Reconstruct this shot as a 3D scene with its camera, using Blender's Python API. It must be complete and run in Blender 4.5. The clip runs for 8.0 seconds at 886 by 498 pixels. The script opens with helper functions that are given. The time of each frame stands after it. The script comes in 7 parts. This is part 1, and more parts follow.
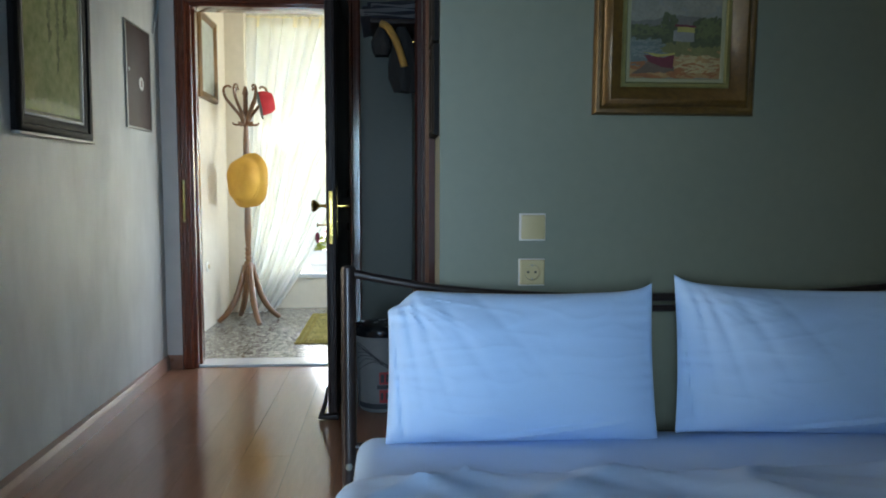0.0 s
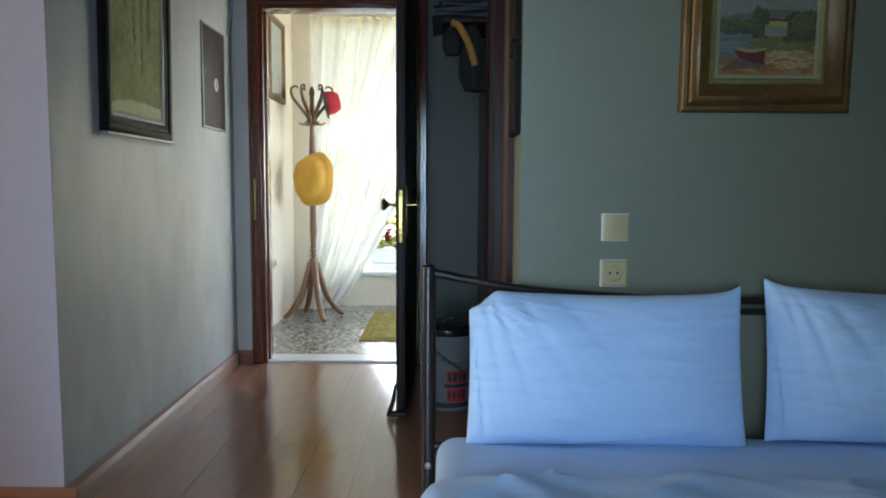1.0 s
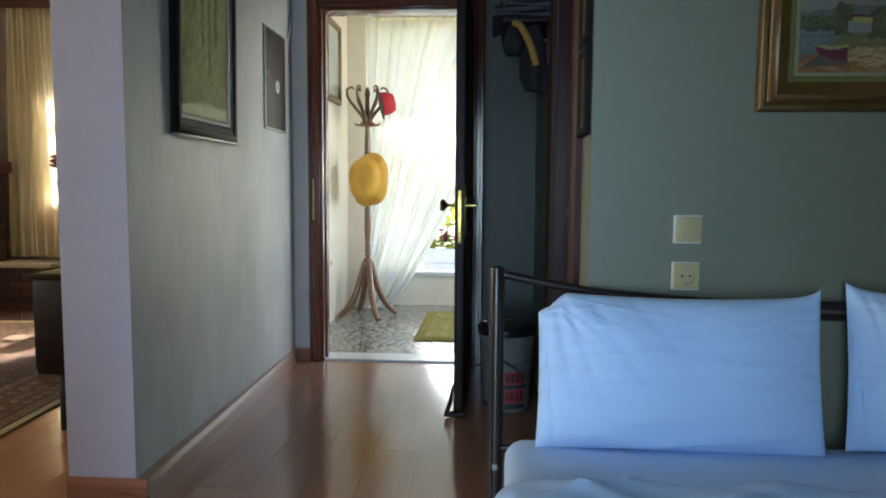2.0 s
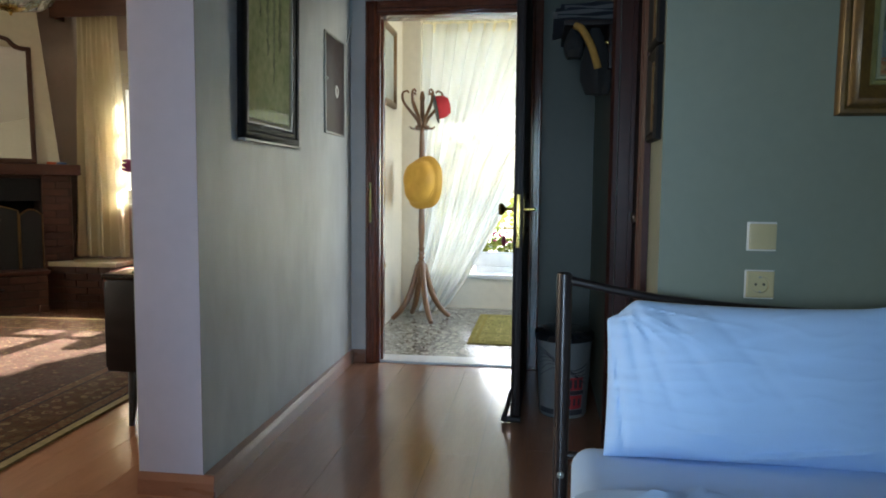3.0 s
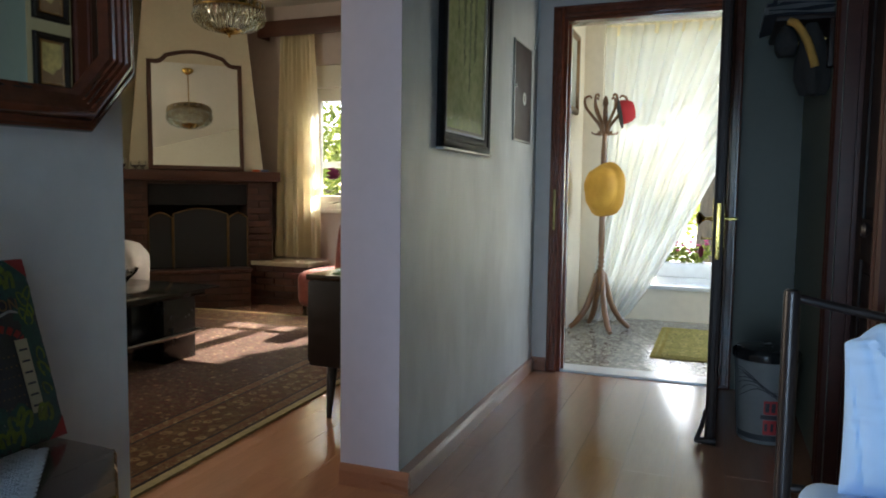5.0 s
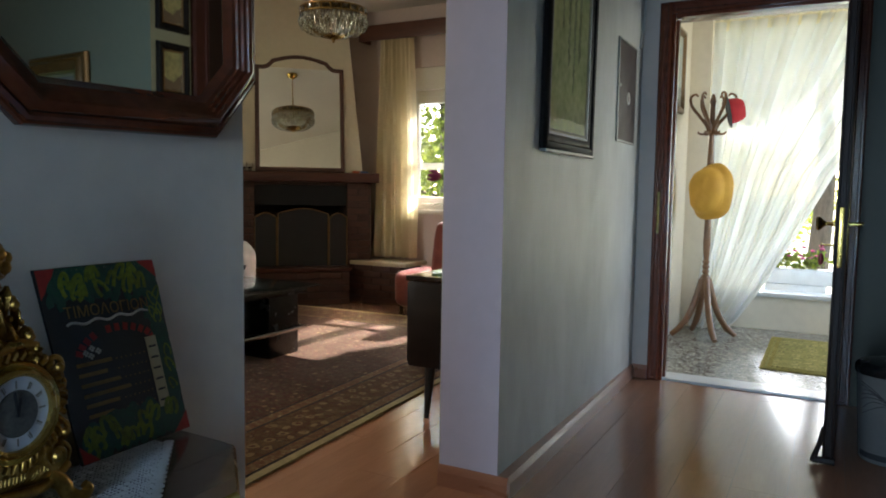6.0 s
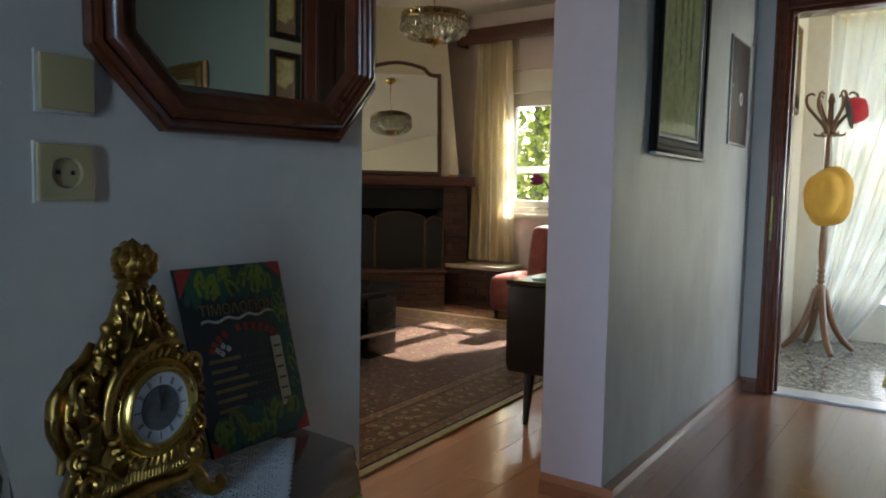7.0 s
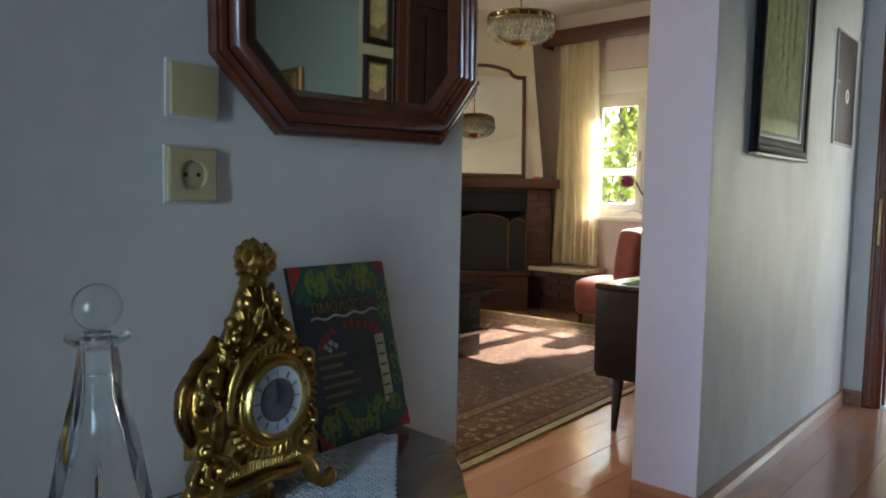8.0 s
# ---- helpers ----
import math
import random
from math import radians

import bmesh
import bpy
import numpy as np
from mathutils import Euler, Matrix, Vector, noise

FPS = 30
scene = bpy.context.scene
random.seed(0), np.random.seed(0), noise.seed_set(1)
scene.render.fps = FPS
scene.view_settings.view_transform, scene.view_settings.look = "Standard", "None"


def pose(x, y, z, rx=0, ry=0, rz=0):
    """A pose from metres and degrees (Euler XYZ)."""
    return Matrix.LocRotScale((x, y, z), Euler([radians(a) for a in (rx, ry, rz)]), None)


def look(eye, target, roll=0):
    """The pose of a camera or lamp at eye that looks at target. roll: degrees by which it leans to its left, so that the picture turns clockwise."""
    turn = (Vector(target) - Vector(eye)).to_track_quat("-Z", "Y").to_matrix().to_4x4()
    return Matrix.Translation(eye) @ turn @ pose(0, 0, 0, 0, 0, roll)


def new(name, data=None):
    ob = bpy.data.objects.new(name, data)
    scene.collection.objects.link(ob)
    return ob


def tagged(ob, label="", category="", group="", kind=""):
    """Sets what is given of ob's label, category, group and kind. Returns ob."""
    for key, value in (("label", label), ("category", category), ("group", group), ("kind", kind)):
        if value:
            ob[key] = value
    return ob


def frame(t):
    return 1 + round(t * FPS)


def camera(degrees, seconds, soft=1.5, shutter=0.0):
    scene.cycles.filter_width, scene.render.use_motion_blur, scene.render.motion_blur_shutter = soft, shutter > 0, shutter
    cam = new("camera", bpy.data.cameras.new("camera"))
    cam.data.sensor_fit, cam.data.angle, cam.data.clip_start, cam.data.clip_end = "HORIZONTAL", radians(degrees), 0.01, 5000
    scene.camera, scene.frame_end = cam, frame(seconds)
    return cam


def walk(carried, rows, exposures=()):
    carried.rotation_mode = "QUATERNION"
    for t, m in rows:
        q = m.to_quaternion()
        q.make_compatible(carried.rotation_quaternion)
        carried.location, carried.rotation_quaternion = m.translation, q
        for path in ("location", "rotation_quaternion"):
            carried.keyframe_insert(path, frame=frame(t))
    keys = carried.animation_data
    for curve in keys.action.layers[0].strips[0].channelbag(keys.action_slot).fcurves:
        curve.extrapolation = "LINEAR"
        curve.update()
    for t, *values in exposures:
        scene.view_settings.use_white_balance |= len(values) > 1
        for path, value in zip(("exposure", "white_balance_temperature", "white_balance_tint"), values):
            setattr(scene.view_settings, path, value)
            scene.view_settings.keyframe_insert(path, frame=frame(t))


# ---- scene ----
cam = camera(63.4, 8.0, soft=1.9)
PATH = [
    (0.0, (0.035, 0.074, 1.061), (0.18, 2.062, 0.891), 0.2),
    (0.5, (-0.003, 0.079, 1.063), (0.069, 2.071, 0.89), 0.3),
    (1.0, (-0.031, 0.084, 1.062), (-0.037, 2.076, 0.888), 0.3),
    (1.5, (-0.06, 0.085, 1.062), (-0.132, 2.076, 0.887), 0.3),
    (3.0, (-0.135, 0.078, 1.072), (-0.402, 2.053, 0.902), 0.5),
    (3.5, (-0.163, 0.073, 1.073), (-0.508, 2.037, 0.907), 0.5),
    (4.0, (-0.196, 0.066, 1.076), (-0.658, 2.005, 0.916), 0.7),
    (4.5, (-0.221, 0.063, 1.076), (-0.809, 1.968, 0.918), 0.7),
    (6.0, (-0.278, 0.064, 1.085), (-1.221, 1.82, 0.924), 0.9),
    (6.5, (-0.301, 0.059, 1.086), (-1.356, 1.75, 0.927), 1.0),
    (7.0, (-0.328, 0.049, 1.086), (-1.484, 1.673, 0.93), 1.1),
    (7.5, (-0.343, 0.035, 1.085), (-1.591, 1.589, 0.931), 1.1),
    (8.0, (-0.355, 0.019, 1.083), (-1.683, 1.506, 0.93), 1.1),
]
EXPOSURE = 2.6
walk(cam, [(t, look(e, g, r)) for t, e, g, r in PATH], [(t, EXPOSURE + s) for t, s in ((0.0, 0.6), (3.0, 0.40), (4.5, 0.26), (6.0, 0.18), (6.8, 0.22), (7.4, 0.36), (8.0, 0.90))])

# ---- world, sun and large lights ----
SUN_EL, SUN_AZ = 36.0, 1.0          # degrees; azimuth from +y towards +x
world = bpy.data.worlds.new("sky")
scene.world = world
world.use_nodes = True
wn = world.node_tree.nodes
wl = world.node_tree.links
sky = wn.new("ShaderNodeTexSky")
sky.sky_type = "NISHITA"
sky.sun_disc = False
sky.sun_elevation = radians(SUN_EL)
sky.sun_rotation = radians(SUN_AZ)
wl.new(sky.outputs[0], wn["Background"].inputs[0])
wn["Background"].inputs[1].default_value = 0.15

sun_data = bpy.data.lights.new("sun", "SUN")
sun_data.energy, sun_data.angle, sun_data.color = 5.0, radians(0.5), (1.0, 0.95, 0.88)
sun = new("sun", sun_data)
sa, se = radians(SUN_AZ), radians(SUN_EL)
sun.matrix_world = look((0, 0, 0), (-math.sin(sa) * math.cos(se), -math.cos(sa) * math.cos(se), -math.sin(se)))


def fill_lamp(name, x, y, z, w, h, aim, watts, color):
    data = bpy.data.lights.new(name, "AREA")
    data.shape, data.size, data.size_y, data.energy, data.color = "RECTANGLE", w, h, watts, color
    ob = new(name, data)
    ob.matrix_world = look((x, y, z), (x + aim[0], y + aim[1], z + aim[2]))
    return ob


# fill lamps standing in for skylight, in unseen openings: bedroom behind the camera, hall side, living-room side
bedroom_lamp = fill_lamp("window_light_bedroom", -0.56, -1.47, 1.05, 0.44, 1.6, (0.0, 1, 0), 1.4, (0.42, 0.68, 1.0))
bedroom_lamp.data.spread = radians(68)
# added to brighten the hall from an unseen side
fill_lamp("window_light_hall", 1.27, 5.4, 1.5, 1.2, 1.3, (-1, 0, 0), 3.4, (0.98, 0.98, 0.96))
# added to lift the living room, no known source there
fill_lamp("window_light_living_side", -5.5, 1.6, 1.5, 1.4, 1.2, (1, 0, 0), 9.0, (1.0, 0.88, 0.68))

# ---- materials ----
def material(name, color, rough=0.6, metal=0.0, var=0.12, scale=6.0, fine=60.0, bump=0.15, depth=0.004, tint=None, coat=0.0, spec=0.5, sheen=0.0, stretch=(1, 1, 1), island=0.0, uneven=0.1):
    """A surface with a broad and a fine variation of colour and a fine relief."""
    m = bpy.data.materials.new(name)
    m.use_nodes = True
    n, l = m.node_tree.nodes, m.node_tree.links
    b = n["Principled BSDF"]
    tc = n.new("ShaderNodeTexCoord")
    mp = n.new("ShaderNodeMapping")
    mp.inputs["Scale"].default_value = stretch
    l.new(tc.outputs["Object"], mp.inputs[0])
    big, small = n.new("ShaderNodeTexNoise"), n.new("ShaderNodeTexNoise")
    big.inputs["Scale"].default_value, big.inputs["Detail"].default_value = scale, 5
    small.inputs["Scale"].default_value, small.inputs["Detail"].default_value = fine, 6
    l.new(mp.outputs[0], big.inputs[0])
    l.new(mp.outputs[0], small.inputs[0])
    ramp = n.new("ShaderNodeValToRGB")
    c2 = tint or [c * (1 - 2.2 * var) for c in color]
    ramp.color_ramp.elements[0].position, ramp.color_ramp.elements[1].position = 0.3, 0.7
    ramp.color_ramp.elements[0].color = (*c2, 1)
    ramp.color_ramp.elements[1].color = (*color, 1)
    mixf = n.new("ShaderNodeMath")
    mixf.operation = "MULTIPLY_ADD"
    mixf.inputs[1].default_value, mixf.inputs[2].default_value = 0.45, 0.28
    l.new(small.outputs[0], mixf.inputs[0])
    avg = n.new("ShaderNodeMath")
    avg.operation = "MULTIPLY_ADD"
    avg.inputs[1].default_value = 0.55
    l.new(big.outputs[0], avg.inputs[0])
    sub = n.new("ShaderNodeMath")
    sub.operation = "SUBTRACT"
    l.new(mixf.outputs[0], sub.inputs[0])
    sub.inputs[1].default_value = 0.27
    l.new(sub.outputs[0], avg.inputs[2])
    l.new(avg.outputs[0], ramp.inputs[0])
    out = ramp.outputs[0]
    if island:
        info = n.new("ShaderNodeObjectInfo")
        hsv = n.new("ShaderNodeHueSaturation")
        mr = n.new("ShaderNodeMapRange")
        mr.inputs[3].default_value, mr.inputs[4].default_value = 1 - island, 1 + island
        l.new(info.outputs["Random"], mr.inputs[0])
        l.new(mr.outputs[0], hsv.inputs["Value"])
        l.new(out, hsv.inputs["Color"])
        out = hsv.outputs[0]
    l.new(out, b.inputs["Base Color"])
    b.inputs["Roughness"].default_value, b.inputs["Metallic"].default_value = rough, metal
    b.inputs["Coat Weight"].default_value, b.inputs["Coat Roughness"].default_value = coat, 0.12
    b.inputs["Specular IOR Level"].default_value = spec
    b.inputs["Sheen Weight"].default_value = sheen
    rr = n.new("ShaderNodeMapRange")
    rr.inputs[3].default_value, rr.inputs[4].default_value = max(0.02, rough - uneven), min(1.0, rough + uneven)
    l.new(big.outputs[0], rr.inputs[0])
    l.new(rr.outputs[0], b.inputs["Roughness"])
    if bump:
        bp = n.new("ShaderNodeBump")
        bp.inputs["Strength"].default_value, bp.inputs["Distance"].default_value = bump, depth
        l.new(small.outputs[0], bp.inputs["Height"])
        l.new(bp.outputs[0], b.inputs["Normal"])
    return m


def glass_material(name, color=(1, 1, 1), rough=0.0, ior=1.45):
    m = bpy.data.materials.new(name)
    m.use_nodes = True
    b = m.node_tree.nodes["Principled BSDF"]
    b.inputs["Base Color"].default_value = (*color, 1)
    b.inputs["Roughness"].default_value, b.inputs["IOR"].default_value = rough, ior
    b.inputs["Transmission Weight"].default_value = 1.0
    return m


def mirror_material(name):
    m = bpy.data.materials.new(name)
    m.use_nodes = True
    b = m.node_tree.nodes["Principled BSDF"]
    b.inputs["Base Color"].default_value = (0.86, 0.88, 0.85, 1)
    b.inputs["Metallic"].default_value, b.inputs["Roughness"].default_value = 1.0, 0.015
    return m


def sheer_material(name, color, clear, front=0.45):
    """Thin cloth: part clear, part translucent, part diffuse."""
    m = bpy.data.materials.new(name)
    m.use_nodes = True
    n, l = m.node_tree.nodes, m.node_tree.links
    n.remove(n["Principled BSDF"])
    tr, df, cl = n.new("ShaderNodeBsdfTranslucent"), n.new("ShaderNodeBsdfDiffuse"), n.new("ShaderNodeBsdfTransparent")
    tc, nz = n.new("ShaderNodeTexCoord"), n.new("ShaderNodeTexNoise")
    nz.inputs["Scale"].default_value = 5.0
    l.new(tc.outputs["Object"], nz.inputs[0])
    rp = n.new("ShaderNodeValToRGB")
    rp.color_ramp.elements[0].color = (*[c * 0.9 for c in color], 1)
    rp.color_ramp.elements[1].color = (*color, 1)
    l.new(nz.outputs[0], rp.inputs[0])
    l.new(rp.outputs[0], tr.inputs[0])
    l.new(rp.outputs[0], df.inputs[0])
    m1, m2 = n.new("ShaderNodeMixShader"), n.new("ShaderNodeMixShader")
    m1.inputs[0].default_value = front
    l.new(tr.outputs[0], m1.inputs[1])
    l.new(df.outputs[0], m1.inputs[2])
    m2.inputs[0].default_value = clear
    l.new(m1.outputs[0], m2.inputs[1])
    l.new(cl.outputs[0], m2.inputs[2])
    l.new(m2.outputs[0], n["Material Output"].inputs[0])
    return m


M_WALL_BED = material("sage_grey_wall_paint", (0.195, 0.20, 0.14), 0.5, var=0.05, scale=1.3, fine=35, bump=0.12, depth=0.006)
M_WALL_WHITE = material("old_white_wall_paint", (0.58, 0.60, 0.58), 0.5, var=0.14, scale=2.2, fine=9, bump=0.25, depth=0.010, stretch=(1, 1, 0.4))
# sage paint darkened in colour for the shade beside the open door
M_WALL_SAGE_SHADED = material("sage_wall_shaded", (0.06, 0.058, 0.038), 0.55, var=0.07, scale=1.3, fine=30, bump=0.12, depth=0.006)
M_WALL_HALL = material("cream_hall_paint", (0.74, 0.68, 0.56), 0.55, var=0.06, scale=2.0, fine=20, bump=0.15, depth=0.006)
M_WALL_GREY = material("grey_white_wall_paint", (0.56, 0.49, 0.435), 0.5, var=0.07, scale=2.0, fine=14, bump=0.2, depth=0.008)
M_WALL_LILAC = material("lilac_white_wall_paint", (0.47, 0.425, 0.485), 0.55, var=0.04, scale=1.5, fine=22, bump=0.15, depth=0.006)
M_WALL_BLUE = material("bluish_white_wall_paint", (0.66, 0.61, 0.54), 0.5, var=0.07, scale=1.4, fine=20, bump=0.15, depth=0.006)
M_WALL_PINK = material("pinkish_plaster", (0.62, 0.53, 0.50), 0.7, var=0.05, scale=1.5, fine=30, bump=0.15)
M_PLASTER = material("cream_plaster", (0.66, 0.61, 0.46), 0.7, var=0.05, scale=1.2, fine=24, bump=0.2, depth=0.006)
M_CEIL = material("ceiling_paint", (0.72, 0.70, 0.64), 0.8, var=0.04, scale=1.0, fine=30, bump=0.1)
M_MAHOGANY = material("glossy_mahogany", (0.17, 0.042, 0.019), 0.2, var=0.22, scale=4, fine=40, bump=0.06, coat=0.5, stretch=(6, 6, 0.6))
M_MAHOGANY_RED = material("polished_red_mahogany", (0.13, 0.033, 0.014), 0.22, var=0.25, scale=5, fine=45, bump=0.06, coat=0.45)
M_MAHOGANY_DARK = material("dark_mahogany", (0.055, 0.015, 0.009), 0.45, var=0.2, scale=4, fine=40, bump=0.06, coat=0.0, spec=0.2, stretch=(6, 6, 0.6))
M_DOOR = material("dark_varnished_door", (0.022, 0.010, 0.007), 0.5, var=0.2, scale=4, fine=50, bump=0.06, coat=0.0, spec=0.2, stretch=(6, 6, 0.5))
M_SKIRT = material("varnished_skirting", (0.30, 0.115, 0.06), 0.3, var=0.15, scale=3, fine=60, bump=0.06, coat=0.3, stretch=(2, 1, 6))
M_SKIRT_LIGHT = material("pale_skirting", (0.37, 0.215, 0.155), 0.35, var=0.12, scale=3, fine=60, bump=0.06, stretch=(6, 1, 6))
M_PLANK = material("laminate_plank", (0.36, 0.172, 0.10), 0.145, var=0.09, scale=3, fine=22, bump=0.07, depth=0.002, stretch=(6, 0.45, 1), island=0.03, spec=0.7, uneven=0.04)
M_JOINT = material("dark_joint", (0.20, 0.10, 0.055), 0.7, bump=0.0)
def terrazzo_material(name):
    """Stone chips of mixed greys in a grey-brown cement."""
    m = bpy.data.materials.new(name)
    m.use_nodes = True
    n, l = m.node_tree.nodes, m.node_tree.links
    b = n["Principled BSDF"]
    b.inputs["Roughness"].default_value = 0.24
    tc, v1, v2, mx = n.new("ShaderNodeTexCoord"), n.new("ShaderNodeTexVoronoi"), n.new("ShaderNodeTexVoronoi"), n.new("ShaderNodeMix")
    v1.inputs["Scale"].default_value, v2.inputs["Scale"].default_value = 52, 110
    mx.data_type = "RGBA"
    mx.inputs[0].default_value = 0.45
    for v, k in ((v1, 6), (v2, 7)):
        r, sp = n.new("ShaderNodeValToRGB"), n.new("ShaderNodeSeparateColor")
        l.new(tc.outputs["Object"], v.inputs["Vector"])
        l.new(v.outputs["Color"], sp.inputs[0])
        l.new(sp.outputs[0], r.inputs[0])
        r.color_ramp.interpolation = "CONSTANT"
        e = r.color_ramp.elements
        e[0].color, e[1].color = (0.05, 0.05, 0.042, 1), (0.52, 0.50, 0.43, 1)
        e[1].position = 0.78
        for p, c in ((0.25, 0.11), (0.5, 0.20), (0.65, 0.30)):
            q = e.new(p)
            q.color = (c, c * 0.97, c * 0.84, 1)
        l.new(r.outputs[0], mx.inputs[k])
    l.new(mx.outputs[2], b.inputs["Base Color"])
    return m


M_TERRAZZO = terrazzo_material("terrazzo")
M_MARBLE = material("white_marble", (0.70, 0.72, 0.72), 0.2, var=0.1, scale=4, fine=14, bump=0.02)
M_BRASS = material("brass", (0.60, 0.40, 0.11), 0.25, 1.0, var=0.12, scale=20, fine=120, bump=0.05, depth=0.001)
M_GOLD = material("gilt_bronze", (0.50, 0.29, 0.07), 0.34, 1.0, var=0.3, scale=45, fine=160, bump=0.2, depth=0.001, tint=(0.17, 0.085, 0.02))
M_BLACK_METAL = material("black_brown_metal", (0.035, 0.024, 0.022), 0.32, 0.35, var=0.15, scale=12, fine=90, bump=0.04, depth=0.001)
M_BLACK = material("black_lacquer", (0.012, 0.012, 0.013), 0.25, var=0.2, scale=8, fine=60, bump=0.03)
# firebox soot, also the painted darkness behind the side doorway
M_SOOT_UNLIT = material("soot_and_unlit_black", (0.010, 0.010, 0.011), 0.85, var=0.3, scale=8, fine=60, bump=0.2)
# white cotton with the blue of the window light mixed into its colour
M_LINEN_BLUE_LIT = material("white_cotton_blue_lit", (0.52, 0.71, 0.98), 0.85, var=0.03, scale=5, fine=400, bump=0.12, depth=0.001, sheen=0.15)
M_PLASTIC = material("cream_plastic", (0.47, 0.37, 0.19), 0.35, var=0.03, scale=8, fine=80, bump=0.02)
M_DARKHOLE = material("dark_hole", (0.02, 0.02, 0.02), 0.6, bump=0.0)
M_OLDGOLD = material("antique_gilt_wood", (0.17, 0.09, 0.02), 0.38, 0.25, var=0.3, scale=9, fine=70, bump=0.12, tint=(0.07, 0.035, 0.012))
M_OLIVE = material("olive_gilt_slip", (0.20, 0.17, 0.05), 0.45, 0.1, var=0.15, scale=9, fine=70, bump=0.1)
M_CREAM = material("cream_slip", (0.29, 0.27, 0.15), 0.6, var=0.08, scale=9, fine=70, bump=0.08)
M_BLACKFRAME = material("black_frame_lacquer", (0.014, 0.012, 0.011), 0.5, var=0.2, scale=9, fine=70, bump=0.05, spec=0.06)
M_SILVER = material("silver_slip", (0.30, 0.30, 0.27), 0.42, 0.4, var=0.1, scale=9, fine=70, bump=0.05)
M_MIRROR = mirror_material("mirror_glass")
M_GLASS = glass_material("clear_glass")
M_THIN = glass_material("thin_blown_glass", (0.97, 0.985, 0.98), 0.0, 1.36)
M_PANE = glass_material("window_glass")
M_CRYSTAL = glass_material("crystal", (0.95, 0.98, 0.94), 0.06, 1.45)
M_SHEER = sheer_material("sheer_white_voile", (0.86, 0.86, 0.82), 0.055, 0.42)
M_DRAPE = sheer_material("cream_drape", (0.93, 0.86, 0.66), 0.0, 0.5)
M_WINFRAME = material("white_window_paint", (0.74, 0.72, 0.63), 0.4, var=0.04, scale=4, fine=50, bump=0.05)
M_CONSOLE = material("dark_walnut", (0.055, 0.022, 0.016), 0.25, var=0.2, scale=4, fine=50, bump=0.05, coat=0.5, stretch=(5, 0.6, 1))


def rug_material(name, ground, motif, accent, scale):
    """Knotted wool: rows of small flower-like motifs with dark outlines on a coloured ground."""
    m = bpy.data.materials.new(name)
    m.use_nodes = True
    n, l = m.node_tree.nodes, m.node_tree.links
    bs = n["Principled BSDF"]
    bs.inputs["Roughness"].default_value, bs.inputs["Specular IOR Level"].default_value = 0.95, 0.1
    tc = n.new("ShaderNodeTexCoord")
    warp, wmix = n.new("ShaderNodeTexNoise"), n.new("ShaderNodeMix")
    warp.inputs["Scale"].default_value = scale * 1.4
    wmix.data_type = "VECTOR"
    wmix.inputs[0].default_value = 0.04
    l.new(tc.outputs["Object"], warp.inputs["Vector"])
    l.new(tc.outputs["Object"], wmix.inputs[4])
    l.new(warp.outputs["Color"], wmix.inputs[5])
    big, small = n.new("ShaderNodeTexVoronoi"), n.new("ShaderNodeTexVoronoi")
    big.inputs["Scale"].default_value, big.inputs["Randomness"].default_value = scale, 0.45
    small.inputs["Scale"].default_value, small.inputs["Randomness"].default_value = scale * 2.7, 0.8
    for v in (big, small):
        l.new(wmix.outputs[1], v.inputs["Vector"])
    def ramp(src, stops):
        r = n.new("ShaderNodeValToRGB")
        e = r.color_ramp.elements
        e[0].position, e[0].color = stops[0][0], (*stops[0][1], 1)
        e[1].position, e[1].color = stops[-1][0], (*stops[-1][1], 1)
        for p, c in stops[1:-1]:
            q = e.new(p)
            q.color = (*c, 1)
        l.new(src, r.inputs[0])
        return r.outputs[0]
    dark = (0.016, 0.011, 0.012)
    a = ramp(big.outputs["Distance"], [(0.05, accent), (0.13, dark), (0.17, motif), (0.29, motif), (0.34, dark), (0.40, ground), (0.8, [c * 0.7 for c in ground])])
    c = ramp(small.outputs["Distance"], [(0.12, motif), (0.2, dark), (0.3, ground), (0.55, [q * 0.5 for q in ground])])
    sep = n.new("ShaderNodeSeparateColor")
    l.new(small.outputs["Color"], sep.inputs[0])
    tint = ramp(sep.outputs[0], [(0.2, accent), (0.5, ground), (0.9, motif)])
    m1, m2 = n.new("ShaderNodeMix"), n.new("ShaderNodeMix")
    for q, f in ((m1, 0.32), (m2, 0.2)):
        q.data_type = "RGBA"
        q.inputs[0].default_value = f
    l.new(a, m1.inputs[6])
    l.new(c, m1.inputs[7])
    l.new(m1.outputs[2], m2.inputs[6])
    l.new(tint, m2.inputs[7])
    l.new(m2.outputs[2], bs.inputs["Base Color"])
    nz, bp = n.new("ShaderNodeTexNoise"), n.new("ShaderNodeBump")
    nz.inputs["Scale"].default_value = 170.0
    l.new(tc.outputs["Object"], nz.inputs["Vector"])
    bp.inputs["Strength"].default_value, bp.inputs["Distance"].default_value = 0.7, 0.006
    l.new(nz.outputs[0], bp.inputs["Height"])
    l.new(bp.outputs[0], bs.inputs["Normal"])
    return m


# ---- mesh helpers ----
def box(bm, x0, x1, y0, y1, z0, z1, bevel=0.0):
    m = Matrix.Translation(((x0 + x1) / 2, (y0 + y1) / 2, (z0 + z1) / 2)) @ Matrix.Diagonal((x1 - x0, y1 - y0, z1 - z0, 1))
    r = bmesh.ops.create_cube(bm, size=1, matrix=m)
    if bevel:
        edges = list({e for v in r["verts"] for e in v.link_edges})
        bmesh.ops.bevel(bm, geom=edges, offset=bevel, segments=2, affect="EDGES", profile=0.6)
    return bm


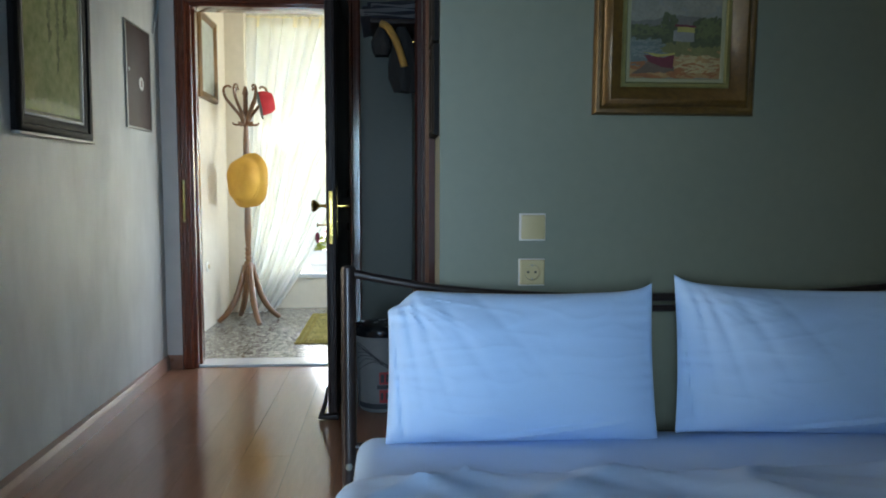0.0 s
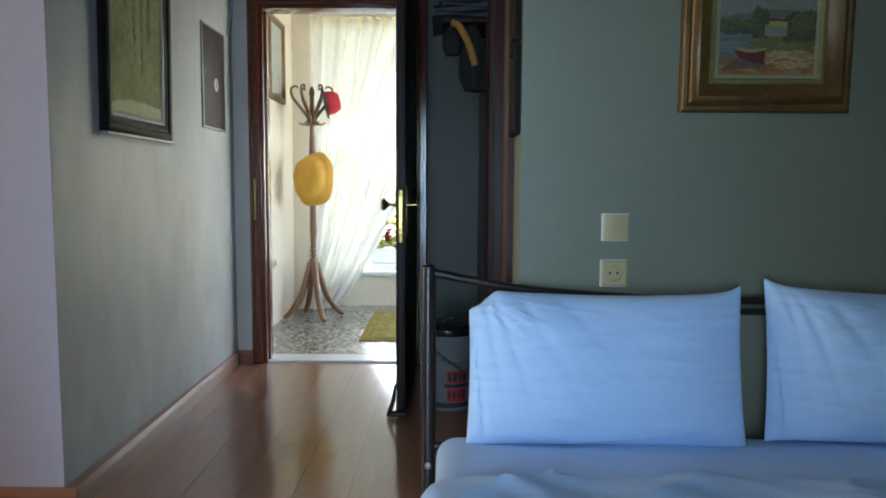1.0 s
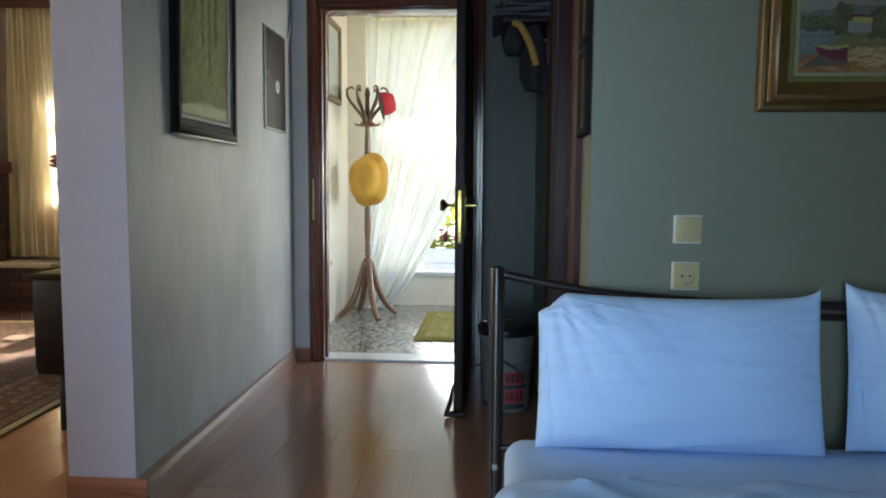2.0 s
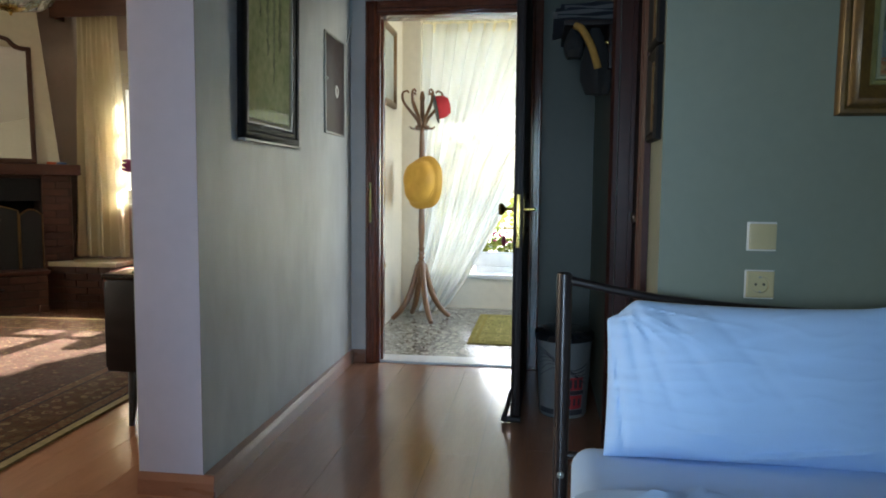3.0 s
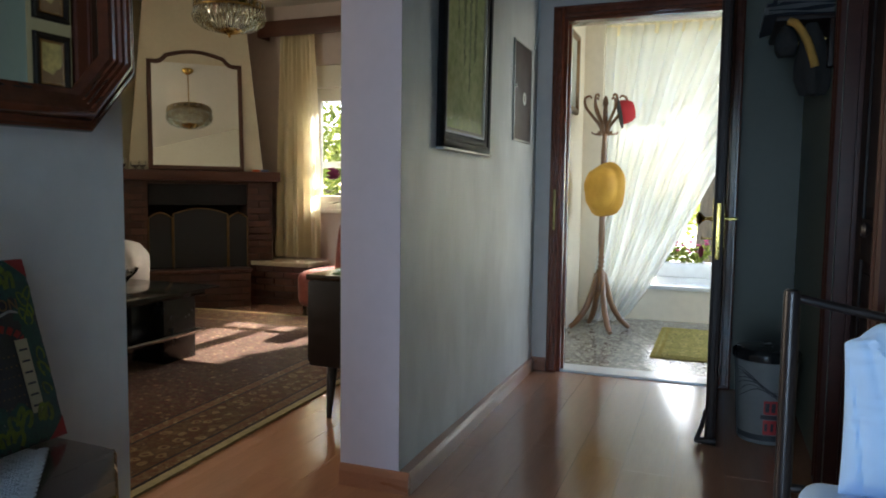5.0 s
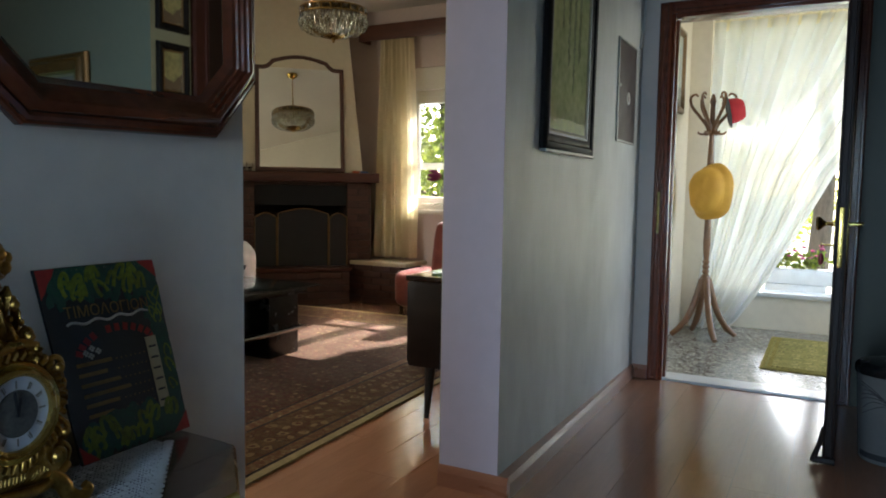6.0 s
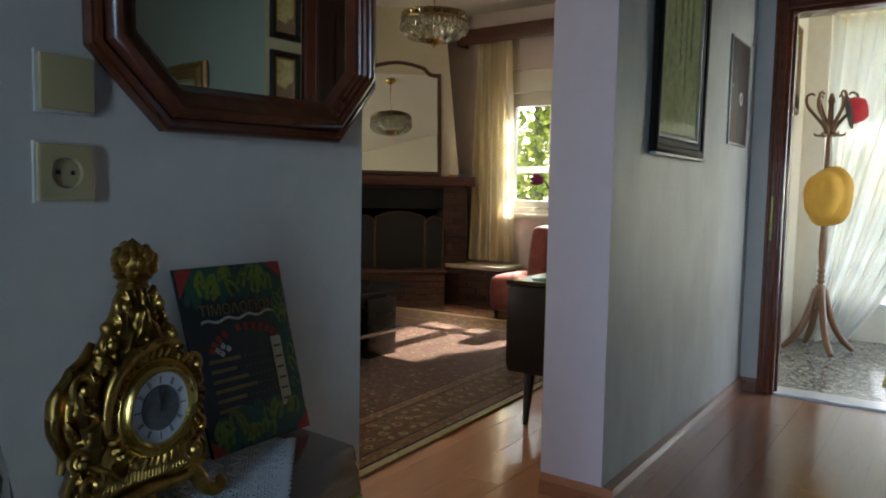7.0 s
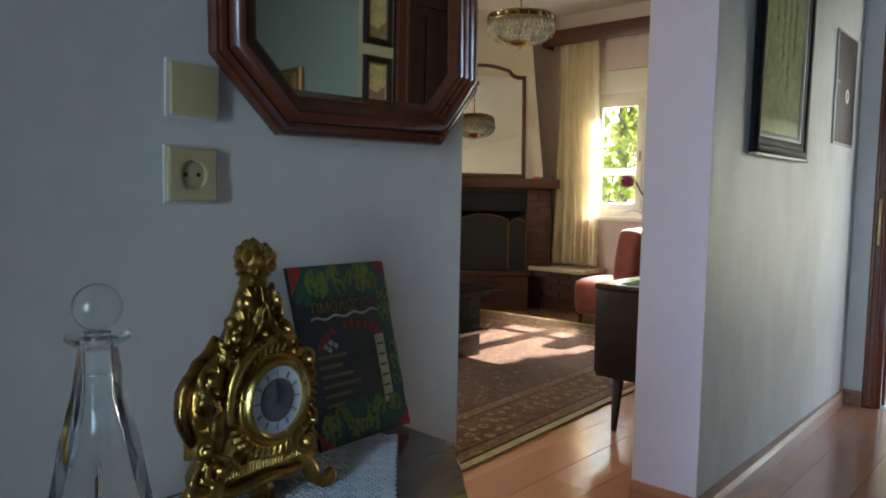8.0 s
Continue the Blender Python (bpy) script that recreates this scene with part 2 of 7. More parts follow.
def lathe(bm, profile, seg=24, at=(0, 0, 0), turn=None):
    """Turns a list of (radius, height) round z."""
    rings = []
    m = Matrix.Translation(at) @ (turn or Matrix())
    for r, z in profile:
        if r < 1e-5:
            rings.append([bm.verts.new(m @ Vector((0, 0, z)))])
        else:
            rings.append([bm.verts.new(m @ Vector((r * math.cos(2 * math.pi * i / seg), r * math.sin(2 * math.pi * i / seg), z))) for i in range(seg)])
    for a, b in zip(rings, rings[1:]):
        for i in range(seg):
            j = (i + 1) % seg
            q = [a[i % len(a)], a[j % len(a)], b[j % len(b)], b[i % len(b)]]
            q = list(dict.fromkeys(q))
            if len(q) > 2:
                bm.faces.new(q)
    for ring in (rings[0], rings[-1]):
        if len(ring) > 2:
            bm.faces.new(ring)
    return bm


def tube(bm, pts, radius, seg=10, taper=None):
    """A round bar along points; taper gives a radius for each point."""
    pts = [Vector(p) for p in pts]
    rings = []
    up = Vector((0.13, 0.31, 0.94)).normalized()
    for i, p in enumerate(pts):
        d = (pts[min(i + 1, len(pts) - 1)] - pts[max(i - 1, 0)]).normalized()
        a = d.cross(up)
        if a.length < 0.05:
            a = d.cross(Vector((1, 0, 0)))
        a.normalize()
        b = d.cross(a)
        r = taper[i] if taper else radius
        rings.append([bm.verts.new(p + r * (math.cos(2 * math.pi * k / seg) * a + math.sin(2 * math.pi * k / seg) * b)) for k in range(seg)])
    for a, b in zip(rings, rings[1:]):
        for k in range(seg):
            bm.faces.new((a[k], a[(k + 1) % seg], b[(k + 1) % seg], b[k]))
    bm.faces.new(rings[0])
    bm.faces.new(list(reversed(rings[-1])))
    return bm


def curve_points(ctrl, steps=8):
    """A smooth line through control points."""
    c = [Vector(p) for p in ctrl]
    c = [c[0] * 2 - c[1], *c, c[-1] * 2 - c[-2]]
    out = []
    for i in range(1, len(c) - 2):
        for k in range(steps):
            t = k / steps
            p0, p1, p2, p3 = c[i - 1:i + 3]
            out.append(0.5 * (2 * p1 + (p2 - p0) * t + (2 * p0 - 5 * p1 + 4 * p2 - p3) * t * t + (3 * p1 - p0 - 3 * p2 + p3) * t ** 3))
    out.append(c[-2])
    return out


def inset_loop(poly, d):
    """A closed loop of 2D corners moved inwards by d (corners run anticlockwise)."""
    n, out = len(poly), []
    for i in range(n):
        p, q, r = Vector(poly[i - 1]), Vector(poly[i]), Vector(poly[(i + 1) % n])
        e1, e2 = (q - p).normalized(), (r - q).normalized()
        n1, n2 = Vector((-e1.y, e1.x)), Vector((-e2.y, e2.x))
        k = d / max(0.2, 1 + n1.dot(n2))
        out.append(q + (n1 + n2) * k)
    return out


def moulding(bm, poly, profile, m):
    """A mitred frame: profile is a list of (inset, height); poly lies in the local xy plane, height along local z; m sets it."""
    loops = []
    for d, h in profile:
        loops.append([bm.verts.new(m @ Vector((p.x, p.y, h))) for p in inset_loop(poly, d)])
    n = len(poly)
    for a, b in zip(loops, loops[1:]):
        for i in range(n):
            bm.faces.new((a[i], a[(i + 1) % n], b[(i + 1) % n], b[i]))
    return bm


def plate(bm, poly, h, m):
    bm.faces.new([bm.verts.new(m @ Vector((p[0], p[1], h))) for p in poly])
    return bm


def sheet(bm, nu, nv, f, thick=0.0):
    """A grid surface f(u, v) with u, v from 0 to 1."""
    g = [[bm.verts.new(f(i / nu, j / nv)) for j in range(nv + 1)] for i in range(nu + 1)]
    for i in range(nu):
        for j in range(nv):
            bm.faces.new((g[i][j], g[i + 1][j], g[i + 1][j + 1], g[i][j + 1]))
    return bm


def mesh_of(name, bm, mat, smooth=True):
    bmesh.ops.recalc_face_normals(bm, faces=bm.faces[:])
    me = bpy.data.meshes.new(name)
    bm.to_mesh(me)
    bm.free()
    me.materials.append(mat)
    if smooth:
        me.polygons.foreach_set("use_smooth", [True] * len(me.polygons))
        me.set_sharp_from_angle(angle=radians(38))
    return me


def part(name, bm, mat, parent=None, label="", smooth=True):
    ob = new(name, mesh_of(name, bm, mat, smooth))
    if parent is not None:
        ob.parent = parent
    if label:
        ob["label"] = label
    return ob


def thing(name, label, category, m=None, group="", kind=""):
    ob = new(name)
    ob.empty_display_size = 0.05
    if m is not None:
        ob.matrix_basis = m
    return tagged(ob, label, category, group, kind)


def structure(name, bm, mat, label, category, smooth=False):
    return tagged(part(name, bm, mat, None, "", smooth), label, category, "", "structure")


B = bmesh.new
# local x -> world -x, local y -> world z, local z -> world -y (a wall that faces -y)
def on_wall(x, y, z, facing):
    """A pose whose local z points out of a wall that faces the given degrees (0 = +x), local y up."""
    a = radians(facing)
    zx, zy = math.cos(a), math.sin(a)
    return Matrix(((-zy, 0, zx, x), (zx, 0, zy, y), (0, 1, 0, z), (0, 0, 0, 1)))


def rect(x0, x1, y0, y1):
    return [(x0, y0), (x1, y0), (x1, y1), (x0, y1)]


# ---- the large structure ----
CEIL = 2.85
bm = box(B(), 0.161, 3.4, 1.924, 2.05, 0, CEIL)
structure("wall_bed", bm, M_WALL_BED, "sage grey painted bedroom wall behind the bed", "wall")
# short wall at right angles to it, with a doorway
bm = B()
box(bm, 0.161, 0.281, 2.05, 2.185, 0, CEIL)
box(bm, 0.161, 0.281, 2.995, 4.31, 0, CEIL)
box(bm, 0.161, 0.281, 2.185, 2.995, 2.1, CEIL)
structure("wall_return", bm, M_WALL_BED, "sage grey painted side wall with a doorway", "wall")
# blackened in colour so the room behind reads as unlit
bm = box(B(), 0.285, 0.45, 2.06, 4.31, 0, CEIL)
structure("wall_behind_doorway", bm, M_SOOT_UNLIT, "wall of the room behind the doorway, coloured black to look unlit", "wall")
# wall with the door to the hall
bm = B()
box(bm, -1.27, -1.115, 4.31, 4.46, 0, CEIL)
box(bm, -1.115, -0.2, 4.31, 4.46, 2.1, CEIL)
structure("wall_door", bm, M_WALL_GREY, "pale wall with the doorway to the hall", "wall")
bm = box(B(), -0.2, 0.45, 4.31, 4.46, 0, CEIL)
structure("wall_behind_door", bm, M_WALL_SAGE_SHADED, "sage grey wall beside the open door, shade put into its colour", "wall")
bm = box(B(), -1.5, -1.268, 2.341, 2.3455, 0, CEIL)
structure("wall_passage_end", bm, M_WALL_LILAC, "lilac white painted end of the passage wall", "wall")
# wall between passage and living room
bm = box(B(), -1.5, -1.27, 2.346, 4.46, 0, CEIL)
wall_pass = structure("wall_passage", bm, M_WALL_WHITE, "old off-white painted wall with rough patched plaster", "wall")
bm = box(B(), -1.42, -1.29, -1.5, 1.118, 0, CEIL)
structure("wall_near", bm, M_WALL_BLUE, "bluish white painted wall with the mirror", "wall")
bm = box(B(), -1.5, -1.28, 1.118, 2.346, 2.25, CEIL)
structure("wall_over_opening", bm, M_WALL_LILAC, "plain wall over the wide opening", "wall")
# bedroom: wall behind the camera with an unseen tall opening placed for the fill lamp, and the side wall
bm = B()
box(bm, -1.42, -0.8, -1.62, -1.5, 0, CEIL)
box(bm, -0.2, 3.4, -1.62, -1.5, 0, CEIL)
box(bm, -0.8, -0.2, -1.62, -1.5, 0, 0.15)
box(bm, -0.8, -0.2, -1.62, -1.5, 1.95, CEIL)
# added stub, unseen, that blocks the lamp from the mirror wall's left
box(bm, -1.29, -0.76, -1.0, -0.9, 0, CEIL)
structure("wall_south", bm, M_WALL_LILAC, "plain bedroom wall with a tall lamp opening and an added shading stub", "wall")
bm = box(B(), 3.4, 3.52, -1.62, 2.05, 0, CEIL)
structure("wall_east", bm, M_WALL_BED, "plain sage grey bedroom wall", "wall")
# living room
bm = B()
box(bm, -5.6, -4.0, 6.15, 6.35, 0, CEIL)
box(bm, -2.72, -1.33, 6.15, 6.35, 0, CEIL)
box(bm, -4.0, -2.72, 6.15, 6.35, 0, 0.9)
box(bm, -4.0, -2.72, 6.15, 6.35, 2.27, CEIL)
structure("wall_living_north", bm, M_WALL_PINK, "pinkish plastered living-room wall with a window", "wall")
# gap between these boxes is added for the living-room fill lamp
bm = B()
box(bm, -5.6, -5.45, -1.0, 0.9, 0, CEIL)
box(bm, -5.6, -5.45, 2.3, 6.15, 0, CEIL)
box(bm, -5.6, -5.45, 0.9, 2.3, 0, 0.9)
box(bm, -5.6, -5.45, 0.9, 2.3, 2.1, CEIL)
structure("wall_living_west", bm, M_PLASTER, "cream plastered living-room wall with an unseen opening for the added fill lamp", "wall")
bm = B()
box(bm, -1.506, -1.5, 2.346, 6.149, 0, CEIL)
box(bm, -1.506, -1.5, 1.118, 2.346, 2.25, CEIL)
box(bm, -1.426, -1.42, -1.0, 1.118, 0, CEIL)
M_WARMWALL = material("warm_white_plaster", (0.46, 0.43, 0.365), 0.8, var=0.05, scale=1.2, fine=24, bump=0.15)
structure("wall_living_east", bm, M_WARMWALL, "warm white plastered living-room wall", "wall")
bm = box(B(), -5.6, -1.42, -1.12, -1.0, 0, CEIL)
structure("wall_living_south", bm, M_WARMWALL, "plain cream living-room wall", "wall")
# hall
bm = box(B(), -1.5, -1.33, 4.46, 6.6, 0, CEIL)
structure("wall_hall_west", bm, M_WALL_HALL, "white hall wall with a small picture", "wall")
bm = box(B(), -1.33, -1.17, 6.22, 6.6, 0, CEIL)
structure("wall_hall_pier", bm, M_WALL_HALL, "white pier beside the hall window", "wall")
bm = B()
box(bm, -1.17, 1.3, 6.42, 6.6, 0, 0.27)
box(bm, -1.17, 1.3, 6.42, 6.6, 2.52, CEIL)
structure("wall_hall_north", bm, M_WALL_HALL, "low white parapet under the tall hall window", "wall")
# opening in this wall is made up to hold the hall fill lamp
bm = B()
box(bm, 1.3, 1.45, 4.46, 4.78, 0, CEIL)
box(bm, 1.3, 1.45, 6.02, 6.6, 0, CEIL)
box(bm, 1.3, 1.45, 4.78, 6.02, 0, 0.83)
box(bm, 1.3, 1.45, 4.78, 6.02, 2.17, CEIL)
structure("wall_hall_east", bm, M_WALL_HALL, "plain white hall wall with an unseen opening for the added fill lamp", "wall")
bm = box(B(), -5.6, 3.52, -1.62, 6.6, CEIL, CEIL + 0.12)
structure("ceiling", bm, M_CEIL, "plain off-white ceiling", "ceiling")
bm = box(B(), -1.33, 1.3, 6.0, 6.22, 2.55, CEIL - 0.003)
structure("trim_hall_beam", bm, M_WALL_HALL, "white beam over the curtain", "beam")
bm = box(B(), -1.12, -0.2, 4.33, 4.5, -0.1, 0.012, 0.004)
structure("threshold", bm, M_MARBLE, "white marble door threshold", "threshold")
bm = box(B(), -1.33, 1.3, 4.46, 6.42, -0.12, 0.0)
structure("floor_hall", bm, M_TERRAZZO, "grey speckled terrazzo hall floor", "floor")
bm = box(B(), -5.6, 3.52, -1.62, 4.46, -0.12, -0.004)
box(bm, -5.6, -1.4, 4.46, 6.35, -0.12, -0.004)
floor = structure("floor", bm, M_JOINT, "glossy reddish-brown laminate plank floor", "floor")

# ---- skirting and door casings ----
def skirting(name, x0, y0, x1, y1, nx, ny, mat, label, back=-0.001):
    """A skirting board along a wall line, proud of it along (nx, ny)."""
    b = B()
    prof = [(-back, 0), (0.014, 0), (0.014, 0.055), (0.010, 0.068), (0.006, 0.078), (-back, 0.08)]
    ends = []
    for x, y in ((x0, y0), (x1, y1)):
        ends.append([b.verts.new((x + nx * d, y + ny * d, h)) for d, h in prof])
    k = len(prof)
    for i in range(k - 1):
        b.faces.new((ends[0][i], ends[0][i + 1], ends[1][i + 1], ends[1][i]))
    b.faces.new(ends[0])
    b.faces.new(list(reversed(ends[1])))
    return structure(name, b, mat, label, "baseboard")


skirting("baseboard_passage", -1.236, 2.346, -1.268, 4.309, 1, 0, M_SKIRT_LIGHT, "worn pale brown skirting along the passage wall", 0.03)
skirting("baseboard_wall_end", -1.503, 2.341, -1.224, 2.341, 0, -1, M_SKIRT, "reddish varnished skirting on the wall end")
skirting("baseboard_door_wall", -1.27, 4.31, -1.18, 4.31, 0, -1, M_SKIRT, "reddish varnished skirting beside the door casing")
skirting("baseboard_near", -1.29, -1.5, -1.29, 1.118, 1, 0, M_SKIRT, "reddish varnished skirting under the mirror wall")


def casing(name, w, h, face, m, mat, label, depth=0.15, reveal=True):
    """A moulded architrave round a doorway, w x h clear, standing on the floor; local x along the wall, y up, z out."""
    t = thing(name, label, "door frame", m, kind="structure")
    def strip(pname, poly):
        b = B()
        prof = [(0, 0.001), (0, 0.018), (0.008, 0.026), (0.018, 0.026), (0.022, 0.021), (face * 0.5, 0.021)]
        loops = [[b.verts.new((p.x, p.y, hh)) for p in inset_loop(poly, d)] for d, hh in prof]
        for a, c in zip(loops, loops[1:]):
            for i in range(4):
                b.faces.new((a[i], a[(i + 1) % 4], c[(i + 1) % 4], c[i]))
        b.faces.new(loops[-1])
        part(pname, b, mat, t)
    strip("jamb_face", rect(-w / 2 - face, -w / 2 + 0.004, 0, h + face))
    strip("jamb_face", rect(w / 2 - 0.004, w / 2 + face, 0, h + face))
    strip("head_face", rect(-w / 2 + 0.005, w / 2 - 0.005, h - 0.004, h + face))
    if reveal:
        for a, c in ((-w / 2 + 0.001, -w / 2 + 0.022), (w / 2 - 0.022, w / 2 - 0.001)):
            part("jamb_lining", box(B(), a, c, 0, h - 0.001, -depth, -0.001, 0.003), mat, t)
        part("head_lining", box(B(), -w / 2 + 0.023, w / 2 - 0.023, h - 0.022, h - 0.001, -depth, -0.001, 0.003), mat, t)
        for s in (-1, 1):
            x = s * (w / 2 - 0.028)
            part("door_stop", box(B(), x - 0.006, x + 0.006, 0, h - 0.03, -0.07, -0.045, 0.002), mat, t)
    return t


casing("door_frame_hall", 0.915, 2.1, 0.062, on_wall(-0.6575, 4.31, 0, -90), M_MAHOGANY, "glossy mahogany door frame of the hall door")
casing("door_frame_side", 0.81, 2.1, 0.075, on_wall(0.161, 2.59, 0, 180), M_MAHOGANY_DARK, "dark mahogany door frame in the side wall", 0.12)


def panel_door(name, w, h, th, m, mat, label):
    """A framed door with two sunk panels; hinge at local x = 0, leaf along +x, faces at y = 0 and y = -th."""
    t = thing(name, label, "door", m)
    part("leaf", box(B(), 0, w, -th + 0.012, -0.012, 0.008, h), mat, t)
    st = 0.11
    for side in (0, 1):
        y0, y1 = (-0.0115, 0) if side else (-th, -th + 0.0115)
        b = B()
        for x0, x1, z0, z1 in ((0, st, 0.008, h), (w - st, w, 0.008, h), (st, w - st, 0.008, 0.22), (st, w - st, 0.86, 1.0), (st, w - st, h - 0.13, h)):
            box(b, x0, x1, y0, y1, z0, z1, 0.003)
        part("stiles_and_rails", b, mat, t)
        for z0, z1 in ((0.26, 0.82), (1.04, h - 0.17)):
            part("panel", box(B(), st + 0.04, w - st - 0.04, y0 + 0.001, y1 - 0.001, z0, z1, 0.005), mat, t)
    return t


# open leaf of the hall door, swung into the passage
hall_door = panel_door("open_door", 0.955, 2.08, 0.042, pose(-0.199, 4.278, 0.005, 0, 0, -90.8), M_DOOR, "open dark varnished wooden door with brass handles")
for s in (1, -1):
    yy = 0.0 if s > 0 else -0.042
    plate_ = part("handle_plate", box(B(), 0.88, 0.918, min(yy, yy + s * 0.004), max(yy, yy + s * 0.004), 0.82, 1.06, 0.0015), M_BRASS, hall_door, "polished brass handle plate")
    if s > 0:
        b = tube(B(), [(0.9, 0.004, 0.972), (0.9, 0.05, 0.972)], 0.008, 12)
        tube(b, curve_points([(0.9, 0.046, 0.972), (0.875, 0.052, 0.974), (0.83, 0.05, 0.972), (0.79, 0.048, 0.966)], 5), 0.0075, 10)
        part("lever_handle", b, M_BRASS, plate_, "slim brass lever")
    else:
        turn = Matrix.Rotation(radians(90), 4, "X")
        part("door_knob", lathe(B(), [(0.011, 0), (0.011, 0.006), (0.007, 0.012), (0.007, 0.03), (0.012, 0.036), (0.026, 0.05), (0.029, 0.058), (0.024, 0.066), (0, 0.069)], 20, (0.9, -0.046, 0.972), turn), M_BRASS, plate_, "round brass knob")
part("lock_plate", box(B(), 0.9555, 0.9575, -0.03, -0.012, 0.8, 1.04, 0.0008), M_BRASS, hall_door, "worn brass lock plate on the edge")
M_KEYTAG = material("dark_red_key_tag", (0.22, 0.01, 0.03), 0.35, var=0.1)
b = B()
tube(b, [(0.9, -0.042, 0.885), (0.9, -0.085, 0.885)], 0.004)
lathe(b, [(0.010, -0.002), (0.012, 0), (0.010, 0.002)], 14, (0.9, -0.088, 0.885), Matrix.Rotation(radians(90), 4, "X"))
key = part("key", b, M_BRASS, hall_door, "brass key in the lock")
b = lathe(B(), [(0, 0), (0.007, 0.004), (0.011, 0.02), (0.010, 0.04), (0.005, 0.05), (0, 0.052)], 12, (0.9, -0.088, 0.80))
part("key_tag", b, M_KEYTAG, key, "dark red key fob")
b = B()
tube(b, [(0.972, 0.006, 0.012), (0.972, -0.04, 0.012), (0.972, -0.07, 0.012), (0.972, -0.083, 0.014)], 0.016, 8, [0.016, 0.016, 0.015, 0.011])
tube(b, [(0.968, -0.044, 0.15), (0.97, -0.052, 0.08), (0.972, -0.072, 0.014)], 0.01, 8, [0.004, 0.010, 0.012])
part("kick_block", b, M_DOOR, hall_door, "dark wooden foot of the leaf")
side_door = panel_door("closed_door", 0.756, 2.06, 0.04, pose(0.262, 2.968, 0.005, 0, 0, -90), M_DOOR, "closed dark brown door in the side wall")
part("door_knob", lathe(B(), [(0.02, 0), (0.02, 0.005), (0.008, 0.010), (0.008, 0.03), (0.022, 0.042), (0.024, 0.05), (0.016, 0.058), (0, 0.06)], 18, (0.45, -0.04, 0.975), Matrix.Rotation(radians(90), 4, "X")), M_BLACK_METAL, side_door, "dark metal knob")

# ---- bed ----
bed = thing("bed", "double bed with dark metal frame and headboard", "bed", pose(0, 0, 0))
MX0, MX1, MY0, MY1 = -0.05, 1.565, -0.2, 1.82


def headpost(x, y, top):
    b = B()
    tube(b, [(x, y, 0), (x, y, top - 0.014), (x, y, top - 0.004), (x, y, top)], 0.019, 16, [0.019, 0.019, 0.017, 0.010])
    return b


part("headboard_post", headpost(-0.072, 1.872, 0.866), M_BLACK_METAL, bed)
part("headboard_post", headpost(1.60, 1.872, 0.866), M_BLACK_METAL, bed)
arch = curve_points([(-0.06, 1.872, 0.846), (0.06, 1.872, 0.823), (0.2, 1.872, 0.802), (0.45, 1.872, 0.785), (0.764, 1.872, 0.78), (1.08, 1.872, 0.785), (1.33, 1.872, 0.802), (1.47, 1.872, 0.823), (1.59, 1.872, 0.846)], 6)
part("headboard_top_rail", tube(B(), arch, 0.0105, 10), M_BLACK_METAL, bed)
part("headboard_low_rail", tube(B(), [(-0.06, 1.872, 0.40), (1.59, 1.872, 0.40)], 0.0105, 10), M_BLACK_METAL, bed)
for x in (0.2, 0.45, 0.702, 0.96, 1.21, 1.42):
    part("headboard_bar", tube(B(), [(x, 1.872, 0.40), (x, 1.872, 0.78)], 0.008, 8), M_BLACK_METAL, bed)
part("headboard_cross_rail", tube(B(), [(0.45, 1.872, 0.752), (1.08, 1.872, 0.752)], 0.009, 8), M_BLACK_METAL, bed)
for x in (-0.055, 1.583):
    part("side_rail", box(B(), x - 0.012, x + 0.012, -0.22, 1.86, 0.20, 0.27, 0.004), M_BLACK_METAL, bed)
    part("leg", tube(B(), [(x, -0.2, 0), (x, -0.2, 0.27)], 0.018, 12), M_BLACK_METAL, bed)
part("bolt", lathe(B(), [(0.009, 0), (0.009, 0.004), (0.004, 0.007), (0, 0.0075)], 10, (-0.072, 1.852, 0.355), Matrix.Rotation(radians(90), 4, "X")), M_SILVER, bed, "small steel bolt on the post")


def soft_slab(x0, x1, y0, y1, z0, z1, r, wrinkle, seed, nu=70, nv=80):
    """A rounded, slightly creased pad."""
    b = B()
    bmesh.ops.create_cube(b, size=1)
    bmesh.ops.subdivide_edges(b, edges=b.edges[:], cuts=100, use_grid_fill=True)
    cx, cy, cz = (x0 + x1) / 2, (y0 + y1) / 2, (z0 + z1) / 2
    hx, hy, hz = (x1 - x0) / 2, (y1 - y0) / 2, (z1 - z0) / 2
    for v in b.verts:
        p = Vector((v.co.x * 2 * hx, v.co.y * 2 * hy, v.co.z * 2 * hz))
        q = Vector([max(-h + r, min(h - r, c)) for c, h in zip(p, (hx, hy, hz))])
        d = p - q
        if d.length > 1e-6:
            m = max(abs(d.x), abs(d.y), abs(d.z))
            d = d.normalized() * m
        p = q + d
        nz = noise.noise(Vector((p.x * 1.2 + seed, p.y * 7, p.z * 3))) * wrinkle + noise.noise(Vector((p.x * 4, p.y * 16 + p.x * 7, seed))) * wrinkle * 0.5
        fold = 1 - abs(noise.noise(Vector((p.x * 1.6 + seed, p.y * 5 - p.x * 1.5, seed * 2))))
        fine = 1 - abs(noise.noise(Vector((p.x * 3 - seed, p.y * 11 + p.x * 4, seed * 3))))
        thin = 1 - abs(noise.noise(Vector((p.x * 5 + seed, p.y * 23 + p.x * 6, seed * 5))))
        nz += wrinkle * (0.6 * fold ** 6 + 0.35 * fine ** 7 + 0.16 * thin ** 9)
        if v.co.z > 0.2:
            p.z += nz
        v.co = p + Vector((cx, cy, cz))
    return b


mattress = part("mattress", soft_slab(MX0, MX1, MY0, MY1, 0.27, 0.455, 0.05, 0.004, 3.0), M_LINEN_BLUE_LIT, bed, "mattress in white fitted sheet")
